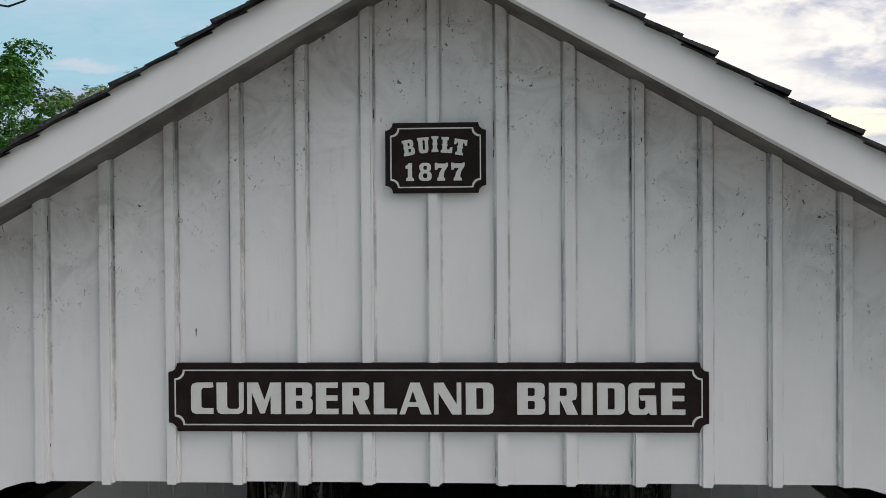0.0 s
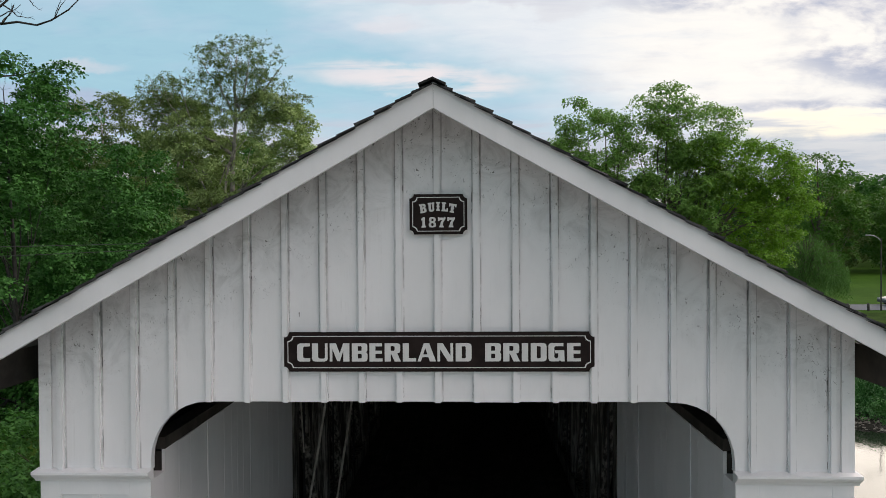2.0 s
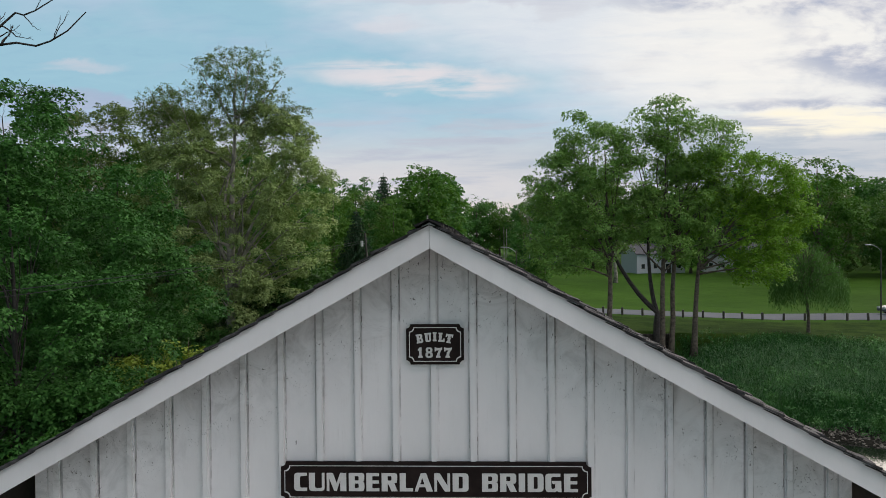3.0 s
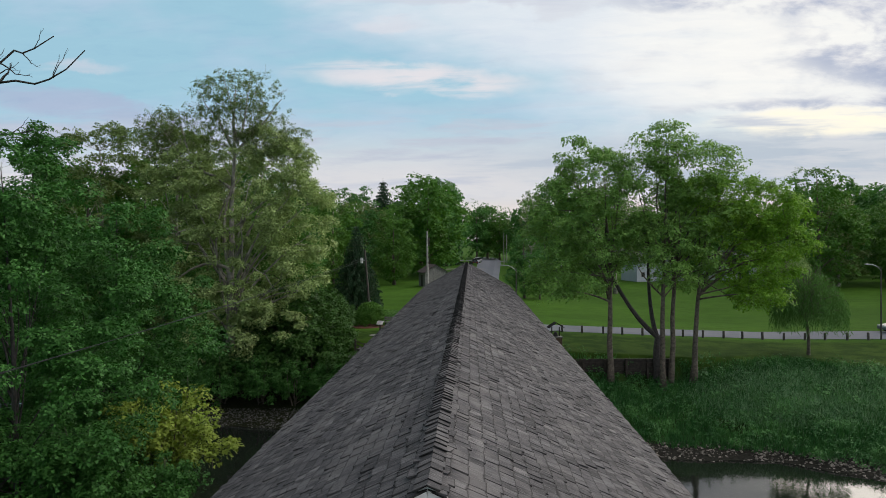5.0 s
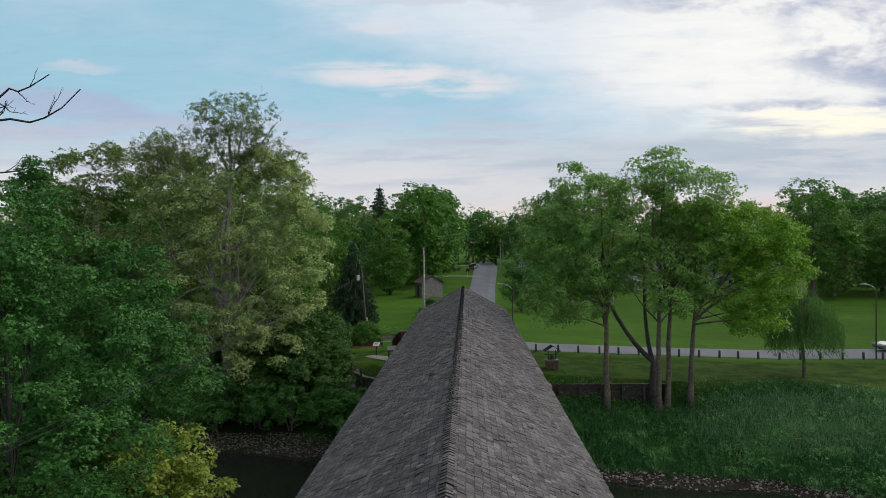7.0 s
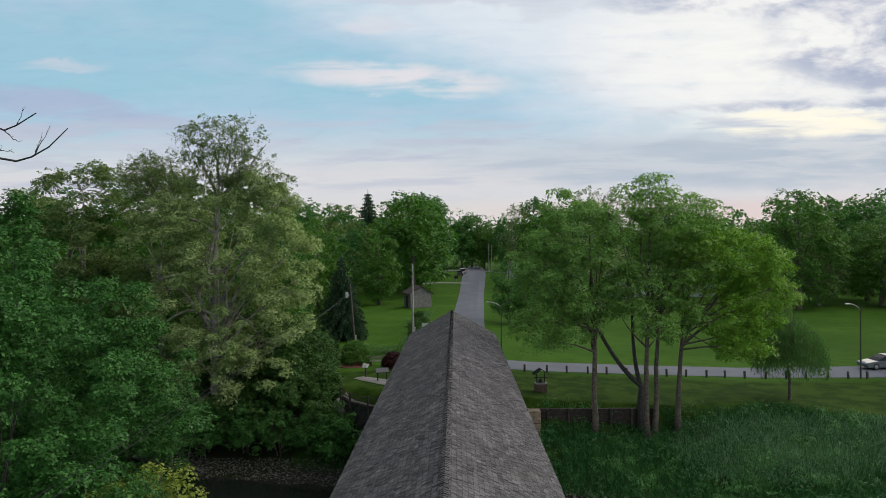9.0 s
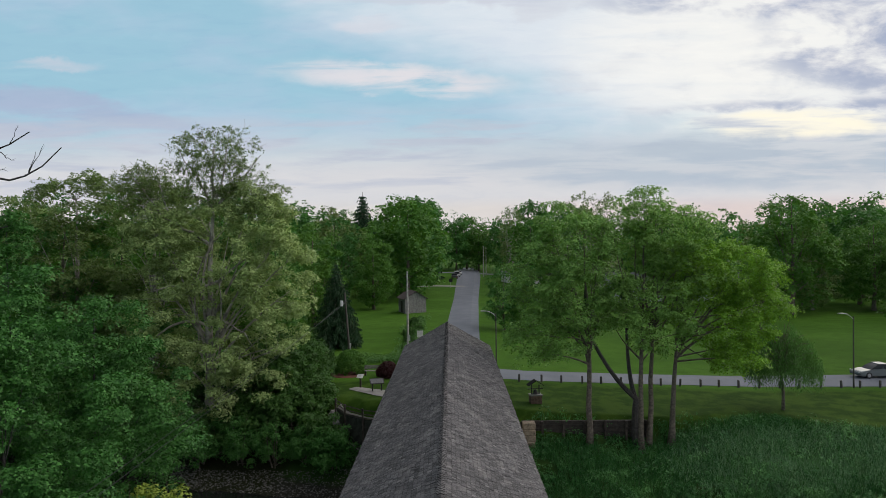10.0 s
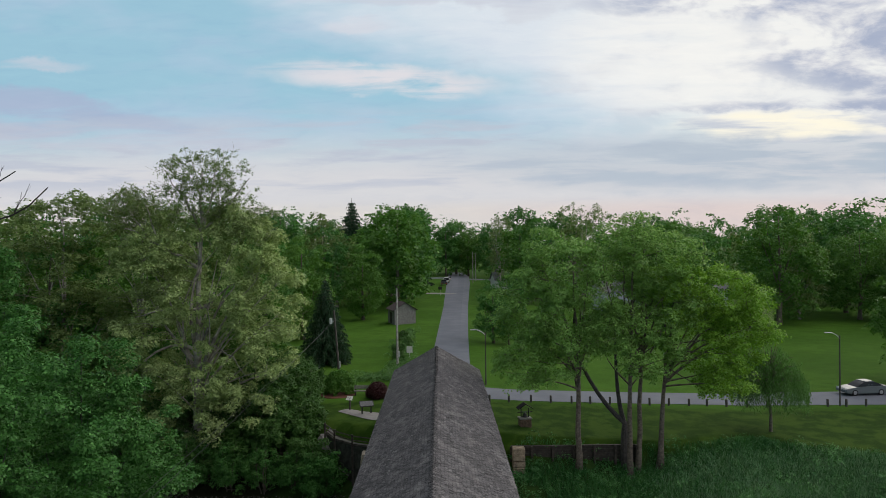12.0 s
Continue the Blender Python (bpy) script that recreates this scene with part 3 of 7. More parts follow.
def gable_piece(x0, x1, y0, y1, top_drop=0.0, sag=0.0):
    cuts = sorted({x0, x1, *[c for c in (0.0, *[s * (1.85 + 0.47 * math.sin(k * math.pi / 16)) for s in (-1, 1) for k in range(9)]) if x0 < c < x1]})
    lowpts = []
    for c in cuts:
        e = 1e-4 if c < x1 else -1e-4
        lowpts.append((c, arch(c + e)))
    # a vertical jump where the opening ends
    out = []
    for i, (c, z) in enumerate(lowpts):
        if i and abs(abs(c) - OPEN) < 1e-3 and x0 < c < x1:
            out.append((c, arch(c - 1e-4)))
        out.append((c, z))
    tops = [(c, under(c, top_drop)) for c in cuts if c in (x0, x1, 0.0)]
    pts = [(x, z + sag) for x, z in out] + tops[::-1]
    return prism(bmesh.new(), pts, y0, y1)


backing = part("front_gable", gable_piece(-HALF, HALF, 0.075, 0.11, 0.02), WHITE, bridge, "white painted board-and-batten gable end")
PITCH, SHIFT = 0.3055, 0.006
edges = [-HALF] + [k * PITCH + SHIFT for k in range(-10, 11)] + [HALF]
for a, b in zip(edges, edges[1:]):
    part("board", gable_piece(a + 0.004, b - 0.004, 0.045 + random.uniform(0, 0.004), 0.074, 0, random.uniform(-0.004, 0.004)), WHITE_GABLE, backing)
cracks = bmesh.new()
for k in range(-10, 11):
    c = k * PITCH + SHIFT + random.uniform(-0.006, 0.006)
    w = 0.021
    for off, hw, y in ((0, w, 0.024), ):
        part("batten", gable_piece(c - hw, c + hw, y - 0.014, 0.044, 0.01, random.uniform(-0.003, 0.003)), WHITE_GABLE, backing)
    # grime and open cracks along the joints, in broken runs
    for sx in (-1, 1):
        zz = arch(c) + 0.03
        while zz < under(c) - 0.1:
            run = random.uniform(0.015, 0.11)
            if random.random() < 0.22 + 0.4 * (zz > under(c) - 0.7):
                ww = random.uniform(0.0006, 0.0032 if zz > under(c) - 0.7 else 0.0018)
                xx = c + sx * (hw + 0.0105)
                box(cracks, xx - ww, xx + ww, 0.0435, 0.0452, zz, min(zz + run, under(c) - 0.05))
            zz += run + random.uniform(0.02, 0.25)
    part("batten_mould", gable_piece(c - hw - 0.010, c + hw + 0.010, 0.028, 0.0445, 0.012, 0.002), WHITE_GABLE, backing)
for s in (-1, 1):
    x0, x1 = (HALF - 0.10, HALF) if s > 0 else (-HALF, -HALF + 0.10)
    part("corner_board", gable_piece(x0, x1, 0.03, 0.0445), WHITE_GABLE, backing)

tagged(part("joint_cracks", cracks, DARKWOOD, backing), "dark broken cracks along the battens", kind="stuff")

# cornice, panelled pilasters under it and the boarded passage walls
for s in (-1, 1):
    x0, x1 = sorted((s * (OPEN - 0.012), s * (HALF + 0.03)))
    bm = bmesh.new()
    prof = [(0.06, 3.40), (0.02, 3.40), (0.005, 3.425), (-0.03, 3.45), (-0.045, 3.47), (-0.045, 3.49), (0.06, 3.50)]
    a = [bm.verts.new((x0, y, z)) for y, z in prof]
    b = [bm.verts.new((x1, y, z)) for y, z in prof]
    bm.faces.new(a), bm.faces.new(b[::-1])
    for i in range(len(prof)):
        bm.faces.new((a[i], b[i], b[(i + 1) % len(prof)], a[(i + 1) % len(prof)]))
    part("cornice", bm, WHITE, bridge, "white moulded cornice")
    x0, x1 = sorted((s * OPEN, s * HALF))
    pil = part("pilaster", boxed(x0, x1, 0.06, 0.30, -0.3, 3.40), WHITE, bridge, "white panelled pilaster")
    outer0, outer1 = (x0, x0 + 0.17) if s < 0 else (x1 - 0.17, x1)
    inner0, inner1 = (x1 - 0.18, x1) if s < 0 else (x0, x0 + 0.18)
    part("stile", boxed(outer0, outer1, 0.035, 0.0595, -0.3, 3.398, bevel=0.003), WHITE, pil)
    part("stile", boxed(inner0, inner1, 0.035, 0.0595, -0.3, 3.398, bevel=0.003), WHITE, pil)
    lo, hi = (outer1, inner0) if s < 0 else (inner1, outer0)
    for z0, z1 in ((3.285, 3.398), (2.1, 2.25), (-0.3, 0.05)):
        part("rail", boxed(lo, hi, 0.036, 0.0595, z0, z1, bevel=0.003), WHITE, pil)
    part("panel_batten", boxed((lo + hi) / 2 - 0.03, (lo + hi) / 2 + 0.03, 0.045, 0.0595, 0.05, 3.285), WHITE, pil)
    # passage wall: vertical boards, about five metres deep
    pw = part("passage_wall", boxed(*sorted((s * (OPEN + 0.03), s * (OPEN + 0.10))), 0.31, 4.65, -0.2, 3.56), DARKWOOD, bridge, "white boarded passage wall")
    y = 0.31
    while y < 4.6:
        w = min(random.uniform(0.19, 0.30), 4.65 - y)
        part("board", boxed(*sorted((s * (OPEN + 0.001 + random.uniform(0, 0.006)), s * (OPEN + 0.0295))), y + 0.003, y + w - 0.003, -0.2, 3.575 + random.uniform(-0.01, 0.01)), WHITE, pw)
        y += w
    part("top_rail", boxed(*sorted((s * (OPEN + 0.0), s * (OPEN + 0.16))), 0.31, 4.9, 3.58, 3.68), DARKWOOD, bridge)

# leaning timbers inside, drawn as pale strips for their bright edges
EDGE_STRIP = plain("pale_edge_strip", (0.46, 0.44, 0.39), 0.85, 0.3, 8.0)
for a, b, r in (((-1.74, 5.35, 4.3), (-2.46, 5.30, 0.1), 0.017), ((-1.52, 6.5, 4.3), (-2.16, 6.4, 0.1), 0.018), ((-2.44, 5.3, 3.9), (-2.30, 5.25, 2.1), 0.012), ((-1.80, 6.0, 4.2), (-1.84, 6.0, 2.7), 0.012)):
    part("lath", tubed([a, Vector(a).lerp(Vector(b), 0.5) + Vector((0.015, 0, 0)), b], [r, r * 1.2, r], 4), EDGE_STRIP, bridge)

# rake boards, soffit
for s in (-1, 1):
    bm = bmesh.new()
    o = [(0.0, RIDGE + 0.02), (s * EAVE, RIDGE + 0.02 - SLOPE * EAVE), (s * EAVE, RIDGE - 0.168 - SLOPE * EAVE), (0.0, RIDGE - 0.168)]
    if s > 0:
        o = [(max(x, 0.0015), z) for x, z in o]
    else:
        o = [(min(x, -0.0015), z) for x, z in o]
    prism(bm, o, -0.415, -0.375)
    part("rake_board", bm, WHITE, bridge, "white painted rake board")
    o = [(s * 0.002, RIDGE - 0.075), (s * EAVE, RIDGE - 0.075 - SLOPE * EAVE), (s * EAVE, RIDGE - 0.055 - SLOPE * EAVE), (s * 0.002, RIDGE - 0.055)]
    part("rake_soffit", prism(bmesh.new(), o, -0.374, 0.3), GREYWOOD, bridge)
    o = [(s * 0.0, RIDGE - 0.035), (s * (EAVE - 0.02), RIDGE - 0.035 - SLOPE * (EAVE - 0.02)), (s * (EAVE - 0.02), RIDGE - 0.008 - SLOPE * (EAVE - 0.02)), (s * 0.0, RIDGE - 0.008)]
    roof = part("roof_deck", prism(bmesh.new(), o, -0.37, LEN + 0.38), DARKWOOD, bridge, "dark roof sheathing boards")
    for y in np.arange(0.6, LEN, 0.9):
        o = [(s * 0.05, RIDGE - 0.19 - SLOPE * 0.05), (s * (EAVE - 0.1), RIDGE - 0.19 - SLOPE * (EAVE - 0.1)), (s * (EAVE - 0.1), RIDGE - 0.08 - SLOPE * (EAVE - 0.1)), (s * 0.05, RIDGE - 0.08 - SLOPE * 0.05)]
        part("rafter", prism(bmesh.new(), o, y, y + 0.07), DARKWOOD, bridge)
    part("eave_fascia", boxed(*sorted((s * (EAVE - 0.05), s * (EAVE - 0.02))), -0.36, LEN + 0.36, 4.18, RIDGE - 0.05 - SLOPE * EAVE), DARKWOOD, bridge, "dark eave board")
    # outer side wall with narrow open band under the eave
    sw = part("side_wall", boxed(*sorted((s * (HALF - 0.06), s * (HALF - 0.03))), 0.31, LEN - 0.05, -0.9, 4.25), DARKWOOD, bridge)
    for y in np.arange(0.32, LEN - 0.4, 0.30):
        part("board", boxed(*sorted((s * (HALF - 0.028), s * (HALF - 0.002))), y + 0.003, y + 0.297, -0.9 + random.uniform(-0.02, 0.02), 4.25), WHITE, sw)
    # Howe truss: posts and crossed braces
    for i, y in enumerate(np.arange(5.1, LEN - 1, 2.4)):
        xx = sorted((s * (OPEN + 0.08), s * (OPEN + 0.36)))
        part("truss_post", boxed(*xx, y, y + 0.26, -0.3, 4.6, bevel=0.01), TRUSS, bridge)
        part("iron_rod", tubed([(s * (OPEN + 0.06), y + 0.5, 0), (s * (OPEN + 0.06), y + 0.5, 4.6)], 0.02, 6), BLACKMETAL, bridge)
        for d in (-1, 1):
            bm = boxed(-0.09, 0.09, -0.1, 0.1, -2.5, 2.5, bevel=0.008)
            bmesh.ops.transform(bm, matrix=pose(s * (OPEN + (0.22 if d > 0 else 0.44)), y + 1.2, 2.2, d * 26, 0, 0), verts=bm.verts)
            part("truss_brace", bm, TRUSS, bridge)
    for z0 in (0.0, 4.3):
        part("chord", boxed(*sorted((s * (OPEN + 0.06), s * (OPEN + 0.42))), 4.7, LEN - 0.4, z0, z0 + 0.32), TRUSS, bridge)
for y in np.arange(5.0, LEN - 1, 2.4):
    part("tie_beam", boxed(-2.6, 2.6, y, y + 0.22, 4.62, 4.82), TRUSS, bridge)
deck = part("deck", boxed(-HALF + 0.07, HALF - 0.07, 0.0, LEN, -0.9, -0.06), DARKWOOD, bridge, "dark plank bridge deck")
for i in range(20):
    x = -2.3 + 0.23 * i
    part("plank", boxed(x + 0.004, x + 0.226, 0.0, LEN, -0.058, random.uniform(-0.008, 0.0)), DARKWOOD, deck)
# far portal
o = [(-HALF, 3.3), (-OPEN, 3.3), (-OPEN, 4.04), (OPEN, 4.04), (OPEN, 3.3), (HALF, 3.3), (HALF, under(HALF)), (0, under(0)), (-HALF, under(HALF))]
part("far_gable", prism(bmesh.new(), o, LEN - 0.04, LEN), WHITE, bridge, "white gable end over the far portal")
for s in (-1, 1):
    part("far_pilaster", boxed(*sorted((s * OPEN, s * HALF)), LEN - 0.3, LEN, -0.3, 3.299), WHITE, bridge)
    o = [(s * 0.002, RIDGE + 0.0), (s * EAVE, RIDGE - SLOPE * EAVE), (s * EAVE, RIDGE - 0.2 - SLOPE * EAVE), (s * 0.002, RIDGE - 0.2)]
    part("far_rake_board", prism(bmesh.new(), o, LEN + 0.385, LEN + 0.42), WHITE, bridge)

# shingles: courses run along the bridge, each butt lifted over the course below
NC, EXPO = 25, EAVE / math.cos(TILT) / 25
rng = np.random.default_rng(5)


def shingle_verts(u0, u1, y0, y1, lift0, lift1, side, skew=0.0, cup=0.0):
    """u runs down the slope from the ridge; eight corners."""
    pts = []
    for u, h, th in ((u0, lift0, 0.006), (u1, lift1, 0.019)):
        for e, y in ((-1, y0), (1, y1)):
            for k in (0, th):
                us, hs = (u + e * skew, h + max(e * cup, -0.008)) if u == u1 else (u, h)
                x = side * (us * math.cos(TILT) + (hs + k) * math.sin(TILT))
                z = RIDGE - us * math.sin(TILT) + (hs + k) * math.cos(TILT)
                pts.append((x, y, z))
    return pts


SF = [(1, 3, 7, 5), (0, 1, 5, 4), (2, 6, 7, 3), (4, 5, 7, 6)]
UVS = np.array([(i // 4, (i // 2) % 2) for f in SF for i in f], np.float32)


def shingle_uv(me):
    """u runs down each shingle, v across it."""
    lay = me.uv_layers.new(name="shingle")
    lay.data.foreach_set("uv", np.tile(UVS, (len(me.polygons) // len(SF), 1)).ravel())


near_shingles = []
for side in (-1, 1):
    V, F = [], []
    for c in range(NC):
        y = -0.45 + rng.uniform(-0.1, 0.0)
        while y < LEN + 0.42:
            w = rng.choice((0.075, 0.1, 0.13, 0.17, 0.2)) * rng.uniform(0.85, 1.15)
            u1 = (c + 1) * EXPO + rng.normal(0, 0.007) + (0.03 if rng.random() < 0.03 else 0)
            u0 = max(u1 - 0.30, 0.0)
            warp = abs(rng.normal(0, 0.005)) + (0.018 if rng.random() < 0.03 else 0)
            ya = max(y, -0.45 + rng.uniform(-0.012, 0.012))
            vs = shingle_verts(u0, u1, ya + 0.003, y + w - 0.003, 0.0, 0.013 + warp, side, rng.normal(0, 0.007), rng.normal(0, 0.003))
            if ya < 0.55 and c < NC and len(near_shingles) < 290:
                near_shingles.append((vs, side))
            else:
                b = len(V)
                V += vs
                F += [tuple(b + i for i in f) for f in SF]
            y += w
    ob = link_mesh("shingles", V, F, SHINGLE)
    shingle_uv(ob.data)
    ob.parent = bridge
    tagged(ob, "weathered grey wooden roof shingles", kind="stuff")
    near_roof = ob
for vs, side in near_shingles:
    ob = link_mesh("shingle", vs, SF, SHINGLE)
    shingle_uv(ob.data)
    ob.parent = near_roof
# ridge caps: saddled pairs that overlap like scales
V, F = [], []
y = -0.46
while y < LEN + 0.42:
    for side in (-1, 1):
        w = 0.092 + rng.uniform(-0.012, 0.014)
        l0, l1 = 0.012 + rng.uniform(0, 0.006), 0.034 + rng.uniform(0, 0.024)
        l1 = l0 + (l1 - l0) * min(1.0, 0.45 + max(0.0, y) * 0.5)  # the first ones lie flat
        pts = []
        for yy, h in ((y + 0.30, l0), (y, l1)):
            for u in (0.0, w):
                for k in (0, 0.016):
                    pts.append((side * (u * math.cos(TILT) + (h + k) * math.sin(TILT) - (h + k) * math.sin(TILT) * (u == 0)),
                                yy + (rng.normal(0, 0.006)), RIDGE + 0.01 - u * math.sin(TILT) + (h + k) * math.cos(TILT)))
        b = len(V)
        V += pts
        F += [tuple(b + j for j in f) for f in SF]
    y += 0.135
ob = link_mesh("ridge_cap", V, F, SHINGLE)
shingle_uv(ob.data)
ob.parent = bridge
tagged(ob, "overlapping wooden ridge cap shingles", kind="stuff")

# ---- signs on the gable ----
def outline_mesh(name, loops, depth, mat, bevel=0.0):
    """A raised plate from closed outlines (the inner ones are holes), in x and z, facing the road."""
    cu = bpy.data.curves.new(name, "CURVE")
    cu.dimensions, cu.fill_mode, cu.extrude, cu.bevel_depth = "2D", "BOTH", depth / 2, bevel
    for lp in loops:
        sp = cu.splines.new("POLY")
        sp.points.add(len(lp) - 1)
        for p, (x, z) in zip(sp.points, lp):
            p.co = (x, z, 0, 1)
        sp.use_cyclic_u = True
    tmp = bpy.data.objects.new(name, cu)
    me = bpy.data.meshes.new_from_object(tmp)
    bpy.data.objects.remove(tmp)
    bpy.data.curves.remove(cu)
    me.transform(Matrix.Rotation(radians(90), 4, "X"))
    me.materials.clear()
    me.materials.append(mat)
    me.name = name
    return me


def notched(x0, x1, z0, z1, r):
    """A board outline with hollow rounded corners."""
    pts = []
    for cx, cz, a in ((x1, z1, 270), (x0, z1, 360), (x0, z0, 90), (x1, z0, 180)):
        pts += [(cx + r * math.cos(radians(a - 90 * k / 5)), cz + r * math.sin(radians(a - 90 * k / 5))) for k in range(6)]
    return pts


def rr(x0, z0, x1, z1, c=(0.1, 0.1, 0.1, 0.1)):
    """A rectangle with rounded corners: lower left, lower right, upper right, upper left."""
    pts = []
    for (cx, cz, a), r in zip(((x0, z0, 180), (x1, z0, 270), (x1, z1, 0), (x0, z1, 90)), c):
        ox, oz = cx + (r if cx == x0 else -r), cz + (r if cz == z0 else -r)
        pts += [(ox + r * math.cos(radians(a + 90 * k / 4)), oz + r * math.sin(radians(a + 90 * k / 4))) for k in range(5)] if r else [(cx, cz)]
    return pts


def wide_glyph(ch):
    """Heavy squared capitals in a box one high; stems 0.33 wide, bars 0.16."""
    v, h = 0.33, 0.16
    if ch == "C":
        return 0.72, [[(0.72, 0.86), (0.70, 1), (0.15, 1), (0.04, 0.95), (0, 0.85), (0, 0.15), (0.04, 0.05), (0.15, 0), (0.72, 0), (0.72, 0.17), (0.40, 0.17), (0.34, 0.20), (0.32, 0.26), (0.32, 0.74), (0.34, 0.80), (0.40, 0.84), (0.62, 0.84)]]
    if ch == "U":
        return 0.88, [[(0, 1), (v, 1), (v, 0.24), (0.37, 0.17), (0.43, 0.15), (0.66, 0.15), (0.72, 0.18), (0.74, 0.24), (0.74, 1), (0.88, 1), (0.88, 0.16), (0.84, 0.05), (0.72, 0), (0.15, 0), (0.04, 0.05), (0, 0.16)]]
    if ch == "M":
        return 1.1, [[(0, 0), (0, 1), (0.34, 1), (0.56, 0.42), (0.76, 1), (1.1, 1), (1.1, 0), (0.77, 0), (0.77, 0.62), (0.56, 0.02), (0.42, 0.02), (0.14, 0.72), (0.14, 0)]]
    if ch == "B":
        return 0.88, [[(0, 0), (0, 1), (0.74, 1), (0.84, 0.95), (0.87, 0.86), (0.87, 0.62), (0.84, 0.55), (0.78, 0.51), (0.85, 0.47), (0.88, 0.40), (0.88, 0.14), (0.84, 0.04), (0.74, 0)],
                      rr(v, 0.58, 0.56, 0.85, (0, 0.06, 0.06, 0)), rr(v, 0.16, 0.56, 0.43, (0, 0.06, 0.06, 0))]
    if ch == "E":
        return 0.73, [[(0, 0), (0, 1), (0.71, 1), (0.71, 0.84), (v, 0.84), (v, 0.59), (0.70, 0.59), (0.70, 0.43), (v, 0.43), (v, 0.16), (0.73, 0.16), (0.73, 0)]]
    if ch == "R":
        return 0.90, [[(0, 0), (0, 1), (0.74, 1), (0.84, 0.95), (0.87, 0.86), (0.87, 0.60), (0.83, 0.48), (0.70, 0.44), (0.90, 0), (0.56, 0), (0.36, 0.43), (v, 0.43), (v, 0)],
                      rr(v, 0.58, 0.56, 0.85, (0, 0.06, 0.06, 0))]
    if ch == "L":
        return 0.74, [[(0, 0), (0, 1), (v, 1), (v, 0.17), (0.74, 0.17), (0.74, 0)]]
    if ch == "A":
        return 1.04, [[(0, 0), (0.36, 1), (0.66, 1), (1.04, 0), (0.70, 0), (0.62, 0.24), (0.27, 0.24), (0.18, 0)], [(0.31, 0.38), (0.57, 0.38), (0.44, 0.76)]]
    if ch == "N":
        return 0.87, [[(0, 0), (0, 1), (0.30, 1), (0.73, 0.30), (0.73, 1), (0.87, 1), (0.87, 0), (0.58, 0), (0.14, 0.70), (0.14, 0)]]
    if ch == "D":
        return 0.88, [[(0, 0), (0, 1), (0.72, 1), (0.84, 0.94), (0.88, 0.83), (0.88, 0.17), (0.84, 0.06), (0.72, 0)], rr(v, 0.16, 0.56, 0.84, (0, 0.07, 0.07, 0))]
    if ch == "I":
        return 0.34, [[(0, 0), (0, 1), (0.34, 1), (0.34, 0)]]
    # G
    return 0.89, [[(0.83, 0.84), (0.83, 1), (0.15, 1), (0.04, 0.95), (0, 0.85), (0, 0.15), (0.04, 0.05), (0.15, 0), (0.56, 0), (0.64, 0.08), (0.70, 0), (0.89, 0), (0.87, 0.60), (0.36, 0.60), (0.40, 0.45), (0.55, 0.45), (0.55, 0.24), (0.48, 0.16), (0.38, 0.16), (0.32, 0.24), (0.32, 0.76), (0.38, 0.84)]]


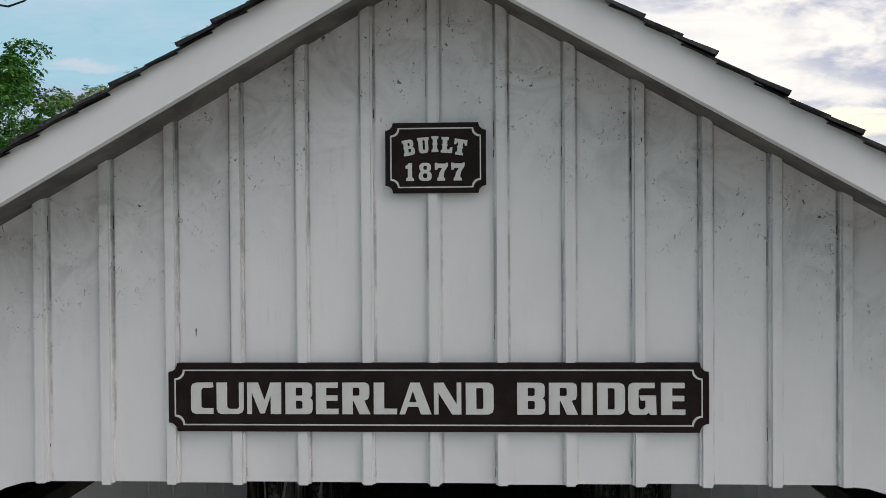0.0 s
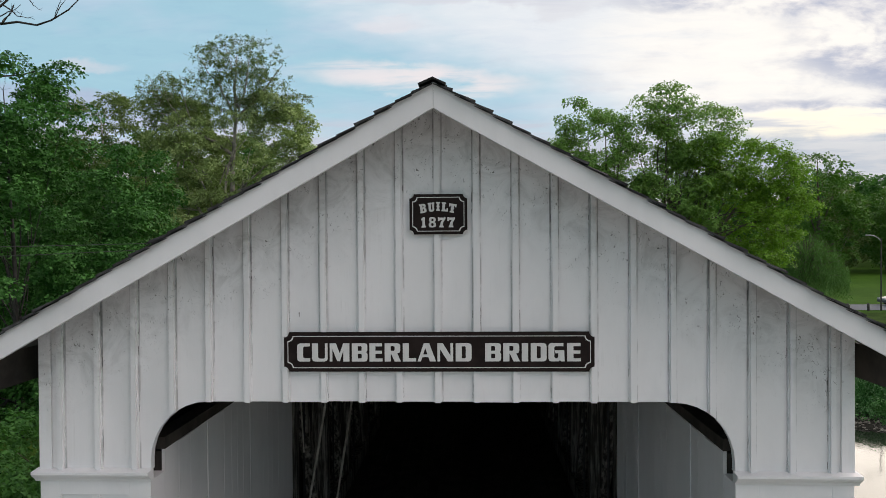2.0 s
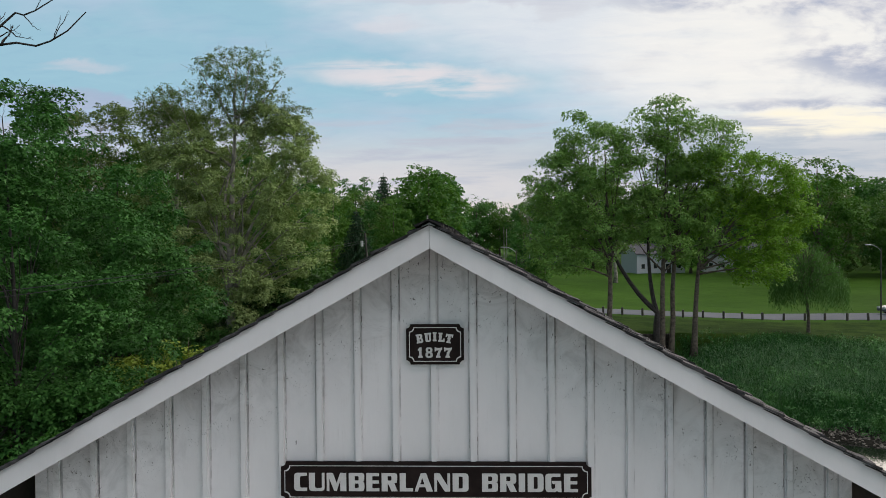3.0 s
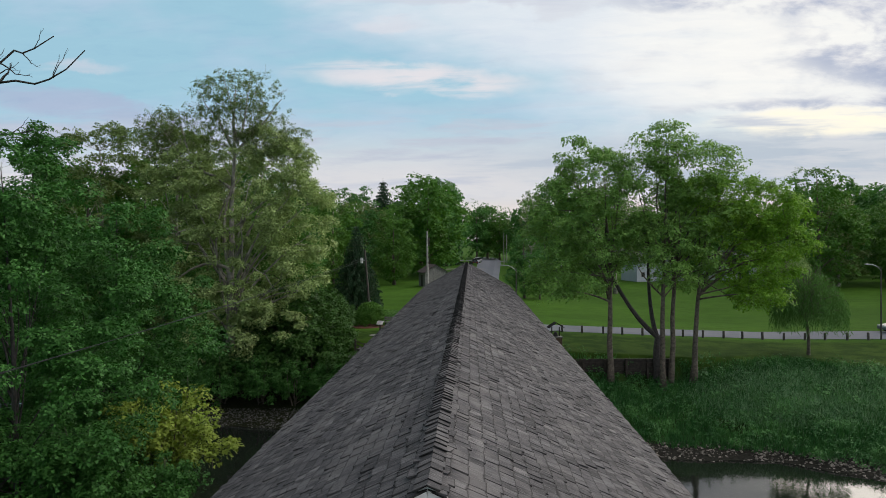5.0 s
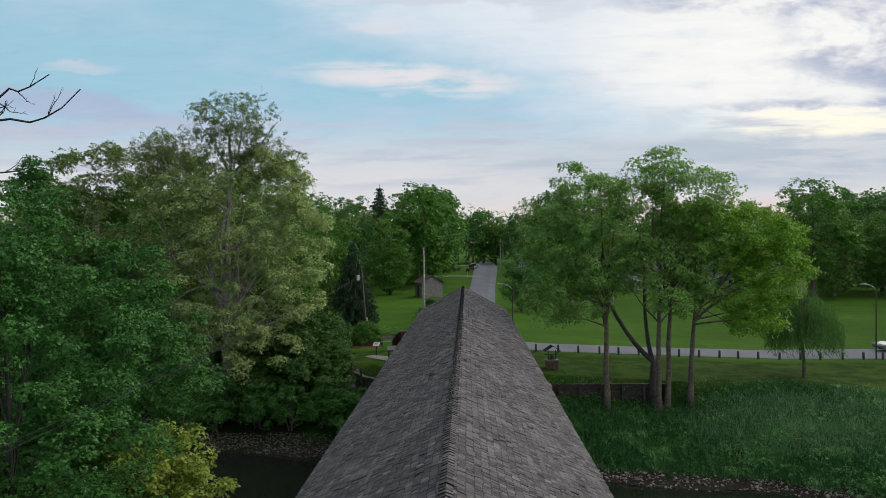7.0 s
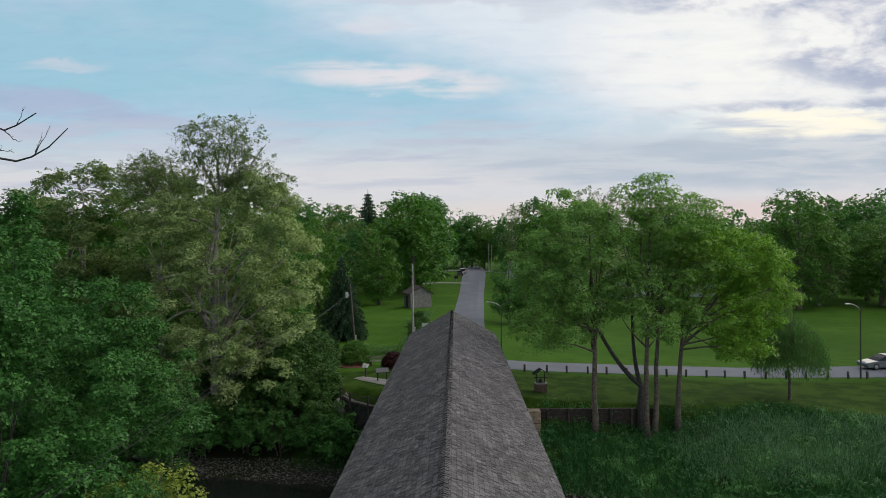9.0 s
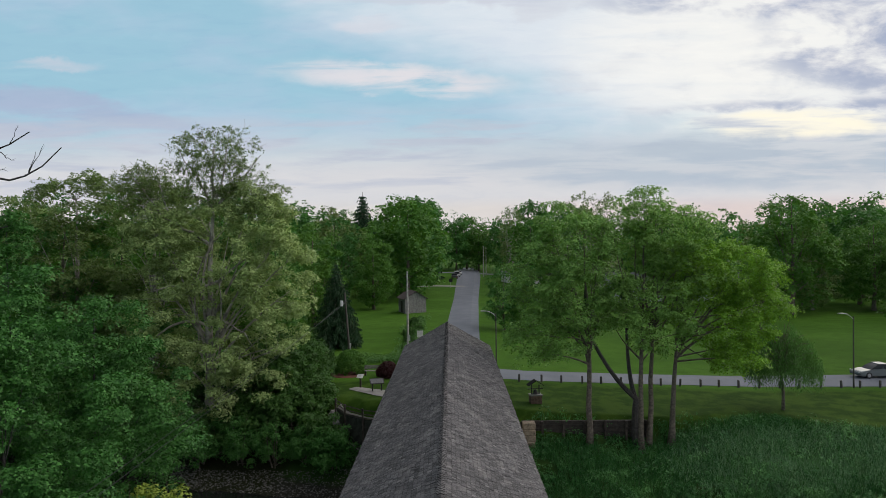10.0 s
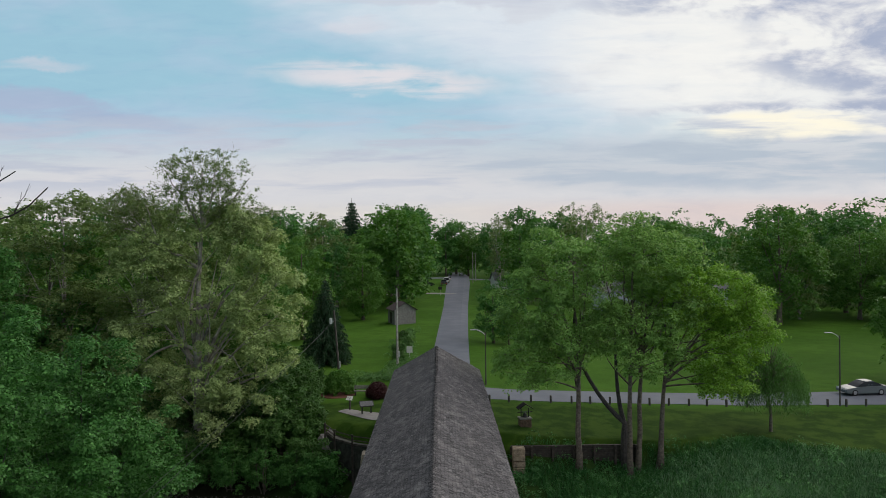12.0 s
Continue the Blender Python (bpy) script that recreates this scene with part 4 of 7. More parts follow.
def slab_glyph(ch):
    """Western slab capitals with spurs at mid height."""
    if ch == "I":
        return 0.5, [[(0, 0), (0, 0.12), (0.10, 0.2), (0.10, 0.44), (0.04, 0.5), (0.10, 0.56), (0.10, 0.8), (0, 0.88), (0, 1), (0.5, 1), (0.5, 0.88), (0.40, 0.8), (0.40, 0.56), (0.46, 0.5), (0.40, 0.44), (0.40, 0.2), (0.5, 0.12), (0.5, 0)]]
    if ch == "L":
        return 0.78, [[(0, 0), (0, 0.12), (0.10, 0.2), (0.10, 0.44), (0.04, 0.5), (0.10, 0.56), (0.10, 0.8), (0, 0.88), (0, 1), (0.5, 1), (0.5, 0.88), (0.40, 0.8), (0.40, 0.56), (0.46, 0.5), (0.40, 0.44), (0.40, 0.2), (0.6, 0.2), (0.64, 0.36), (0.78, 0.36), (0.78, 0)]]
    if ch == "T":
        return 0.84, [[(0.17, 0), (0.17, 0.12), (0.27, 0.2), (0.27, 0.44), (0.21, 0.5), (0.27, 0.56), (0.27, 0.8), (0.16, 0.8), (0.12, 0.66), (0, 0.66), (0, 1), (0.84, 1), (0.84, 0.66), (0.72, 0.66), (0.68, 0.8), (0.57, 0.8), (0.57, 0.56), (0.63, 0.5), (0.57, 0.44), (0.57, 0.2), (0.67, 0.12), (0.67, 0)]]
    if ch == "U":
        return 0.86, [[(0, 1), (0.46, 1), (0.46, 0.88), (0.38, 0.8), (0.38, 0.26), (0.43, 0.19), (0.52, 0.19), (0.57, 0.26), (0.57, 0.8), (0.49, 0.88), (0.49, 1), (0.86, 1), (0.86, 0.88), (0.79, 0.8), (0.79, 0.2), (0.70, 0.04), (0.58, 0), (0.28, 0), (0.14, 0.06), (0.08, 0.2), (0.08, 0.8), (0, 0.88)]]
    if ch == "B":
        return 0.86, [[(0, 0), (0, 0.12), (0.09, 0.2), (0.09, 0.44), (0.03, 0.5), (0.09, 0.56), (0.09, 0.8), (0, 0.88), (0, 1), (0.62, 1), (0.78, 0.93), (0.83, 0.78), (0.80, 0.62), (0.70, 0.52), (0.83, 0.42), (0.86, 0.24), (0.80, 0.07), (0.64, 0)],
                      rr(0.38, 0.60, 0.56, 0.82, (0, 0.06, 0.06, 0)), rr(0.38, 0.18, 0.58, 0.43, (0, 0.06, 0.06, 0))]
    if ch == "1":
        return 0.58, [[(0.04, 0), (0.04, 0.12), (0.16, 0.2), (0.16, 0.70), (0, 0.70), (0, 0.84), (0.12, 0.88), (0.22, 1), (0.44, 1), (0.44, 0.2), (0.58, 0.12), (0.58, 0)]]
    if ch == "7":
        return 0.78, [[(0, 1), (0.12, 1), (0.16, 0.95), (0.66, 0.95), (0.68, 1), (0.78, 1), (0.78, 0.84), (0.56, 0.50), (0.50, 0.2), (0.60, 0.12), (0.60, 0), (0.14, 0), (0.14, 0.12), (0.22, 0.2), (0.28, 0.45), (0.46, 0.72), (0.18, 0.72), (0.12, 0.62), (0, 0.62)]]
    return 0.78, [[(0.22, 0), (0.56, 0), (0.70, 0.05), (0.78, 0.16), (0.78, 0.36), (0.71, 0.47), (0.62, 0.52), (0.70, 0.58), (0.74, 0.67), (0.74, 0.84), (0.66, 0.95), (0.54, 1), (0.24, 1), (0.12, 0.95), (0.04, 0.84), (0.04, 0.67), (0.08, 0.58), (0.16, 0.52), (0.07, 0.47), (0, 0.36), (0, 0.16), (0.08, 0.05)],
                  rr(0.27, 0.61, 0.51, 0.86, (0.09,) * 4), rr(0.25, 0.14, 0.53, 0.43, (0.1,) * 4)]


def sign_board(name, label, x0, x1, z0, z1, r, inset):
    th = thing(name, label, "sign", (0, 0, 0))
    part("board", outline_mesh("board", [notched(x0, x1, z0, z1, r)], 0.022, SIGN_BROWN, 0.001), SIGN_BROWN, th).location.y = 0.010
    w = 0.0055
    me = outline_mesh("border_line", [notched(x0 + inset, x1 - inset, z0 + inset, z1 - inset, r), notched(x0 + inset + w, x1 - inset - w, z0 + inset + w, z1 - inset - w, r * 1.05)], 0.004, SIGN_CREAM)
    part("border_line", me, SIGN_CREAM, th, "thin cream border line").location.y = -0.003
    return th


def letter(th, ch, glyph, x, z, w, h, turn=0.0):
    gw, loops = glyph(ch)
    loops = [[(px * w / gw, pz * h) for px, pz in lp] for lp in loops]
    ob = part("letter", outline_mesh("letter", loops, 0.008, SIGN_CREAM, 0.0006), SIGN_CREAM, th)
    ob.matrix_basis = pose(x, -0.004, z, 0, -turn, 0)


big_sign = sign_board("bridge_name_sign", "dark brown wooden sign reading CUMBERLAND BRIDGE in raised white letters", -1.217, 1.225, 4.290, 4.600, 0.040, 0.028)
K = 2.44 / 963.0
for ch, a, b in zip("CUMBERLANDBRIDGE",
                    (340, 386.7, 442.3, 511.7, 566.7, 614.3, 670.7, 716.7, 778.3, 835, 926, 982, 1039.3, 1066.7, 1121, 1178.3),
                    (380, 435, 503.3, 560, 606.7, 664, 711.7, 773.3, 826.7, 884, 975, 1032.7, 1058.3, 1115, 1170, 1220)):
    letter(big_sign, ch, wide_glyph, (a - 780.0) * K + 0.004, 4.371, (b - a) * K, 0.142)
year_sign = sign_board("date_sign", "black wooden sign reading BUILT 1877 in white letters", -0.212, 0.240, 5.370, 5.684, 0.034, 0.022)
K = 0.456 / 540.0
for ch, a, b, base, tilt in (("B", 162, 228, 225, 9), ("U", 242, 308, 211, 4), ("I", 320, 358, 203, 0), ("L", 372, 436, 206, -4), ("T", 440, 512, 215, -9)):
    letter(year_sign, ch, slab_glyph, (a - 325) * K * 0.93 + 0.001, 5.527 + (234 - base) * K, (b - a) * K * 0.93, 82 * K, tilt)
for ch, a, b in (("1", 170, 217), ("8", 246, 318), ("7", 338, 412), ("7", 432, 508)):
    letter(year_sign, ch, slab_glyph, (a - 325) * K * 0.93 + 0.001, 5.527 + (234 - 356) * K, (b - a) * K * 0.93, 94 * K)

# ---- trees ----
def unit(v):
    return v / np.linalg.norm(v, axis=1, keepdims=True)


def leaf_cards(centres, radii, per, size, rng, flat=0.75, droop=0.0, aspect=0.6, up=0.5, tuft=0):
    """Small leaves gathered in clumps, three corners each; with tuft, that many leaves fan out from each shoot tip."""
    n = len(centres) * per // max(tuft, 1)
    c = np.repeat(np.asarray(centres, float), per // max(tuft, 1), 0)
    n = len(c)
    r = np.repeat(np.asarray(radii, float), per // max(tuft, 1))[:, None]
    d = unit(rng.normal(size=(n, 3)) + np.array([0, 0, 0.35 * (tuft > 0)]))
    rad = r * rng.uniform(0.1, 1.0, (n, 1)) ** (0.38 if tuft else 0.55)
    p = c + d * rad * np.array([1, 1, flat])
    if droop:
        p[:, 2] -= droop * rng.random(n) ** 2
    if tuft:
        shoot = unit(d * 0.8 + np.array([0, 0, up + 0.3]) + rng.normal(size=(n, 3)) * 0.25)
        p, shoot = np.repeat(p, tuft, 0), np.repeat(shoot, tuft, 0)
        n = len(p)
        a = unit(np.cross(shoot, rng.normal(size=(n, 3))))
        a = unit(a + shoot * rng.uniform(-0.25, 0.9, (n, 1)))
        p = p + a * size * rng.uniform(0.0, 0.6, (n, 1))
        b = unit(np.cross(shoot + rng.normal(size=(n, 3)) * 0.35, a))
        s = size * rng.uniform(0.6, 1.35, (n, 1))
        end = p + a * s - np.array([0, 0, 1]) * s * 0.2
        w = s * aspect * 0.5
        return np.stack([p, end + b * w, end - b * w], 1).reshape(-1, 3)
    nrm = unit(rng.normal(size=(n, 3)) * 0.62 + d * 0.7 + np.array([0, 0, up]))
    a = unit(np.cross(nrm, rng.normal(size=(n, 3))))
    if droop:
        a[:, 2] -= 1.2
        a = unit(a)
    b = np.cross(nrm, a)
    s = size * rng.uniform(0.6, 1.35, (n, 1))
    tip = p + a * s - np.array([0, 0, 1]) * s * 0.15
    w = s * aspect * 0.5
    return np.stack([p + b * w, tip, p - b * w], 1).reshape(-1, 3)


def leaf_mesh(name, v, mat):
    n = len(v) // 3
    me = bpy.data.meshes.new(name)
    me.vertices.add(n * 3)
    me.vertices.foreach_set("co", np.asarray(v, np.float32).ravel())
    me.loops.add(n * 3)
    me.loops.foreach_set("vertex_index", np.arange(n * 3, dtype=np.int32))
    me.polygons.add(n)
    me.polygons.foreach_set("loop_start", np.arange(0, n * 3, 3, dtype=np.int32))
    me.materials.append(mat)
    me.update(calc_edges=True)
    return me


def bez(a, b, c, n):
    a, b, c = Vector(a), Vector(b), Vector(c)
    return [a.lerp(b, k / n).lerp(b.lerp(c, k / n), k / n) for k in range(n + 1)]


def clump_points(lobes, n, rng, shell=0.55):
    """Clump centres through a crown made of several lobes (x, y, z, rx, ry, rz), denser towards the outside."""
    vol = np.array([l[3] * l[4] * l[5] for l in lobes]) ** 0.8
    pick = rng.choice(len(lobes), n, p=vol / vol.sum())
    out = []
    for k in pick:
        x, y, z, rx, ry, rz = lobes[k]
        d = rng.normal(size=3)
        d /= np.linalg.norm(d)
        r = rng.uniform(shell ** 3, 1) ** (1 / 3) * rng.uniform(0.82, 1.05)
        out.append((x + d[0] * rx * r, y + d[1] * ry * r, z + d[2] * rz * r))
    return np.array(out)


def tree_meshes(seed, height, lobes, clumps, per, leaf, size, r0, bark, fork=0.35, lean=(0, 0), clump_r=(0.7, 1.3), shell=0.5, stems=1, limb=1.0, flat=0.75, droop=0.0, bare=0.15, spread=0.0, limbs=12, twigs=2, tuft=6, aspect=0.85, boughs=(), clear=None, branches=True):
    """Trunk (with limbs) and crown of one broadleaf tree, about its foot."""
    rng = np.random.default_rng(seed)
    pts = clump_points(lobes, clumps, rng, shell)
    if clear:
        pts = pts[[not clear(*p) or rng.random() < 0.12 for p in pts]]
    bm = bmesh.new()
    for a, m, b, r in boughs:
        tube(bm, [p + Vector(rng.normal(0, r * 0.5, 3)) * (0 < k < 8) for k, p in enumerate(bez(a, m, b, 8))], [r * (1 - 0.8 * k / 8) for k in range(9)], 6, False)
    axes = []
    for s in range(stems):
        a = math.tau * s / max(stems, 1) + rng.uniform(0, 1)
        off = (math.cos(a) * r0 * 1.3 * (stems > 1), math.sin(a) * r0 * 1.3 * (stems > 1))
        out = (math.cos(a) * spread * height, math.sin(a) * spread * height)
        top = (lean[0] + out[0], lean[1] + out[1], height * rng.uniform(0.85, 0.95))
        pl = bez((off[0], off[1], -0.5), (off[0] + rng.normal(0, 0.25) + out[0] * 0.3, off[1] + rng.normal(0, 0.25) + out[1] * 0.3, height * 0.45), top, 10)
        pl = [p + Vector((rng.normal(0, 0.02 * height / 10), rng.normal(0, 0.02 * height / 10), 0)) for p in pl]
        rr0 = r0 / math.sqrt(stems)
        rad = [rr0 * (1 - 0.9 * (k / 10) ** 0.85) * (1.35 if k == 0 else 1) for k in range(11)]
        tube(bm, pl, rad, 8)
        axes.append((pl, rad))
    # main limbs, then a branch from the nearest limb to every clump
    nodes, noder = [], []
    for i in range(limbs * stems):
        p = pts[int(rng.integers(len(pts)))]
        pl, rad = axes[i % stems]
        hz = np.clip((p[2] / height) * rng.uniform(0.35, 0.7), fork * rng.uniform(0.85, 1.3), 0.9)
        k = int(hz * 10)
        base, tip = pl[k].lerp(pl[min(k + 1, 10)], hz * 10 - k), Vector(p)
        tip = base.lerp(tip, 0.85)
        d = (tip - base).length
        m = base.lerp(tip, 0.55) + Vector((rng.normal(0, 0.12) * d, rng.normal(0, 0.12) * d, rng.uniform(-0.02, 0.18) * d))
        rb = min(rad[k] * 0.62, 0.05 + 0.02 * d) * limb
        lp = bez(base, m, tip, 7)
        lr = [rb * (1 - 0.8 * j / 7) for j in range(8)]
        tube(bm, lp, lr, 5, False)
        nodes += lp[1:]
        noder += lr[1:]
    for pl, rad in axes:
        for k in range(max(3, int(fork * 10)), 11):
            nodes.append(pl[k])
            noder.append(rad[k])
    nod, nor = np.array([tuple(v) for v in nodes]), np.array(noder)
    for p in pts if branches else ():
        d2 = np.linalg.norm(nod - p, axis=1) + np.maximum(0, nod[:, 2] - p[2]) * 1.5
        k = int(np.argmin(d2))
        base, tip = nodes[k], Vector(p)
        d = (tip - base).length
        m = base.lerp(tip, 0.5) + Vector((rng.normal(0, 0.15) * d, rng.normal(0, 0.15) * d, 0.12 * d))
        rb = min(nor[k] * 0.7, 0.02 + 0.012 * d) * limb
        tube(bm, bez(base, m, tip, 3), [rb, rb * 0.7, rb * 0.45, 0.01], 4 if twigs else 3, False)
        for _ in range(twigs):
            q = tip + Vector(rng.normal(0, 0.35, 3))
            tube(bm, [base.lerp(tip, 0.7), q.lerp(tip, 0.4), q], [rb * 0.35, 0.012, 0.006], 3, False)
    trunk = bpy.data.meshes.new("trunk")
    bm.to_mesh(trunk)
    bm.free()
    for p in trunk.polygons:
        p.use_smooth = True
    trunk.materials.append(bark)
    keep = pts[rng.random(len(pts)) > bare * 0.5]
    radii = rng.uniform(*clump_r, len(keep))
    v = leaf_cards(keep, radii, per, size, rng, flat, droop, aspect, 0.5, tuft)
    return trunk, leaf_mesh("crown", v, leaf)


def place_tree(name, label, meshes, x, y, z=None, turn=0.0, scale=1.0, group="", category="tree"):
    z = float(gh(x, y)) if z is None else z
    th = thing(name, label, category, (x, y, z), turn, group)
    th.scale = (scale, scale, scale) if not isinstance(scale, tuple) else scale
    part("trunk", meshes[0], None, th)
    part("crown", meshes[1], None, th)
    return th


# three maples on the far bank, beside the bridge
t1 = tree_meshes(11, 18.0, [(-1.3, 0, 15.4, 3.6, 3.4, 3.4), (-3.6, 0, 12.4, 2.6, 3.2, 3.4), (-4.2, 0, 8.6, 2.1, 2.6, 2.4), (-0.8, 0.3, 11.5, 3.2, 3.2, 3.6), (-2.0, 0.5, 8.0, 2.6, 2.6, 1.6), (1.6, 0, 10.2, 1.8, 2.2, 2.2)], 240, 258, LEAF_FRESH, 0.15, 0.27, BARK, 0.42, (-0.3, 0), (0.6, 1.25), 0.6, limb=0.9, flat=0.5, limbs=18)
place_tree("maple_tree", "tall fresh green maple with a grey-brown trunk on the river bank", t1, 10.85, 49.7, -2.7, group="bank trees")
t2 = tree_meshes(12, 20.0, [(-0.4, 0, 18.1, 2.3, 2.4, 2.2), (2.2, 0, 16.2, 3.2, 3.0, 2.8), (-1.2, 0.2, 14.6, 2.6, 3.2, 3.0), (3.4, 0, 13.2, 2.6, 3.0, 2.8), (0.8, 0, 12.4, 3.6, 3.2, 3.0), (0.8, -0.8, 9.2, 2.8, 2.4, 1.8), (-1.8, 0, 11.0, 2.0, 2.2, 2.0)], 240, 258, LEAF_FRESH, 0.15, 0.34, BARK, 0.42, (0.6, 0), (0.6, 1.25), 0.6, stems=2, spread=0.03, limb=0.9, flat=0.5)
place_tree("maple_tree", "tall multi-stemmed fresh green maple on the river bank", t2, 15.0, 49.6, -2.95, group="bank trees")
t3 = tree_meshes(13, 15.0, [(1.4, 0, 13.6, 2.4, 3.0, 2.2), (5.6, 0, 12.7, 3.0, 3.0, 2.7), (6.3, 0, 9.4, 2.5, 2.8, 2.9), (3.8, -0.4, 8.6, 2.4, 2.6, 2.3), (1.0, 0, 11.0, 2.2, 2.6, 2.4), (3.4, 0, 11.4, 2.6, 2.8, 2.4), (4.6, -0.8, 6.4, 2.4, 2.2, 1.1)], 240, 258, LEAF_LIME, 0.15, 0.25, BARK, 0.5, (1.6, -0.3), (0.6, 1.25), 0.6, limb=0.9, flat=0.5, limbs=16, clear=lambda x, y, z: 0.5 < x < 3.2 and 7.7 < z < 10.3,
                 boughs=[((0.5, 0, 7.0), (2.0, 0, 9.0), (5.4, 0, 11.6), 0.15), ((0.4, 0, 6.2), (2.6, 0, 8.8), (6.2, -0.2, 9.0), 0.13)])
place_tree("maple_tree", "bright lime green maple spreading over the grassy bank", t3, 17.2, 49.9, -2.3, group="bank trees")
# old stem that leans away behind the maples
old = thing("leaning_trunk", "dark leaning forked trunk behind the maples", "tree", (0, 0, 0))
part("trunk", tubed(bez((14.5, 50.1, -3.2), (14.4, 50.2, -1.0), (14.6, 50.4, 0.7), 4) + bez((14.6, 50.4, 0.7), (12.9, 50.8, 2.0), (11.3, 51.0, 5.3), 5)[1:] + bez((11.3, 51.0, 5.3), (10.6, 51.0, 7.0), (10.9, 51.0, 10.0), 3)[1:], [0.31, 0.29, 0.27, 0.25, 0.23, 0.20, 0.18, 0.16, 0.15, 0.13, 0.11, 0.09, 0.05], 8), BARK_DEAD, old)
part("limb", tubed(bez((14.58, 50.4, 0.6), (13.7, 50.7, 3.4), (14.2, 51.0, 10.0), 8), [0.2 - 0.018 * k for k in range(9)], 7), BARK_DEAD, old)

# the pale plane tree and its neighbours on the far bank
PALE_BOUGHS = [((0.1, -0.2, 9.9), (-2.4, -1.2, 11.6), (-5.2, -1.8, 8.0), 0.17), ((0.2, -0.2, 13.2), (2.0, -1.6, 14.6), (4.0, -2.4, 15.8), 0.17), ((0.0, -0.2, 10.2), (2.6, -1.4, 11.0), (4.4, -2.0, 8.2), 0.13),
               ((0.0, 0, 17.0), (-2.2, -1.0, 19.0), (-5.6, -1.2, 20.4), 0.17), ((0.1, 0, 13.4), (-2.0, -1.6, 13.8), (-4.4, -2.4, 13.0), 0.13),
               ((0.6, 0, 19.8), (-1.0, 0, 23.0), (-2.8, 0, 25.6), 0.13), ((0.7, 0, 20.2), (2.6, 0, 22.0), (4.6, 0, 24.6), 0.13), ((0.7, 0, 20.6), (1.6, 0, 23.6), (1.9, 0, 26.6), 0.11), ((0.6, 0, 21), (0.2, 0.3, 24), (-0.6, 0.3, 26.8), 0.10),
               ((-4.0, -0.8, 19.9), (-5.4, 0, 21.4), (-7.2, 0.3, 23.6), 0.09), ((-3.2, -0.6, 19.6), (-4.2, 0, 21.6), (-4.6, 0.3, 24.0), 0.09)]
# the thin upper crown and the full body below it
syc_top = [(0.8, 0, 25.0, 4.4, 3.4, 2.2), (0.7, 0, 22.9, 3.2, 2.4, 2.0), (0.8, 0, 21.0, 2.4, 2.0, 1.6), (-6.0, 0.5, 22.4, 2.8, 2.4, 1.9), (-5.6, 0.5, 20.8, 3.0, 2.4, 1.8), (-2.6, 0, 22.2, 2.6, 2.2, 2.2), (3.2, 0, 22.2, 2.6, 2.2, 2.2), (5.2, 0, 20.6, 2.6, 2.4, 2.0)]
syc_body = [(1.5, -0.5, 16.0, 6.6, 5.0, 4.8), (5.8, 0, 13.8, 3.4, 4.0, 5.4), (4.8, 0, 18.8, 3.2, 3.0, 3.2), (3.6, 0, 20.4, 2.8, 2.4, 2.0), (-2.8, 0.2, 20.0, 3.2, 2.8, 2.0), (-3.6, 0.3, 17.2, 4.2, 4.0, 3.8), (-2.6, -1.0, 11.0, 4.4, 4.2, 4.0), (3.4, -1.0, 9.5, 4.8, 4.2, 3.6), (0.5, -1.6, 7.0, 5.0, 3.6, 2.6), (0.5, -2.6, 4.4, 5.0, 2.2, 1.9), (3.8, -2.0, 5.4, 3.4, 2.4, 2.2)]
syc = tree_meshes(21, 27.4, syc_body, 560, 258, LEAF_OLIVE, 0.16, 0.48, BARK_PALE, 0.2, (0.7, 0), (0.5, 1.0), 0.6, limb=0.6, limbs=34, twigs=0, bare=0.2, flat=0.6, boughs=PALE_BOUGHS, clear=lambda x, y, z: abs(x - 0.2) < 0.75 and y < 0.4)
syc_t = tree_meshes(24, 27.4, syc_top, 620, 78, LEAF_SAGE, 0.105, 0.05, BARK_PALE, 0.78, (0.7, 0), (0.25, 0.55), 0.2, limb=0.5, limbs=10, twigs=2, flat=0.9)
plane = place_tree("plane_tree", "tall half-leafed pale olive plane tree with mottled bark", syc, -20.5, 56.5, -4.0)
part("upper_limb", syc_t[0], None, plane)
part("upper_crown", syc_t[1], None, plane)
syc2 = tree_meshes(22, 24.0, [(0, 0, 20.0, 3.8, 3.6, 3.8), (-1.4, 0, 14.5, 5.0, 4.6, 5.4), (1.8, 0, 9.5, 5.2, 4.6, 5.5), (0, 0, 5, 5.4, 4.6, 3.5)], 320, 180, LEAF_SAGE, 0.18, 0.42, BARK_PALE, 0.2, (0, 0), (0.6, 1.2), 0.6, limb=0.6, limbs=26, twigs=0, flat=0.55)
place_tree("plane_tree", "half-leafed pale olive tree behind the plane tree", syc2, -36.0, 64.5, -3.0, 0, (1.2, 1.1, 0.99))
place_tree("plane_tree", "rounded pale olive tree beside the plane tree", syc2, -27.5, 62.0, -3.2, 130, (1.1, 1.0, 0.98))

# emerald trees close by on the near bank
em = tree_meshes(31, 16.5, [(-0.6, 0.0, 13.4, 3.0, 3.0, 3.2), (-3.4, 1.0, 13.0, 3.0, 3.0, 3.4), (0.8, 1.5, 9.2, 3.6, 4.0, 3.4), (-2.5, 0.5, 10.0, 4.2, 4.0, 4.4), (0.8, 0.4, 5.6, 4.6, 4.0, 3.2), (-1, 0, 3.0, 4.6, 4.0, 2.6)], 290, 456, LEAF_EMERALD, 0.12, 0.16, BARK_DEAD, 0.2, (-0.4, 0), (0.55, 1.15), 0.74, flat=0.5, limb=0.5, limbs=40, twigs=0)
place_tree("box_elder_tree", "dense emerald green tree close to the bridge on the near bank", em, -16.9, 21.0, -3.4)
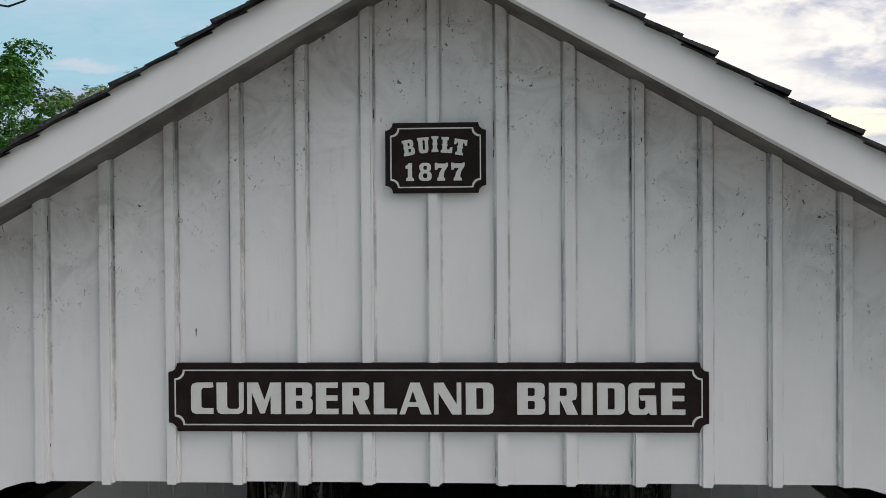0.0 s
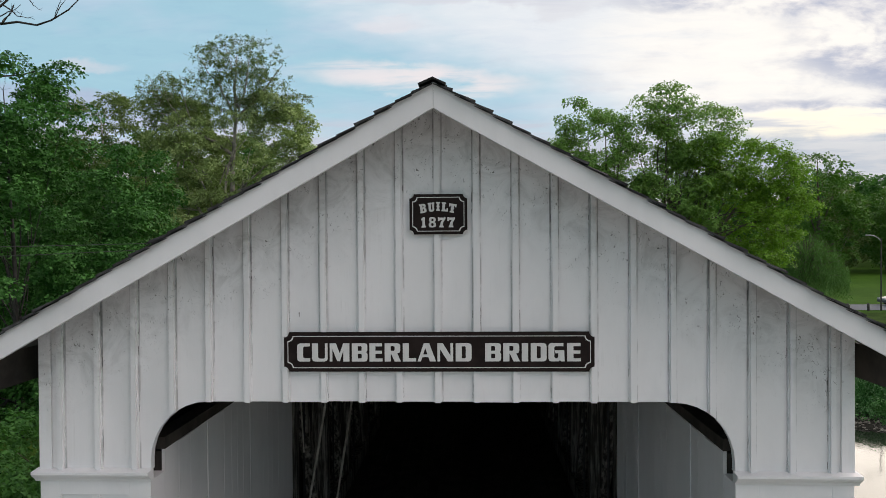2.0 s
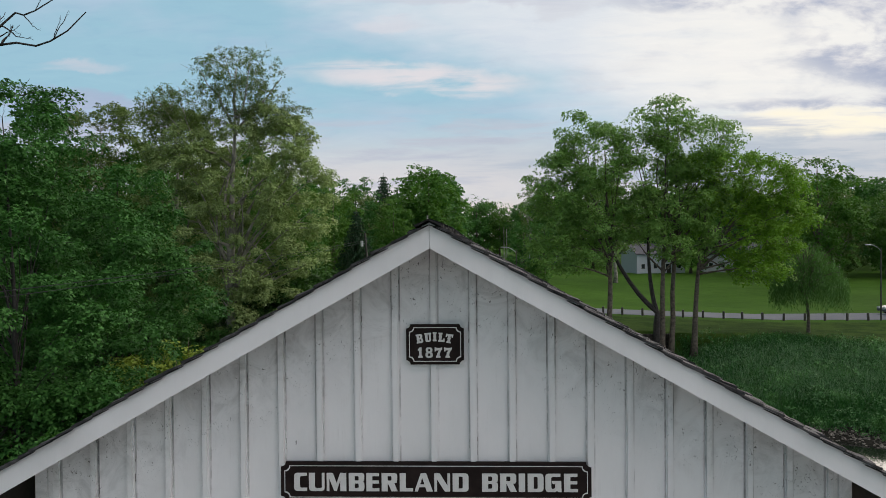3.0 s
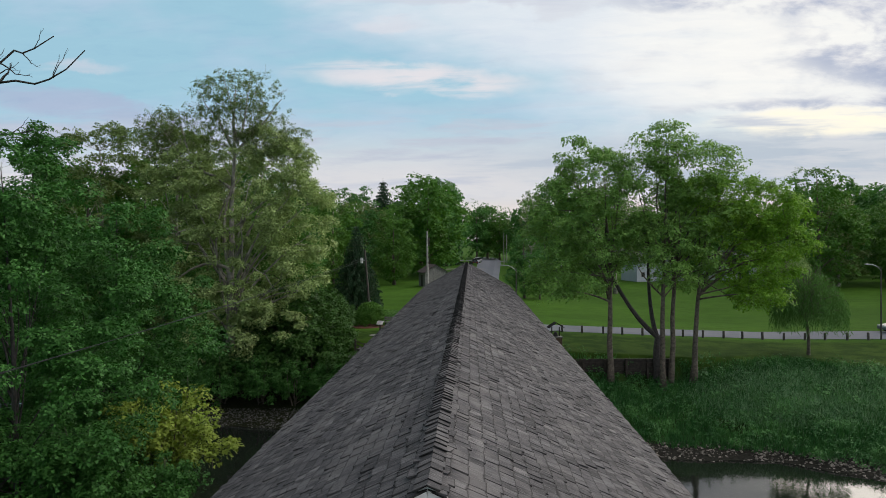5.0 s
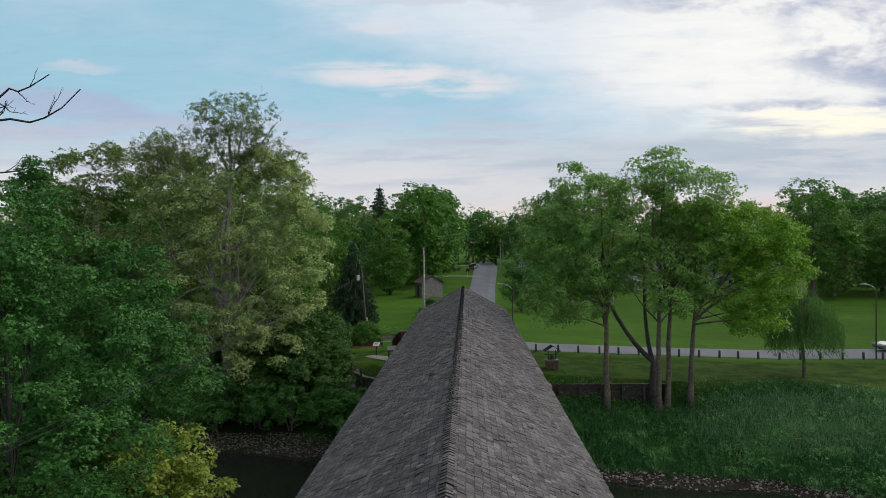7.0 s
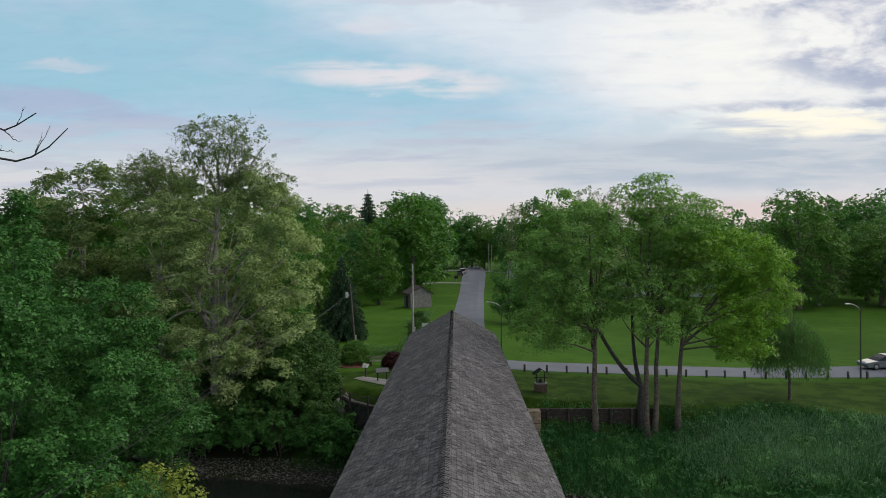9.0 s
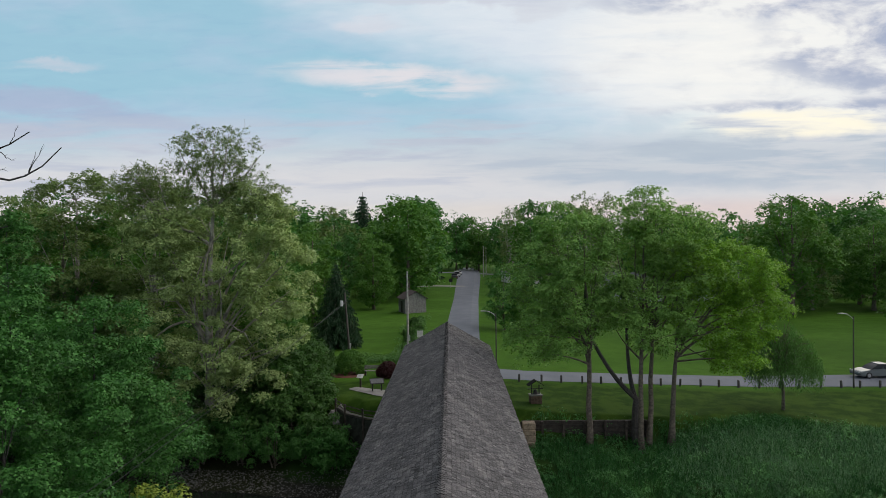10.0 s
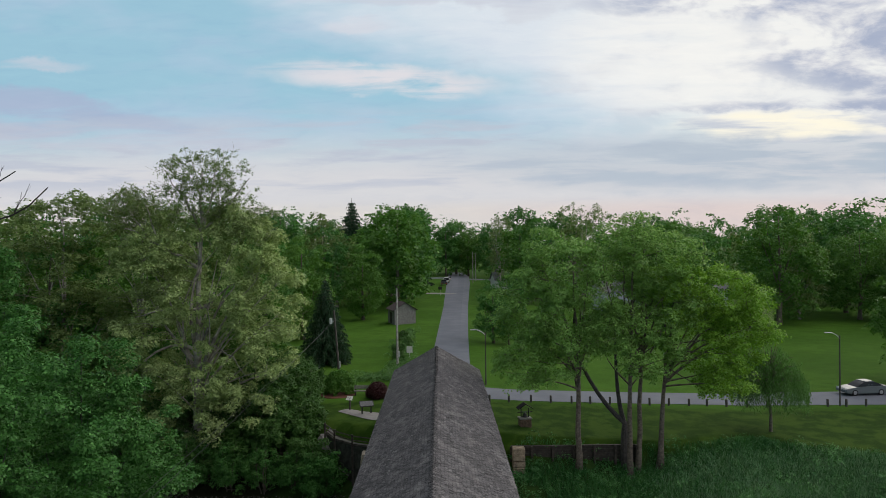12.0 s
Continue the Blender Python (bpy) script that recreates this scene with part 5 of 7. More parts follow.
em2 = tree_meshes(32, 16.0, [(0.6, 0.0, 12.4, 2.6, 2.8, 2.6), (2.2, 0, 8.5, 3.8, 3.6, 4.0), (-2.5, 0.5, 10.0, 4.0, 3.6, 4.0), (0, 0, 5.0, 4.6, 3.8, 3.6)], 240, 408, LEAF_EMERALD, 0.13, 0.16, BARK_DEAD, 0.2, (0.3, 0), (0.55, 1.15), 0.74, flat=0.5, limb=0.5, limbs=36, twigs=0)
place_tree("box_elder_tree", "emerald green tree overhanging the river", em2, -18.4, 31.5, -4.6)
em3 = tree_meshes(34, 19.4, [(0, 0, 17.8, 0.9, 0.9, 1.7), (0, 0, 15.4, 1.6, 1.6, 2.0), (0.2, 0, 12.0, 2.8, 2.8, 3.0), (-1.0, 0, 8.0, 4.0, 3.8, 3.6), (0, 0, 4.0, 4.4, 4.0, 3.0)], 230, 378, LEAF_EMERALD, 0.14, 0.16, BARK_DEAD, 0.2, (0.0, 0), (0.5, 1.0), 0.7, flat=0.55, limb=0.5, limbs=30, twigs=0)
place_tree("box_elder_tree", "tall pointed emerald green tree behind the river bend", em3, -24.0, 33.8, -4.2)

# yellow shrub dipping into the river
ysh = tree_meshes(33, 4.6, [(0.0, 0, 2.6, 2.0, 1.8, 1.4), (1.2, 0, 2.0, 1.5, 1.4, 1.1), (-1.3, 0, 2.2, 1.6, 1.5, 1.2)], 80, 200, LEAF_YELLOW, 0.115, 0.10, BARK, 0.1, (0, 0), (0.35, 0.6), 0.3, stems=4, spread=0.2)
place_tree("yellow_shrub", "bright yellow-green shrub leaning over the water", ysh, -14.4, 28.2, -4.0, 0, 1.35, category="shrub")

# bare dead tree whose limb reaches into the sky
bm = bmesh.new()
rb = np.random.default_rng(77)
tube(bm, bez((-29, 30, -4), (-28.5, 30, 8), (-27.5, 30, 19), 10), [0.42 - 0.034 * k for k in range(11)], 8)


def twig(a, b, r, level):
    """A crooked limb from a towards b that throws side shoots."""
    a, b = Vector(a), Vector(b)
    L, n = (b - a).length, 10
    pl, sway = [a], Vector((0, 0, 0))
    for k in range(1, n + 1):
        sway = sway * 0.6 + Vector((rb.normal(0, 0.5), rb.normal(0, 0.5), rb.normal(0, 0.9))) * L * 0.028
        pl.append(a.lerp(b, k / n) + sway + Vector((0, 0, -0.08 * L * math.sin(math.pi * k / n))))
    tube(bm, pl, [r * (1 - 0.75 * k / n) for k in range(n + 1)], 5, False)
    if level:
        for q in range(5 if level > 1 else 3):
            k = int(rb.integers(4, n)) if q else n - 2
            d = L * rb.uniform(0.14, 0.26)
            v = ((b - a).normalized() * 0.8 + Vector((rb.normal(0, 0.4), rb.normal(0, 0.4), rb.choice((-0.6, 0.7, 0.9))))).normalized() * d
            twig(pl[k], pl[k] + v, r * (1 - 0.75 * k / n) * 0.7, level - 1)


for a, b in (((-27.8, 30, 16.9), (-18.5, 29.6, 17.9)), ((-27.8, 30.4, 16.4), (-20.4, 30.2, 18.9)), ((-27.9, 30, 13.8), (-21.7, 30.2, 14.3))):
    twig(a, b, 0.11, 2 if b[2] > 16 else 1)
dead = thing("dead_tree", "bare dead tree with thin twisted black limbs", "tree", (0, 0, 0))
part("trunk", bm, BARK_DEAD, dead, "bare dark limbs")

# wood edge: four kinds of tree, each built once
KINDS = [
    (41, 17, [(0, 0, 11.5, 5.0, 5.0, 5.2), (-2, 1, 7.5, 4.6, 4.6, 4.6), (2, -1, 8.5, 4.4, 4.4, 5.0), (0, 0, 3.5, 4.5, 4.5, 2.8)], LEAF_MID, BARK),
    (42, 20, [(0, 0, 14.0, 4.6, 4.6, 5.8), (1.5, 0.6, 9.0, 5.0, 5.0, 5.4), (-2, -1, 7.5, 4.4, 4.4, 5.0), (0, 0, 3.5, 4.5, 4.5, 2.8)], LEAF_DARK, BARK),
    (43, 18, [(0, 0, 12.0, 4.4, 4.4, 6.0), (0, 1, 6.5, 5.0, 5.0, 4.6), (0, 0, 3.5, 4.0, 4.0, 2.6)], LEAF_SPRING, BARK),
    (44, 19, [(0, 0, 13.0, 4.6, 4.6, 5.6), (0, 1, 7.5, 4.8, 4.8, 5.0), (0, 0, 3.5, 4.3, 4.3, 2.8)], LEAF_SAGE, BARK_PALE),
]
bgm = [tree_meshes(k, h, lobes, 150, 120, leaf, 0.27, 0.4, bark, 0.2, clump_r=(0.8, 1.6), shell=0.66, limb=0.6, twigs=0, limbs=12, aspect=1.0, flat=0.6, branches=False) for k, h, lobes, leaf, bark in KINDS]
farm = [tree_meshes(k + 10, h, lobes, 110, 72, leaf, 0.46, 0.4, bark, 0.2, clump_r=(0.95, 1.9), shell=0.66, limb=0.6, twigs=0, limbs=5, aspect=1.0, flat=0.65, branches=False) for k, h, lobes, leaf, bark in KINDS]
names = ("maple_tree", "oak_tree", "ash_tree", "plane_tree")
labels = ("mid-green broadleaf tree in the wood edge", "dark green oak in the wood edge", "fresh green ash in the wood edge", "pale olive spring tree in the wood edge")


def bg(kind, x, y, scale=1.0, wide=1.0, group="wood edge"):
    scale *= 1.1 if y > 170 and scale > 0.6 else 1.0
    place_tree(names[kind], labels[kind], (farm if y > 150 else bgm)[kind], x, y, None, random.uniform(0, 360), (scale * wide, scale * wide, scale), group)


for k, x, y, s in ((1, -38, 66, 1.1), (2, -34, 70, 1.1), (0, -42.5, 66, 1.15), (0, -50, 66, 1.15), (0, 84, 138, 1.1), (0, -46, 72, 1.05), (3, -27, 76, 1.05), (0, -20, 74, 0.85), (1, -25, 99, 0.9),
                   (3, -52, 84, 1.1), (0, -40, 88, 1.1), (1, -30, 96, 1.1), (2, -22, 112, 0.95), (0, -60, 70, 1.1), (1, -74, 88, 1.1), (3, -64, 104, 1.1),
                   (2, -15, 138, 0.85), (1, -24, 146, 1.1), (0, -9, 156, 1.4), (1, -9, 188, 1.2), (0, -36, 140, 1.1), (1, -7.5, 230, 1.25), (3, -46, 120, 1.1),
                   (1, 8.4, 104, 0.52), (0, 10.6, 103, 0.34), (1, 13.5, 124, 0.55), (1, 26, 230, 1.3), (0, 21, 180, 1.1), (1, 33, 188, 1.15),
                   (0, 65, 132, 1.42), (2, 93, 140, 1.1), (0, 100, 130, 1.15), (0, 90, 132, 1.0), (1, 76, 150, 1.05), (0, 88, 150, 1.1), (2, 50, 160, 0.9), (3, 73, 140, 0.95),
                   (1, 3, 306, 1.1), (0, 13, 312, 1.15), (1, 23, 304, 1.1), (1, -8, 304, 1.1), (0, 8, 326, 1.3), (1, -26, 64, 0.7), (0, -34, 60, 0.75), (1, -9, 170, 1.0), (1, 44, 170, 0.85), (0, 112, 130, 1.15), (1, 58, 152, 0.95), (1, 106, 118, 1.1), (0, 56, 77, 0.9)):
    bg(k, x, y, s)

# a half-bare tree whose thin top shows over the maples
thin = tree_meshes(47, 24.0, [(0, 0, 20.5, 4.6, 4.0, 3.2), (-1, 0, 15.0, 5.0, 4.4, 4.6), (1, 0, 9.0, 4.6, 4.4, 4.4)], 260, 48, LEAF_SAGE, 0.22, 0.34, BARK_PALE, 0.25, (0, 0), (0.35, 0.8), 0.3, limb=0.7, limbs=24, twigs=1, flat=0.8)
place_tree("plane_tree", "half-bare pale tree rising behind the maples", thin, 26.0, 124.0, None, 0, (1.1, 1.1, 0.98), "wood edge")
place_tree("plane_tree", "half-bare pale tree at the end of the lawn", thin, 18.5, 212.0, None, 70, 1.0, "wood edge")

# the wood thickens behind its edge
rw = random.Random(17)
taken = []


def thicket(n, region, kinds, lo, hi):
    done = tries = 0
    while done < n and tries < 4000:
        tries += 1
        x, y = rw.uniform(-110, 130), rw.uniform(60, 245)
        if not region(x, y) or any((x - a) ** 2 + (y - b) ** 2 < 60 for a, b in taken):
            continue
        taken.append((x, y))
        bg(rw.choice(kinds), x, y, rw.uniform(lo, hi), 1.15, "wood")
        done += 1


thicket(17, lambda x, y: -75 < x < np.interp(y, [90, 120, 150, 245], [-20, -17, -14, -7]) and y > 92 and y < 235 and x > -0.62 * y, (0, 1, 1, 2, 3), 0.95, 1.3)
thicket(12, lambda x, y: x > np.interp(y, [125, 150, 245], [84, 62, 18]) and y > 128 and x < 0.72 * y + 12, (0, 1, 1, 2), 0.9, 1.25)

# far woods right round the place, beyond the lawns
rf = np.random.default_rng(8)
C, R = [], []
for i in range(340):
    a = radians(-46 + 92 * (i + rf.random()) / 340)
    d = rf.uniform(238, 400)
    x, y = d * math.sin(a), d * math.cos(a)
    if abs(x - (8 + (y - 260) * 0.03)) < 13 and y < 318:
        continue
    h = rf.uniform(20, 30)
    w = rf.uniform(5, 8.5)
    z = float(gh(x, y))
    n = 16
    q = rf.normal(size=(n, 3))
    q /= np.linalg.norm(q, axis=1, keepdims=True)
    C.append(np.array([x, y, z + h * 0.55]) + q * np.array([w, w, h * 0.42]) * rf.uniform(0.4, 1, (n, 1)))
    R.append(rf.uniform(1.8, 3.2, n))
C, R = np.concatenate(C), np.concatenate(R)
lots = np.repeat(rf.random(len(C) // 16), 16)
for mat, lo, hi in ((LEAF_MID, 0, 0.4), (LEAF_DARK, 0.4, 0.8), (LEAF_SAGE, 0.8, 1.0)):
    pick = (lots >= lo) & (lots < hi)
    me = leaf_mesh("far_woods", leaf_cards(C[pick], R[pick], 30, 0.9, rf, aspect=1.0, tuft=5), mat)
    tagged(new("far_woods", me), "far belt of mixed green woodland", "woods", kind="stuff")

# undergrowth along the left of the far bank
shrub_a = tree_meshes(51, 4.6, [(0, 0, 2.6, 2.2, 2.2, 1.9), (1.2, 0.3, 1.6, 1.7, 1.7, 1.4), (-1.2, -0.2, 1.6, 1.7, 1.7, 1.4)], 60, 140, LEAF_BANK, 0.20, 0.12, BARK, 0.1, (0, 0), (0.45, 0.8), 0.4, stems=3, spread=0.15, limbs=4, twigs=0, branches=False)
shrub_b = tree_meshes(52, 4.2, [(0, 0, 2.2, 2.4, 2.2, 1.7), (-1.0, 0.3, 1.4, 1.7, 1.7, 1.3)], 60, 140, LEAF_BANK, 0.19, 0.12, BARK, 0.1, (0, 0), (0.45, 0.8), 0.4, stems=3, spread=0.15, limbs=4, twigs=0, branches=False)
shrub_c = tree_meshes(53, 4.4, [(0, 0, 2.4, 2.3, 2.2, 1.8), (1.0, 0.3, 1.4, 1.7, 1.7, 1.3)], 70, 170, LEAF_EMERALD, 0.135, 0.12, BARK, 0.1, (0, 0), (0.4, 0.75), 0.4, stems=3, spread=0.15, limbs=4, twigs=0, branches=False)
for i, (x, y, s) in enumerate(((-11.4, 55.6, 0.85), (-13.0, 54.2, 1.1), (-14.2, 55.2, 1.2), (-14.2, 58.2, 1.3), (-16.5, 54.6, 1.05), (-19.2, 54.2, 1.0), (-16.8, 58.2, 1.4), (-22.5, 56.2, 1.1), (-25.8, 58.8, 1.3), (-29.5, 60.2, 1.4),
                               (-15.2, 61.2, 1.2), (-15.8, 66.0, 0.9), (-16.0, 71.5, 1.0), (-15.6, 76.0, 0.8), (-12.8, 62.5, 0.8), (-13.0, 67.0, 0.7), (-11.9, 59.2, 0.6), (-13.4, 72.5, 0.55), (-4.9, 85.0, 0.33), (-5.4, 92.0, 0.4), (-4.4, 99.0, 0.3), (-5.6, 106.0, 0.4), (-33.5, 63.5, 1.4), (-38.5, 66.0, 1.5), (-10.2, 51.6, 0.8), (-21.5, 60.5, 1.3))):
    place_tree("bank_shrub", "leafy green shrub on the river bank", (shrub_a, shrub_b)[i % 2], x, y, None, random.uniform(0, 360), s, "bank shrubs", "shrub")
for i, (x, y, s) in enumerate(((-14.5, 20.5, 1.0), (-17.0, 26.0, 1.2), (-21.5, 27.0, 1.4), (-23.5, 22.0, 1.4), (-13.0, 24.2, 0.9), (-8.9, 50.2, 0.85))):
    place_tree("bank_shrub", "leafy emerald shrub on the near river bank", shrub_c, x, y, None, random.uniform(0, 360), s, "near bank shrubs", "shrub")

shrub_d = tree_meshes(54, 4.4, [(0, 0, 2.4, 2.3, 2.2, 1.8), (1.0, 0.3, 1.4, 1.7, 1.7, 1.3)], 80, 170, LEAF_DARK, 0.10, 0.12, BARK, 0.1, (0, 0), (0.35, 0.65), 0.4, stems=3, spread=0.15, limbs=4, twigs=0, branches=False)
for i, (x, y, s) in enumerate(((-6.0, 6.5, 0.75), (-8.2, 9.5, 0.95), (-6.2, 12.0, 0.8), (-9.5, 6.0, 0.8), (6.2, 9.0, 0.55))):
    place_tree("bank_shrub", "dark leafy shrub beside the near bridge end", shrub_d, x, y, None, random.uniform(0, 360), s, "near bank shrubs", "shrub")
for x, y, s in ((-16.8, 52.4, 1.0), (-20.4, 53.2, 1.1), (-13.8, 51.6, 0.9), (-23.8, 55.4, 1.15), (-11.4, 51.2, 0.75)):
    place_tree("bank_shrub", "dark leafy shrub overhanging the gravel bar", shrub_d, x, y, None, random.uniform(0, 360), s, "bank shrubs", "shrub")

# ---- things on the far bank ----
def ground_at(x, y):
    return float(gh(x, y))


# weeping willow
def willow(seed, height, rad, strands, mat, n=20):
    rng = np.random.default_rng(seed)
    bm = bmesh.new()
    tube(bm, bez((0, 0, -0.3), (0.2, 0, height * 0.3), (-0.5, 0, height * 0.62), 8), [0.16 - 0.012 * k for k in range(9)], 8)
    V = []
    for i in range(strands):
        a = rng.uniform(0, math.tau)
        r = rad * math.sqrt(rng.uniform(0.03, 1))
        topz = height * (0.97 - 0.42 * (r / rad) ** 2) + rng.normal(0, 0.25)
        p = np.array([r * math.cos(a), r * math.sin(a), topz])
        L = rng.uniform(0.45, 1.0) * (topz - height * 0.14) * 0.75
        if i % 9 == 0:
            tube(bm, bez((-0.2, 0, height * 0.42), (p[0] * 0.5, p[1] * 0.5, topz + 0.2), p, 5), [0.07, 0.05, 0.035, 0.025, 0.018, 0.01], 4, False)
        c = p + np.stack([rng.normal(0, 0.09, n), rng.normal(0, 0.09, n), -L * np.linspace(0, 1, n)], 1)
        V.append(leaf_cards(c, np.full(n, 0.06), 1, 0.26, rng, 0.5, 0.05, 0.22, 0.0))
    me = bpy.data.meshes.new("trunk")
    bm.to_mesh(me)
    bm.free()
    me.materials.append(BARK)
    return me, leaf_mesh("crown", np.concatenate(V), mat)


place_tree("weeping_willow", "small grey-green weeping willow on the lawn", willow(61, 7.4, 3.1, 800, LEAF_WILLOW), 28.5, 56.0, -1.65)
place_tree("weeping_willow", "pale weeping willow at the far edge of the lawn", willow(62, 9.5, 3.8, 400, LEAF_OLIVE), 47.0, 104.0, None)


def spruce(seed, height, rad, tiers, mat):
    rng = np.random.default_rng(seed)
    bm = tubed([(0, 0, -0.3), (0, 0, height * 0.5), (0, 0, height)], [0.22, 0.12, 0.02], 7)
    V = []
    for t in range(tiers):
        k = t / tiers
        z = height * (0.06 + 0.92 * k)
        r = rad * (1 - k) ** 0.9 + 0.12
        n = max(5, int(14 * (1 - k) + 5))
        for b in range(n):
            a = math.tau * b / n + rng.uniform(0, 0.6)
            rr_ = r * rng.uniform(0.75, 1.1)
            m = max(4, int(rr_ * 9))
            f = np.linspace(0.12, 1, m)
            c = np.stack([math.cos(a) * rr_ * f, math.sin(a) * rr_ * f, z - 0.32 * rr_ * f ** 1.4 + 0.1 * f ** 3], 1)
            V.append(leaf_cards(c, np.full(m, 0.18), 4, 0.30, rng, 0.5, 0.12, 0.4, 0.3))
            tube(bm, [(0, 0, z), tuple(c[-1])], [0.03, 0.008], 3, False)
    me = bpy.data.meshes.new("trunk")
    bm.to_mesh(me)
    bm.free()
    me.materials.append(BARK)
    return me, leaf_mesh("crown", np.concatenate(V), mat)


spr = spruce(63, 11.2, 3.9, 28, NEEDLE)
place_tree("spruce_tree", "dark conical spruce at the edge of the lawn", spr, -14.3, 86.5, None)
place_tree("spruce_tree", "tall dark spruce rising over the far woods", spr, -30, 246, None, 40, 2.75)
place_tree("spruce_tree", "dark spruce rising over the far woods", spr, -11, 240, None, 80, 2.5)

# clipped bush, red bush, low shrubs by the gravel path
rb2 = np.random.default_rng(64)
for nm, lab, mat, x, y, r, hgt in (("round_bush", "clipped round green bush", LEAF_MID, -10.0, 68.0, 1.75, 1.5), ("red_bush", "rounded dark red barberry bush", LEAF_RED, -5.9, 65.0, 1.0, 0.85)):
    th = thing(nm, lab, "bush", (x, y, ground_at(x, y)))
    d = rb2.normal(size=(300, 3))
    d /= np.linalg.norm(d, axis=1, keepdims=True)
    d[:, 2] = np.abs(d[:, 2])
    part("foliage", leaf_mesh("foliage", leaf_cards(d * np.array([r, r, hgt * 1.5]) * 0.9 + np.array([0, 0, 0.25]), np.full(300, 0.30), 60, 0.15, rb2), mat), None, th)
    part("stem", tubed([(0, 0, -0.1), (0, 0, 0.9)], [0.06, 0.03], 6), BARK, th)

# street furniture
def utility_pole(x, y, h, label, mat, lean=0.0, lamp=False):
    z = ground_at(x, y)
    th = thing("utility_pole", label, "utility pole", (x, y, z))
    part("pole", tubed([(0, 0, -0.5), (lean * 0.5, 0, h * 0.5), (lean, 0, h)], [0.15, 0.125, 0.10], 10), mat, th)
    part("cable_box", boxed(lean * 0.3 + 0.11, lean * 0.3 + 0.28, -0.1, 0.1, 1.2, 1.9, bevel=0.02), STEEL, th)
    if lamp:
        part("lamp_head", tubed([(lean - 0.36, 0, h * 0.80), (lean - 0.36, 0, h * 0.80 + 0.62)], [0.16, 0.17], 10), plain("lamp_white", (0.62, 0.64, 0.66), 0.4, 0.1), th, "white transformer can")
        part("bracket", boxed(lean - 0.34, lean, -0.03, 0.03, h * 0.80 + 0.25, h * 0.80 + 0.33), STEEL, th)
    else:
        for zz in (0.35, 0.9):
            part("insulator", tubed([(lean, -0.14, h - zz), (lean, -0.30, h - zz)], [0.05, 0.04], 8), STEEL, th)
    return th


utility_pole(-4.92, 82.0, 9.6, "tall pale wooden utility pole behind the bridge", POLEWOOD)
utility_pole(-11.2, 76.5, 7.7, "leaning wooden service pole with a white transformer can", POLEDARK, -0.55, True)
utility_pole(12.6, 262, 11.5, "distant wooden utility pole beside the road", POLEWOOD)
utility_pole(14.2, 275, 11.0, "distant wooden utility pole beside the cross street", POLEWOOD)
utility_pole(-9, 275, 11.0, "distant wooden utility pole at the street corner", POLEWOOD)


def street_lamp(x, y, h, arm, label):
    z = ground_at(x, y)
    th = thing("street_lamp", label, "street lamp", (x, y, z))
    part("pole", tubed([(0, 0, -0.3), (0, 0, h * 0.5), (0, 0, h)], [0.085, 0.07, 0.055], 10), POLEDARK, th)
    part("arm", tubed(bez((0, 0, h - 0.35), (arm * 0.35, 0, h + 0.25), (arm, 0, h + 0.28), 6), 0.035, 6), STEEL, th, "steel bracket arm")
    bm = boxed(-0.26, 0.26, -0.10, 0.10, -0.05, 0.05, bevel=0.03)
    bmesh.ops.transform(bm, matrix=pose(arm * 1.12, 0, h + 0.27), verts=bm.verts)
    part("lamp_head", bm, STEEL, th, "grey lamp head")


street_lamp(39.6, 65.2, 7.0, -1.1, "wooden park street lamp with a steel arm over the lane")
street_lamp(5.1, 71.0, 5.6, -1.2, "wooden street lamp beside the road beyond the bridge")

# bollards along the lane
bol = thing("bollard", "short dark wooden bollard beside the lane", "bollard", (9.0, 64.0, ground_at(9.0, 64.0)), 0, "bollards along the lane")
part("post", boxed(-0.09, 0.09, -0.09, 0.09, -0.3, 0.72, bevel=0.02), POLEDARK, bol)
part("cap", boxed(-0.075, 0.075, -0.075, 0.075, 0.722, 0.75, bevel=0.01), GREYWOOD, bol)
for i in range(1, 24):
    x = 9.0 + 1.95 * i + random.uniform(-0.12, 0.12)
    y = np.interp(x, [9, 28, 46, 60], [64.0, 65.3, 64.9, 64.2])
    copy_thing(bol, pose(x, y, ground_at(x, y), random.uniform(-2, 2), random.uniform(-2, 2), random.uniform(-8, 8)))
for x, y in ((4.9, 62.6), (6.8, 63.4)):
    copy_thing(bol, pose(x, y, ground_at(x, y), 0, 0, 4))

# timber retaining wall, with sleepers stacked between posts
SLEEPER = plain("old_sleeper", (0.040, 0.035, 0.030), 0.9, 0.35, 4.0)
wall = thing("retaining_wall", "weathered timber retaining wall of stacked sleepers", "retaining wall", (0, 0, 0))
for i in range(7):
    x = 5.7 + i * 1.62
    part("post", boxed(x - 0.09, x + 0.09, 50.13, 50.31, -3.2, -0.95 + random.uniform(-0.06, 0.03), bevel=0.012), DARKWOOD, wall)
for r in range(6):
    z = -2.72 + r * 0.29
    for i in range(6):
        x = 5.7 + i * 1.62
        part("sleeper", boxed(x + 0.01, x + 1.61, 50.32 + random.uniform(0, 0.03), 50.56, z + 0.006, z + 0.284, bevel=0.012), SLEEPER, wall)

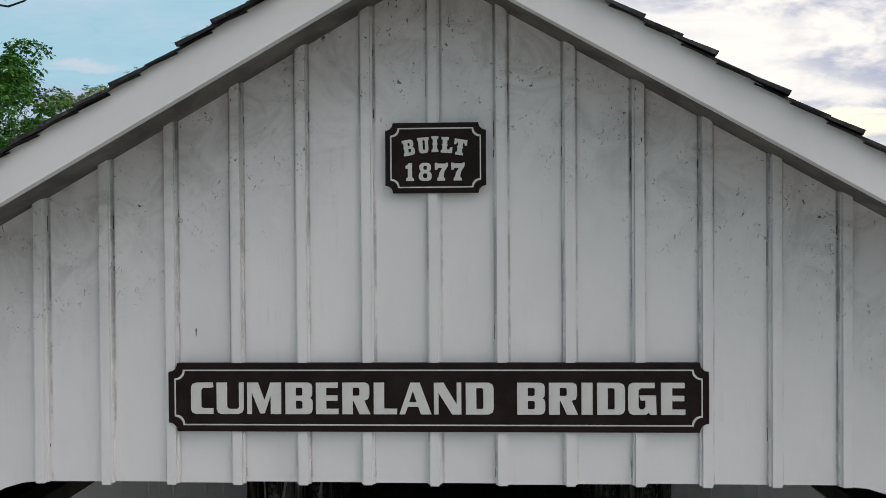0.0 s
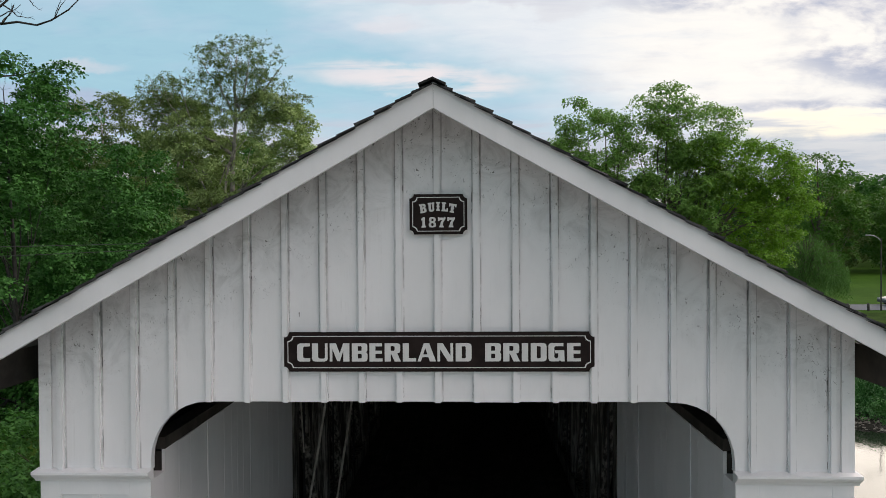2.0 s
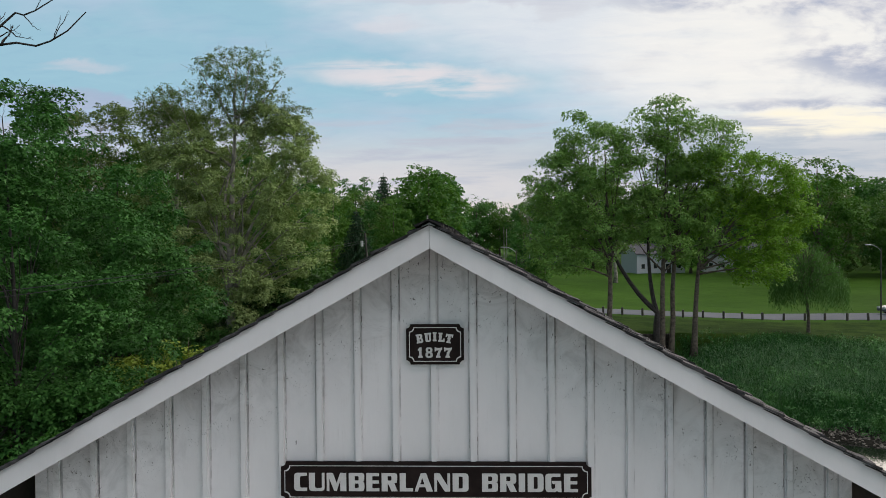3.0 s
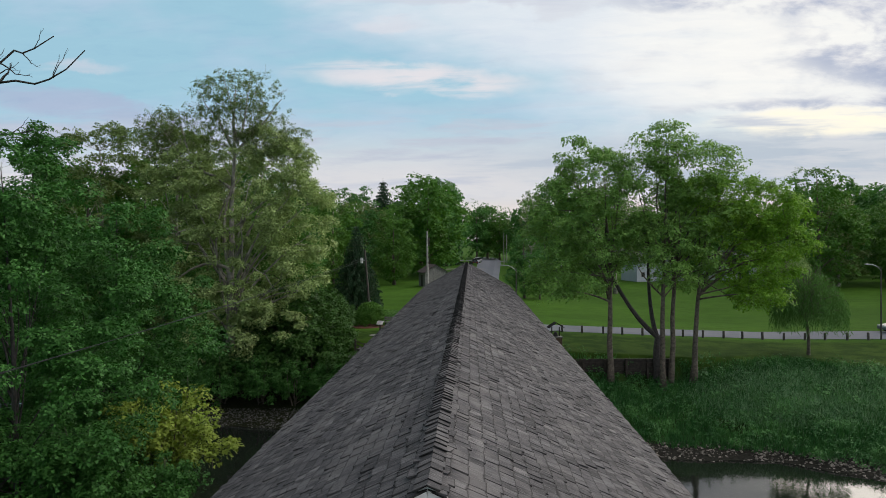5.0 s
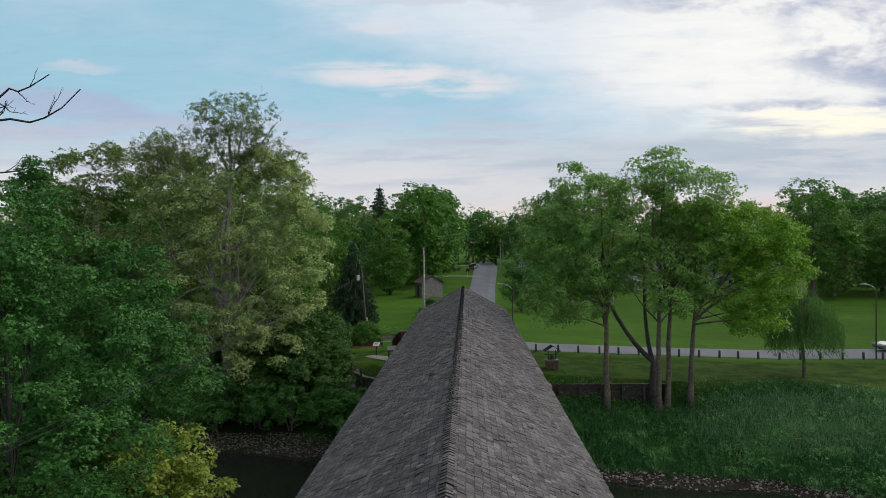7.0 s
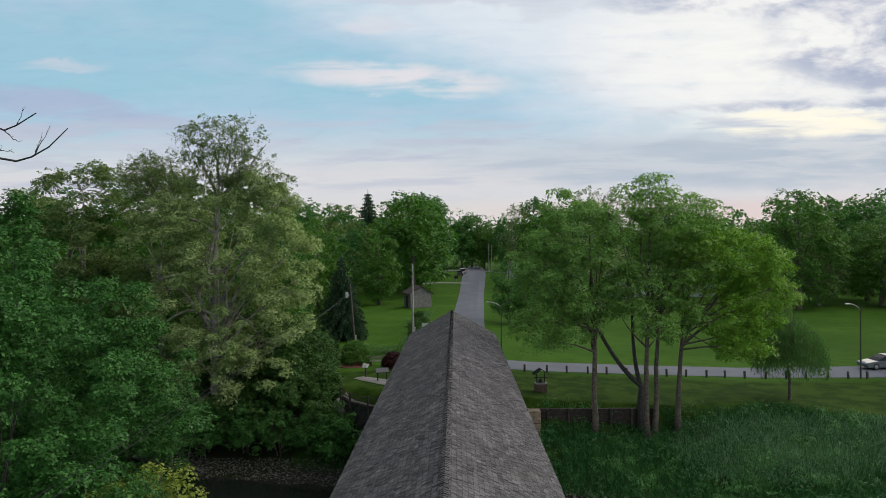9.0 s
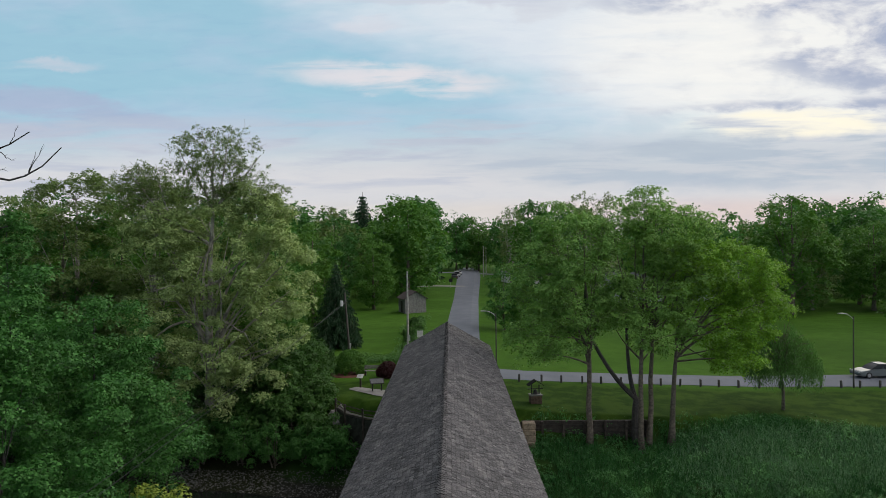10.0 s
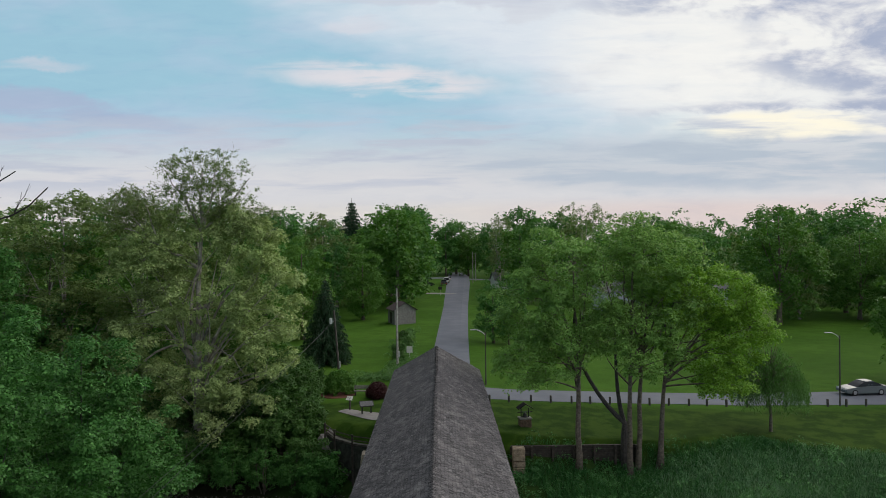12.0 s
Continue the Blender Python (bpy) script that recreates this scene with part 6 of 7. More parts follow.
# stone abutment beside the far portal: rough blocks
abut = thing("stone_abutment", "tan limestone abutment of rough blocks under the bridge end", "abutment", (0, 0, 0))
rs = random.Random(4)
z = -6.6
while z < -0.75:
    h = rs.uniform(0.42, 0.6)
    h = min(h, -0.7 - z)
    for face in (-1, 1):
        x = face * 3.0
        y = 46.6
        while y < 50.9:
            L = min(rs.uniform(0.7, 1.3), 51.2 - y)
            x0, x1 = sorted((face * 2.6, face * (4.6 + rs.uniform(-0.06, 0.06))))
            part("block", boxed(x0, x1, y + 0.012, y + L - 0.012, z + 0.01, z + h - 0.01, bevel=0.03), STONE, abut)
            y += L
    x = -2.58
    while x < 2.5:
        L = min(rs.uniform(0.7, 1.3), 2.58 - x)
        part("block", boxed(x + 0.012, x + L - 0.012, 46.6 + rs.uniform(-0.04, 0.04), 48, z + 0.01, z + h - 0.01, bevel=0.03), STONE, abut)
        x += L
    z += h
bm = boxed(-0.55, 0.55, -0.75, 0.75, -0.6, 0.75, bevel=0.10)
for v in bm.verts:
    v.co += Vector((rs.uniform(-0.08, 0.08), rs.uniform(-0.08, 0.08), rs.uniform(-0.08, 0.08)))
th = thing("boulder", "large tan limestone boulder beside the bridge end", "boulder", (-5.2, 48.6, -1.6))
part("rock", bm, STONE, th)
pier = thing("stone_pier", "tan limestone pier of rough blocks at the retaining wall", "pier", (6.2, 49.55, -3.3))
for k in range(5):
    w = 0.46 + rs.uniform(-0.03, 0.03)
    part("block", boxed(-w, w, -0.42 + rs.uniform(-0.03, 0.03), 0.45, 0.49 * k + 0.008, 0.49 * k + 0.482, bevel=0.05), STONE_WORN, pier)

# near abutment
nab = thing("stone_abutment", "tan limestone abutment under the near bridge end", "abutment", (0, 0, 0))
part("masonry", boxed(-3.3, 3.3, 1.0, 4.0, -8.0, -0.92, bevel=0.05), STONE, nab)

# bell in a small roofed stand on a brick plinth
bell = thing("bell_stand", "small roofed black bell stand on a brick plinth", "bell stand", (7.3, 54.6, ground_at(7.3, 54.6)), 8)
part("plinth", boxed(-0.62, 0.62, -0.5, 0.5, -0.2, 0.85, bevel=0.03), plain("old_brick", (0.12, 0.08, 0.06), 0.9, 0.4, 5.0), bell, "reddish brick plinth")
part("slab", boxed(-0.70, 0.70, -0.58, 0.58, 0.852, 0.98, bevel=0.02), CONCRETE, bell)
for sx in (-0.42, 0.42):
    part("post", boxed(sx - 0.05, sx + 0.05, -0.05, 0.05, 0.982, 2.0, bevel=0.01), BLACKMETAL, bell)
part("yoke", boxed(-0.85, 0.85, -0.04, 0.04, 1.52, 1.60), BLACKMETAL, bell)
bm = tubed([(0, 0, 1.48), (0, 0, 1.42), (0, 0, 1.25), (0, 0, 1.10), (0, 0, 1.04)], [0.06, 0.18, 0.23, 0.30, 0.36], 14)
part("bell", bm, BLACKMETAL, bell, "black iron bell")
for s in (-1, 1):
    bm = bmesh.new()
    prism(bm, [(0.0, 2.55), (s * 0.85, 2.0), (s * 0.85, 1.94), (0.0, 2.49)], -0.55, 0.55)
    part("roof_panel", bm, plain("tarred_roof", (0.012, 0.012, 0.013), 0.9, 0.3, 5.0, 0.0, 0.1), bell)

bell.scale = (0.76, 0.76, 0.76)

# information boards, bench, path and rail fence beside the bridge end
ib = thing("information_board", "white slanted information board on a dark post", "sign", (-8.0, 60.2, ground_at(-8.0, 60.2)), -20)
part("post", boxed(-0.07, 0.07, -0.05, 0.05, -0.3, 1.0), DARKWOOD, ib)
bm = boxed(-0.30, 0.30, -0.22, 0.22, -0.02, 0.02, bevel=0.005)
bmesh.ops.transform(bm, matrix=pose(0, -0.05, 1.12, 42, 0, 0), verts=bm.verts)
pan = part("panel", bm, plain("panel_white", (0.62, 0.62, 0.60), 0.4, 0.1), ib, "white printed panel")
for k in range(4):
    bm = boxed(-0.25, 0.22 - 0.05 * k, -0.012, 0.012, 0, 0.003)
    bmesh.ops.transform(bm, matrix=pose(0, -0.05, 1.12, 42, 0, 0) @ pose(0, 0.13 - 0.085 * k, 0.022), verts=bm.verts)
    part("text_bar", bm, BLACKMETAL, ib)
ib2 = thing("reading_desk", "dark slanted reading desk on two posts", "sign", (-6.3, 58.3, ground_at(-6.3, 58.3)), 15)
for sx in (-0.4, 0.4):
    part("leg", boxed(sx - 0.05, sx + 0.05, -0.05, 0.05, -0.3, 0.85), BLACKMETAL, ib2)
bm = boxed(-0.62, 0.62, -0.36, 0.36, -0.03, 0.03, bevel=0.01)
bmesh.ops.transform(bm, matrix=pose(0, 0, 0.95, 30, 0, 0), verts=bm.verts)
part("desk", bm, BLACKMETAL, ib2)
bm = boxed(-0.56, 0.56, -0.30, 0.30, 0, 0.004)
bmesh.ops.transform(bm, matrix=pose(0, 0, 0.95, 30, 0, 0) @ pose(0, 0, 0.032), verts=bm.verts)
part("panel", bm, plain("panel_grey", (0.10, 0.105, 0.105), 0.35, 0.3, 12), ib2, "grey printed panel")
tagged(strip("path", [(-3.4, 57.0), (-5.2, 57.2), (-7.2, 58.8), (-8.6, 60.2)], [2.6, 2.4, 1.5, 1.2], 0.05, CONCRETE, 0.5), "pale concrete footpath", "path", kind="structure")

MULCH = plain("red_mulch", (0.10, 0.042, 0.028), 0.95, 0.35, 6.0)
bed = thing("mulch_bed", "red-brown mulch bed round the clipped bush", "flower bed", (-9.9, 67.3, ground_at(-9.9, 67.3)))
bm = bmesh.new()
ring = [bm.verts.new((2.0 * math.cos(a) * (1 + 0.08 * math.sin(3 * a)), 1.8 * math.sin(a), 0.03)) for a in (math.tau * k / 28 for k in range(28))]
low = [bm.verts.new((v.co.x * 1.08, v.co.y * 1.08, -0.25)) for v in ring]
top = bm.verts.new((0, 0, 0.14))
for k in range(28):
    bm.faces.new((ring[k], ring[(k + 1) % 28], top))
    bm.faces.new((low[k], low[(k + 1) % 28], ring[(k + 1) % 28], ring[k]))
part("mulch", bm, MULCH, bed)

bench = thing("park_bench", "dark wooden park bench facing the river", "bench", (-7.4, 66.6, ground_at(-7.4, 66.6)), 4)
for sx in (-0.85, 0.85):
    part("leg", boxed(sx - 0.05, sx + 0.05, -0.25, 0.25, -0.2, 0.42), BLACKMETAL, bench)
for k in range(3):
    part("slat", boxed(-1.0, 1.0, -0.26 + 0.18 * k, -0.11 + 0.18 * k, 0.422, 0.46, bevel=0.008), GREYWOOD, bench)
for k in range(2):
    part("back_slat", boxed(-1.0, 1.0, 0.27, 0.31, 0.60 + 0.18 * k, 0.74 + 0.18 * k, bevel=0.008), GREYWOOD, bench)
for sx in (-0.85, 0.85):
    part("back_post", boxed(sx - 0.04, sx + 0.04, 0.312, 0.36, 0.3, 1.0), BLACKMETAL, bench)

sgn = thing("road_sign", "small white road sign on a post by the bridge", "sign", (-3.7, 88.0, ground_at(-3.7, 88.0)), 0)
part("post", tubed([(0, 0, -0.3), (0, 0, 1.6)], 0.035, 6), STEEL, sgn)
part("plate", boxed(-0.38, 0.38, -0.055, -0.04, 0.75, 1.62, bevel=0.006), plain("sign_plate", (0.5, 0.5, 0.49), 0.4, 0.1), sgn, "pale sign plate")
sgn = thing("road_sign", "dark road sign on a post at the driveway", "sign", (0.4, 194.0, ground_at(0.4, 194.0)), 0)
part("post", tubed([(0, 0, -0.3), (0, 0, 2.4)], 0.05, 6), STEEL, sgn)
part("plate", boxed(-0.5, 0.5, -0.07, -0.05, 1.7, 2.5, bevel=0.006), BLACKMETAL, sgn)

# rail fence on top of the wing wall by the bridge end
fence = thing("rail_fence", "low dark timber rail fence along the river path", "fence", (0, 0, 0))
fp = [(-9.3, 54.0), (-8.2, 51.8), (-6.6, 50.2), (-4.8, 49.3)]
for (xa, ya), (xb, yb) in zip(fp, fp[1:]):
    za, zb = ground_at(xa, ya + 1.0), ground_at(xb, yb + 1.0)
    za, zb = max(za, -1.0), max(zb, -1.0)
    for zz in (0.32, 0.68, 1.0):
        part("rail", tubed([(xa, ya, za + zz), (xb, yb, zb + zz)], 0.05, 4), DARKWOOD, fence)
for x, y in fp:
    z = max(ground_at(x, y + 1.0), -1.0)
    part("post", boxed(x - 0.07, x + 0.07, y - 0.07, y + 0.07, min(ground_at(x, y), z) - 0.4, z + 1.12, bevel=0.01), DARKWOOD, fence)
STONE_DARK = plain("mossy_stone", (0.045, 0.047, 0.038), 0.9, 0.4, 3.0)
wing = thing("wing_wall", "dark mossy stone wing wall below the rail fence", "retaining wall", (0, 0, 0))
for (xa, ya), (xb, yb) in zip(fp, fp[1:]):
    a = math.degrees(math.atan2(yb - ya, xb - xa))
    L = math.hypot(xb - xa, yb - ya)
    bm = boxed(0.0, L, 0.1, 0.5, -5.5, -0.62, bevel=0.02)
    bmesh.ops.transform(bm, matrix=pose(xa, ya, 0, 0, 0, a), verts=bm.verts)
    part("panel", bm, STONE_DARK, wing)
tagged(strip("walkway", [(-9.6, 55.2), (-8.4, 53.2), (-6.6, 51.5), (-4.2, 50.8), (-3.3, 54.0)], [1.2, 1.5, 1.8, 2.2, 2.0], 0.35, GREYWOOD, 0.5), "grey timber walkway behind the rail fence", "path", kind="structure")

# weathered shed
SHEDWOOD = plain("silvered_boards", (0.22, 0.215, 0.205), 0.85, 0.3, 4.0)
shed = thing("shed", "small weathered grey wooden shed on the lawn", "shed", (-6.9, 130.0, ground_at(-6.9, 130.0)), -72)
part("wall", boxed(-2.4, 2.4, -2.0, 2.0, -0.2, 2.7), DARKWOOD, shed)
x = -2.42
while x < 2.4:
    part("board", boxed(x + 0.01, x + 0.29, -2.04, -2.001, -0.1, 2.7), SHEDWOOD, shed)
    x += 0.3
for k in range(13):
    y = -2.0 + 0.31 * k
    zt = 2.7 + max(0, 1.25 * (1 - abs(y + 0.15) / 2.1))
    part("board", boxed(2.401, 2.44, y + 0.01, y + 0.30, -0.1, zt), SHEDWOOD, shed)
for s in (-1, 1):
    bm = bmesh.new()
    vs = [(-2.75, 0, 4.05), (2.75, 0, 4.05), (2.75, s * 2.4, 2.60), (-2.75, s * 2.4, 2.60)]
    a = [bm.verts.new(v) for v in vs]
    b = [bm.verts.new((v[0], v[1], v[2] - 0.08)) for v in vs]
    bm.faces.new(a), bm.faces.new(b[::-1])
    for i in range(4):
        bm.faces.new((a[i], b[i], b[(i + 1) % 4], a[(i + 1) % 4]))
    part("roof", bm, plain("shed_roof", (0.065, 0.052, 0.050), 0.85, 0.3, 3.0), shed, "rusty brown roof")
part("door", boxed(-0.7, 0.7, -2.07, -2.041, 0.0, 2.1, bevel=0.01), DARKWOOD, shed)

# houses behind the trees
SIDING = plain("pale_blue_siding", (0.48, 0.52, 0.57), 0.6, 0.08, 3.0)
ROOFING = plain("grey_roofing", (0.13, 0.13, 0.14), 0.85, 0.25, 3.0)
PANE = plain("window_glass", (0.03, 0.035, 0.04), 0.1, 0.2, 3.0, 0.0, 0.6)


def house(x, y, w, d, h, turn, label, wallmat, rise=2.4):
    th = thing("house", label, "house", (x, y, ground_at(x, y)), turn)
    bm = boxed(-w / 2, w / 2, -d / 2, d / 2, -0.3, h)
    part("wall", bm, wallmat, th)
    for s in (-1, 1):
        bm = bmesh.new()
        vs = [(-w / 2 - 0.4, 0, h + rise), (w / 2 + 0.4, 0, h + rise), (w / 2 + 0.4, s * (d / 2 + 0.4), h - 0.15), (-w / 2 - 0.4, s * (d / 2 + 0.4), h - 0.15)]
        a = [bm.verts.new(v) for v in vs]
        b = [bm.verts.new((v[0], v[1], v[2] - 0.15)) for v in vs]
        bm.faces.new(a), bm.faces.new(b[::-1])
        for i in range(4):
            bm.faces.new((a[i], b[i], b[(i + 1) % 4], a[(i + 1) % 4]))
        part("roof", bm, ROOFING, th)
        bm = bmesh.new()
        o = [(-d / 2, h), (d / 2, h), (0, h + rise - 0.1)]
        a = [bm.verts.new((s * w / 2, yy, zz)) for yy, zz in o]
        b = [bm.verts.new((s * (w / 2 - 0.1), yy, zz)) for yy, zz in o]
        bm.faces.new(a), bm.faces.new(b[::-1])
        for i in range(3):
            bm.faces.new((a[i], b[i], b[(i + 1) % 3], a[(i + 1) % 3]))
        part("gable", bm, wallmat, th)
    n = max(2, int(w / 2.6))
    for i in range(n):
        cx = -w / 2 + (i + 0.5) * w / n
        win = part("window", boxed(cx - 0.5, cx + 0.5, -d / 2 - 0.05, -d / 2 - 0.001, 1.0, 2.2), plain("window_frame_white", (0.7, 0.7, 0.7), 0.5, 0.05), th)
        part("pane", boxed(cx - 0.42, cx + 0.42, -d / 2 - 0.06, -d / 2 - 0.051, 1.08, 2.12), PANE, win)
    part("door", boxed(w * 0.12, w * 0.12 + 0.95, -d / 2 - 0.05, -d / 2 - 0.001, 0.0, 2.05), DARKWOOD, th)
    return th


house(43, 166, 12, 8, 4.6, 14, "pale blue clapboard house behind the maples", SIDING, 2.2)
house(62, 168, 13, 8, 4.4, -10, "pale blue-grey bungalow behind the maples", SIDING, 2.6)
house(24, 236, 12, 8, 3.4, 8, "white house at the end of the street", plain("white_siding", (0.6, 0.6, 0.6), 0.6, 0.08, 3.0), 2.4)
house(27.5, 296, 7, 6, 3.0, 0, "small red house at the cross street", plain("red_siding", (0.34, 0.05, 0.04), 0.6, 0.1, 3.0), 1.8)


# vehicles
CAR_GLASS = plain("car_window_glass", (0.012, 0.014, 0.016), 0.25, 0.2, 3.0, 0.0, 0.25)
TYRE = plain("tyre_rubber", (0.02, 0.02, 0.02), 0.8, 0.2, 8)
RIM = plain("wheel_rim", (0.45, 0.45, 0.46), 0.35, 0.1, 8, 0.8)


def vehicle(name, label, x, y, turn, colour, profile, roof_from, cabin, length, width, wheels, wr=0.32):
    """A car: body along x with its side outline, cabin glass, four wheels, lamps."""
    paint = Mat(name + "_paint", 0.32, 0.5, 0.0).color(colour)
    th = thing(name, label, "car", (x, y, ground_at(x, y) + 0.09), turn)
    bm = prism(bmesh.new(), profile, -width / 2, width / 2)
    bmesh.ops.bevel(bm, geom=[e for e in bm.edges if abs(e.verts[0].co.y - e.verts[1].co.y) < 1e-4], offset=0.07, segments=3, affect="EDGES")
    part("body", bm, paint.m, th)
    bm = prism(bmesh.new(), cabin, -width / 2 + 0.09, width / 2 - 0.09)
    for v in bm.verts:
        if v.co.z > roof_from:
            v.co.y *= 0.84
    bmesh.ops.bevel(bm, geom=list(bm.edges), offset=0.05, segments=2, affect="EDGES")
    part("windows", bm, CAR_GLASS, th, "dark tinted windows")
    top = [(px, pz) for px, pz in cabin if pz > roof_from]
    x0, x1, zt = min(p[0] for p in top), max(p[0] for p in top), max(p[1] for p in top)
    part("roof", boxed(x0, x1 + 0.03, -width / 2 + 0.22, width / 2 - 0.22, zt - 0.03, zt + 0.02, bevel=0.015), paint.m, th)
    zb = min(p[1] for p in cabin)
    for px in wheels:
        for s in (-1, 1):
            w = part("wheel", tubed([(px, s * (width / 2 - 0.20), wr), (px, s * (width / 2 + 0.012), wr)], wr, 20), TYRE, th)
            part("rim", tubed([(px, s * (width / 2 + 0.004), wr), (px, s * (width / 2 + 0.022), wr)], wr * 0.62, 14), RIM, w)
    xs = [p[0] for p in profile]
    for sx, nm, col in ((min(xs), "headlight", (0.7, 0.7, 0.68)), (max(xs), "tail_light", (0.35, 0.02, 0.02))):
        m = plain(nm + "_lens", col, 0.2, 0.1)
        for s in (-1, 1):
            part(nm, boxed(sx - 0.012, sx + 0.05, s * width * 0.33 - 0.2, s * width * 0.33 + 0.2, 0.60, 0.76, bevel=0.01), m, th)
    for s in (-1, 1):
        for xc in (x0 + 0.35, (x0 + x1) / 2 + 0.2):
            part("pillar", boxed(xc - 0.03, xc + 0.03, s * (width / 2 - 0.10) - 0.03, s * (width / 2 - 0.10) + 0.03, zb + 0.05, zt - 0.25), paint.m, th)
    return th


sedan = [(-2.36, 0.30), (-2.45, 0.48), (-2.40, 0.62), (-2.15, 0.73), (-1.65, 0.82), (-1.05, 0.89), (0.2, 0.94), (1.5, 0.97), (2.1, 0.96), (2.36, 0.88), (2.44, 0.62), (2.38, 0.30), (1.9, 0.20), (-1.9, 0.20)]
sedan_cabin = [(-1.25, 0.86), (-0.72, 1.18), (-0.25, 1.40), (0.2, 1.42), (0.7, 1.41), (1.2, 1.24), (1.78, 0.93)]
vehicle("sedan_car", "silver four-door sedan parked on the lane", 44.8, 70.2, 4, (0.12, 0.14, 0.145), sedan, 1.3, sedan_cabin, 4.85, 1.82, (-1.45, 1.4))
truck = [(-2.8, 0.45), (-2.85, 0.80), (-2.7, 1.05), (-1.2, 1.15), (2.75, 1.15), (2.8, 0.5), (-2.4, 0.38)]
truck_cabin = [(-1.25, 1.10), (-0.7, 1.78), (0.75, 1.80), (0.95, 1.10)]
vehicle("pickup_truck", "dark pickup truck parked beside the street", 1.7, 240, -88, (0.03, 0.03, 0.035), truck, 1.4, truck_cabin, 5.6, 1.95, (-1.8, 1.7), 0.40)
vehicle("van", "white van parked at the end of the street", 2.6, 252, -88, (0.62, 0.62, 0.62), truck, 1.4, [(-1.9, 1.10), (-1.3, 1.95), (2.5, 2.0), (2.6, 1.1)], 5.6, 2.0, (-1.8, 1.7), 0.38)
vehicle("sedan_car", "pale sedan parked by the driveway", 3.6, 268, -88, (0.5, 0.5, 0.5), sedan, 1.3, sedan_cabin, 4.85, 1.82, (-1.45, 1.4))

# two service wires along the river side of the bridge
for x0, x1, dz in ((-11.4, -10.0, 0.0), (-11.4, -11.7, -0.25)):
    pts = []
    for k in range(25):
        f = k / 24
        y = 76.5 - 116 * f
        pts.append((x0 + (x1 - x0) * f, y, 6.6 + dz - 1.0 * f - 1.6 * 4 * f * (1 - f) * 0.5))
    th = thing("service_wire", "thin black overhead service wire across the river", "cable", (0, 0, 0), 0, "service wires")
    part("wire", tubed(pts, 0.011, 4), BLACKMETAL, th)

# ---- bank vegetation and stones ----
rg = np.random.default_rng(91)


def in_bank(x, y):
    yf = np.interp(x, FAR_X, FAR_Y)
    yt = np.interp(x, [7, 16, 20, 26, 31, 45, 300], [50.4, 50.4, 51.5, 54, 50.5, 44, -40])
    return (y > yf + 1.0) & (y < yt + 0.4)


def blades(n, xr, yr, h, w, mat, name, label, keep):
    x, y = rg.uniform(*xr, n), rg.uniform(*yr, n)
    m = keep(x, y)
    x, y = x[m], y[m]
    k = len(x)
    z = gh(x, y)
    a = rg.uniform(0, math.tau, k)
    hh = h * rg.uniform(0.5, 1.2, k)
    base = np.stack([x, y, z - 0.05], 1)
    side = np.stack([np.cos(a), np.sin(a), np.zeros(k)], 1) * (w * rg.uniform(0.7, 1.3, k))[:, None]
    bend = np.stack([rg.normal(0, 0.28, k) * hh, rg.normal(0, 0.28, k) * hh, hh], 1)
    v = np.stack([base - side * 1.3, base + side * 1.3, base + bend], 1)
    ob = new(name, leaf_mesh(name, v.reshape(-1, 3), mat))
    tagged(ob, label, "grass", kind="stuff")


patch = lambda x, y: in_bank(x, y) & (np.sin(x * 0.55 + 1.0) * np.sin(y * 0.8 + x * 0.2) > -0.75)
blades(150000, (6, 48), (31, 55), 0.50, 0.026, REED, "bank_grass", "lush dark green grass on the river bank", patch)
wx, wy = rg.uniform(5.5, 48, 3600), rg.uniform(31, 55.5, 3600)
ok = in_bank(wx, wy)
wx, wy = wx[ok], wy[ok]
tall = rg.uniform(0.25, 0.6, len(wx)) * (1 + 0.6 * (np.sin(wx * 0.9) * np.cos(wy * 0.7 + wx * 0.3) > 0.2))
weeds = leaf_cards(np.stack([wx, wy, gh(wx, wy) + tall * 0.45], 1), tall, 60, 0.115, rg, 0.7, 0.0, 0.8, 0.5, 5)
tagged(new("bank_weeds", leaf_mesh("bank_weeds", weeds, REED)), "tall leafy green weeds on the river bank", "weeds", kind="stuff")
bloomy = lambda x, y: in_bank(x, y) & (((x - 26) / 9) ** 2 + ((y - 47.5) / 4.0) ** 2 + rg.normal(0, 0.25, len(x)) < 1)
blades(34000, (16, 36), (40, 54), 0.62, 0.022, BLOOM, "meadow_flowers", "pale flowering meadow grass on the bank", bloomy)


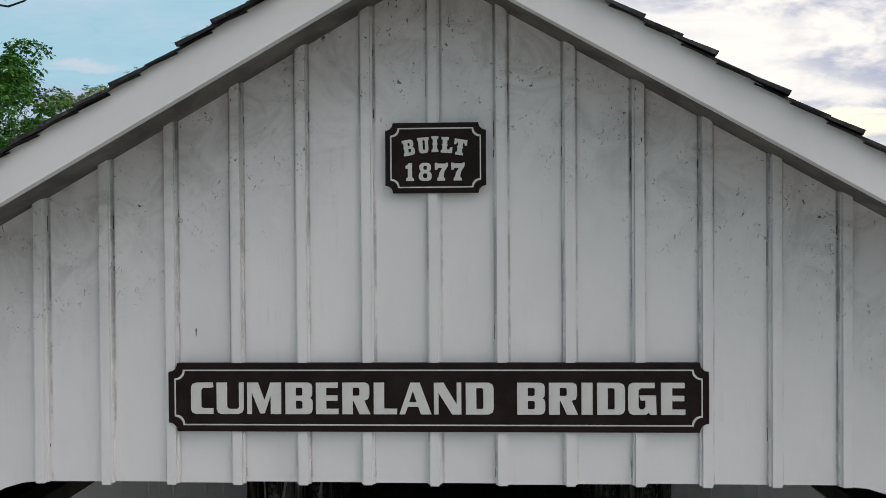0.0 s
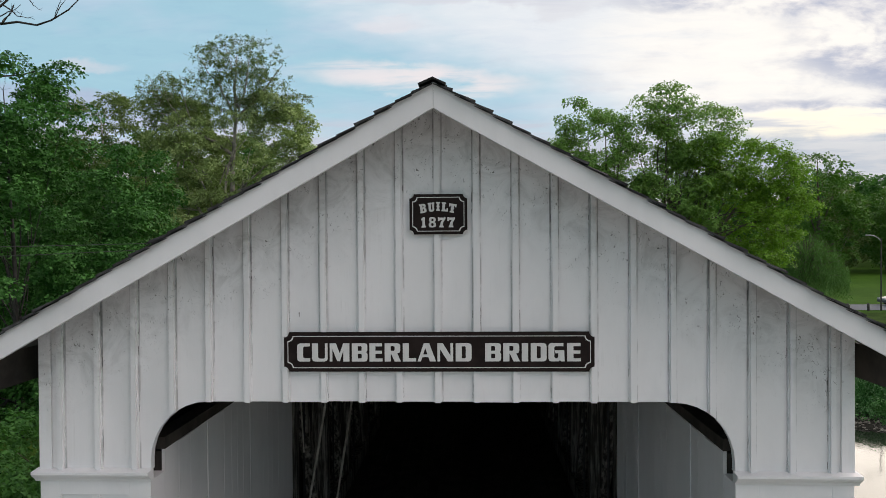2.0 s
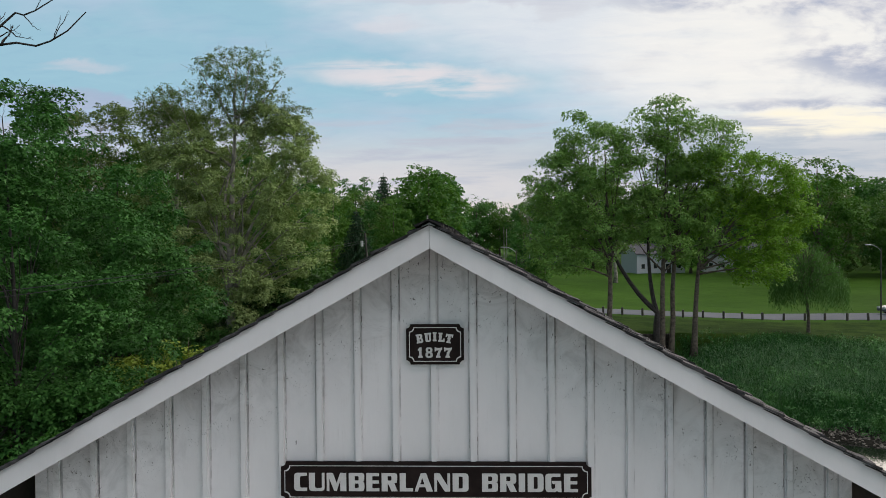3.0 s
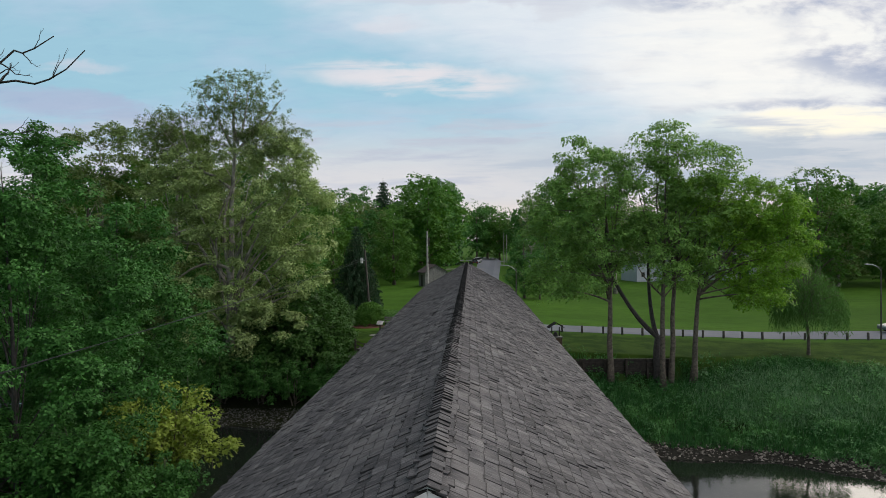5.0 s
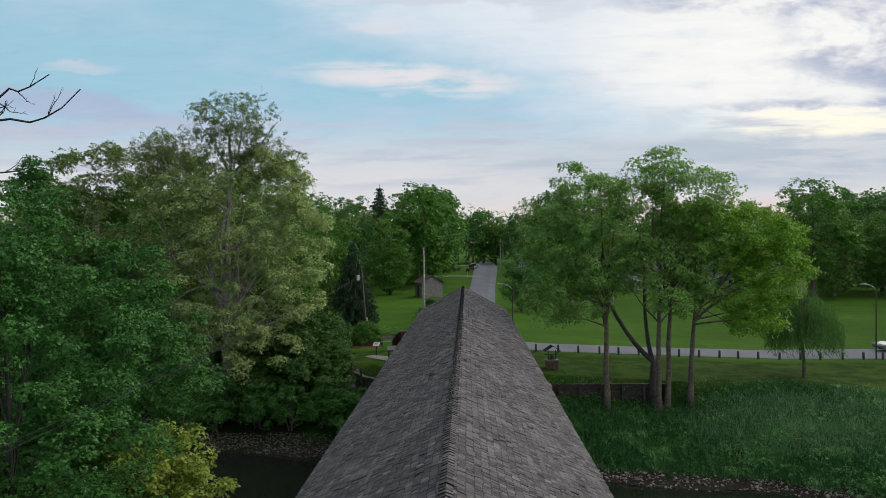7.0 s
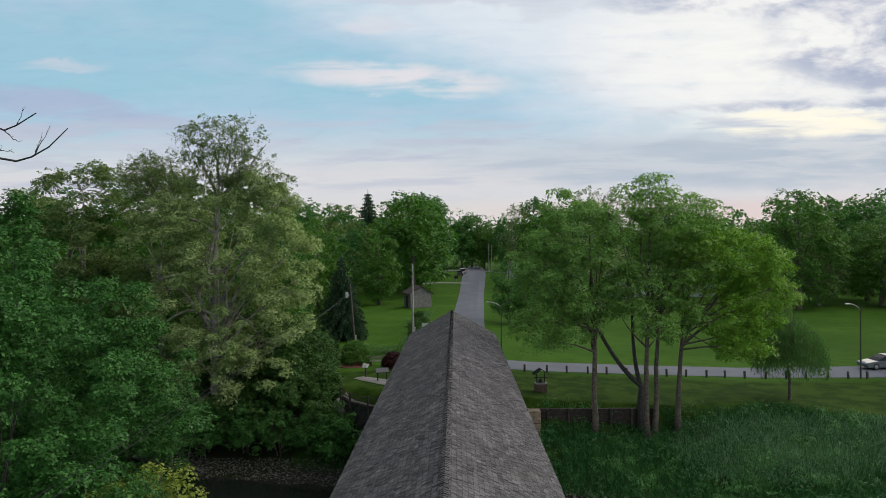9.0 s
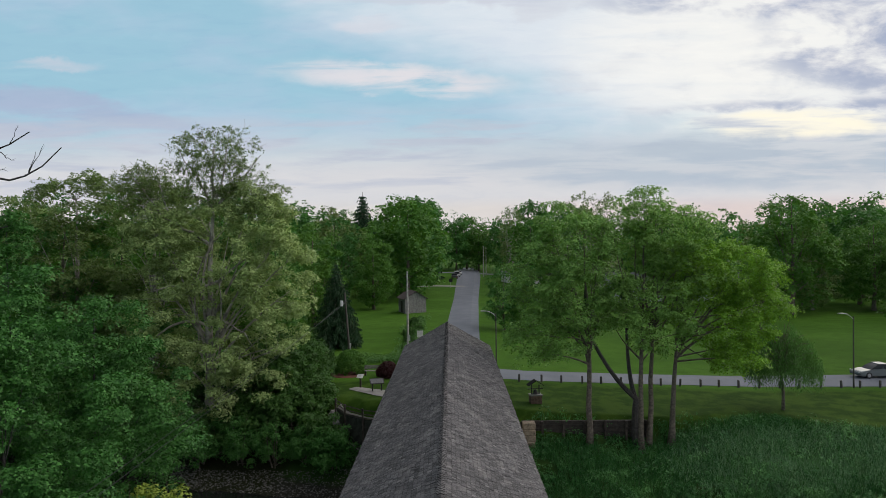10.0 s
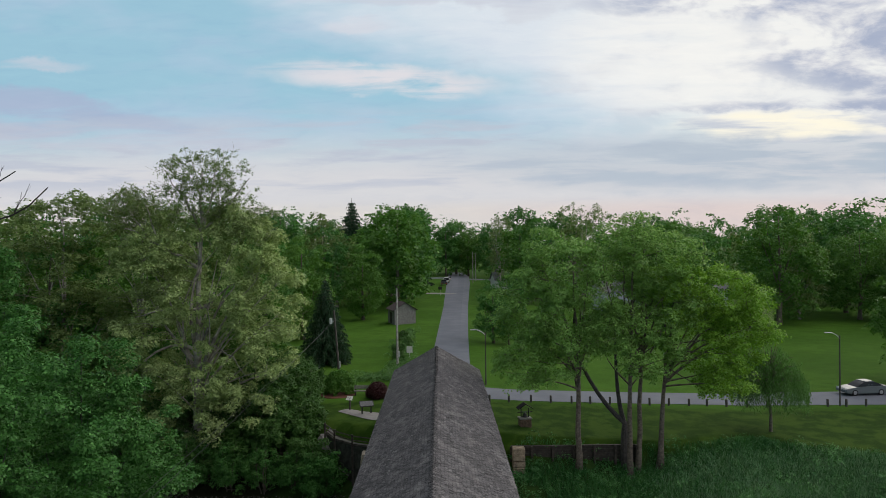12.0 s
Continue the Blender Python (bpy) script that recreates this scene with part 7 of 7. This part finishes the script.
# unmown strip round the pole beside the road
sx, sy = rg.normal(-4.9, 0.8, 190), rg.uniform(74, 118, 190)
sx = np.concatenate([sx, rg.uniform(-10.5, -4.5, 60)])
sy = np.concatenate([sy, rg.normal(74.5, 0.9, 60)])
strip_weeds = leaf_cards(np.stack([sx, sy, gh(sx, sy) + 0.3], 1), rg.uniform(0.3, 0.75, 250), 70, 0.14, rg, 0.9, 0.0, 0.7, 0.5, 5)
tagged(new("roadside_weeds", leaf_mesh("roadside_weeds", strip_weeds, LEAF_WILLOW)), "tall grey-green weeds in an unmown strip", "weeds", kind="stuff")


def stones(n, xr, off, size, name, label, mat):
    V, F = [], []
    base = [(-1, -1, 0), (1, -1, 0), (1, 1, 0), (-1, 1, 0), (-0.6, -0.6, 1), (0.6, -0.6, 1), (0.6, 0.6, 1), (-0.6, 0.6, 1)]
    fc = [(4, 5, 6, 7), (0, 1, 5, 4), (1, 2, 6, 5), (2, 3, 7, 6), (3, 0, 4, 7)]
    for i in range(n):
        x = rg.uniform(*xr)
        y = np.interp(x, FAR_X, FAR_Y) + rg.uniform(*off)
        s = size * rg.uniform(0.4, 1.5) ** 1.4
        a = rg.uniform(0, math.tau)
        z = ground_at(x, y) - 0.1 * s
        b = len(V)
        for bx, by, bz in base:
            bx, by = bx * s * rg.uniform(0.6, 1.1), by * s * rg.uniform(0.6, 1.1)
            V.append((x + bx * math.cos(a) - by * math.sin(a), y + bx * math.sin(a) + by * math.cos(a), z + bz * s * rg.uniform(0.5, 0.9)))
        F += [tuple(b + k for k in f) for f in fc]
    tagged(link_mesh(name, V, F, mat), label, "stones", kind="stuff")


def pebble_mat(name, dark, light):
    m = Mat(name, 0.8, 0.3)
    m.color(m.mix(m.geo("Random Per Island"), dark, light))
    return m.m


PEBBLE = pebble_mat("river_stones", (0.025, 0.026, 0.024), (0.15, 0.15, 0.14))
PEBBLE_TAN = pebble_mat("tan_shore_stones", (0.05, 0.047, 0.04), (0.30, 0.28, 0.24))
stones(5200, (-32, -5), (-0.3, 2.6), 0.045, "gravel_bar", "grey river stones on the gravel bar", PEBBLE)
stones(2600, (6, 40), (-0.3, 1.7), 0.060, "shore_stones", "tan river stones along the grassy bank", PEBBLE_TAN)
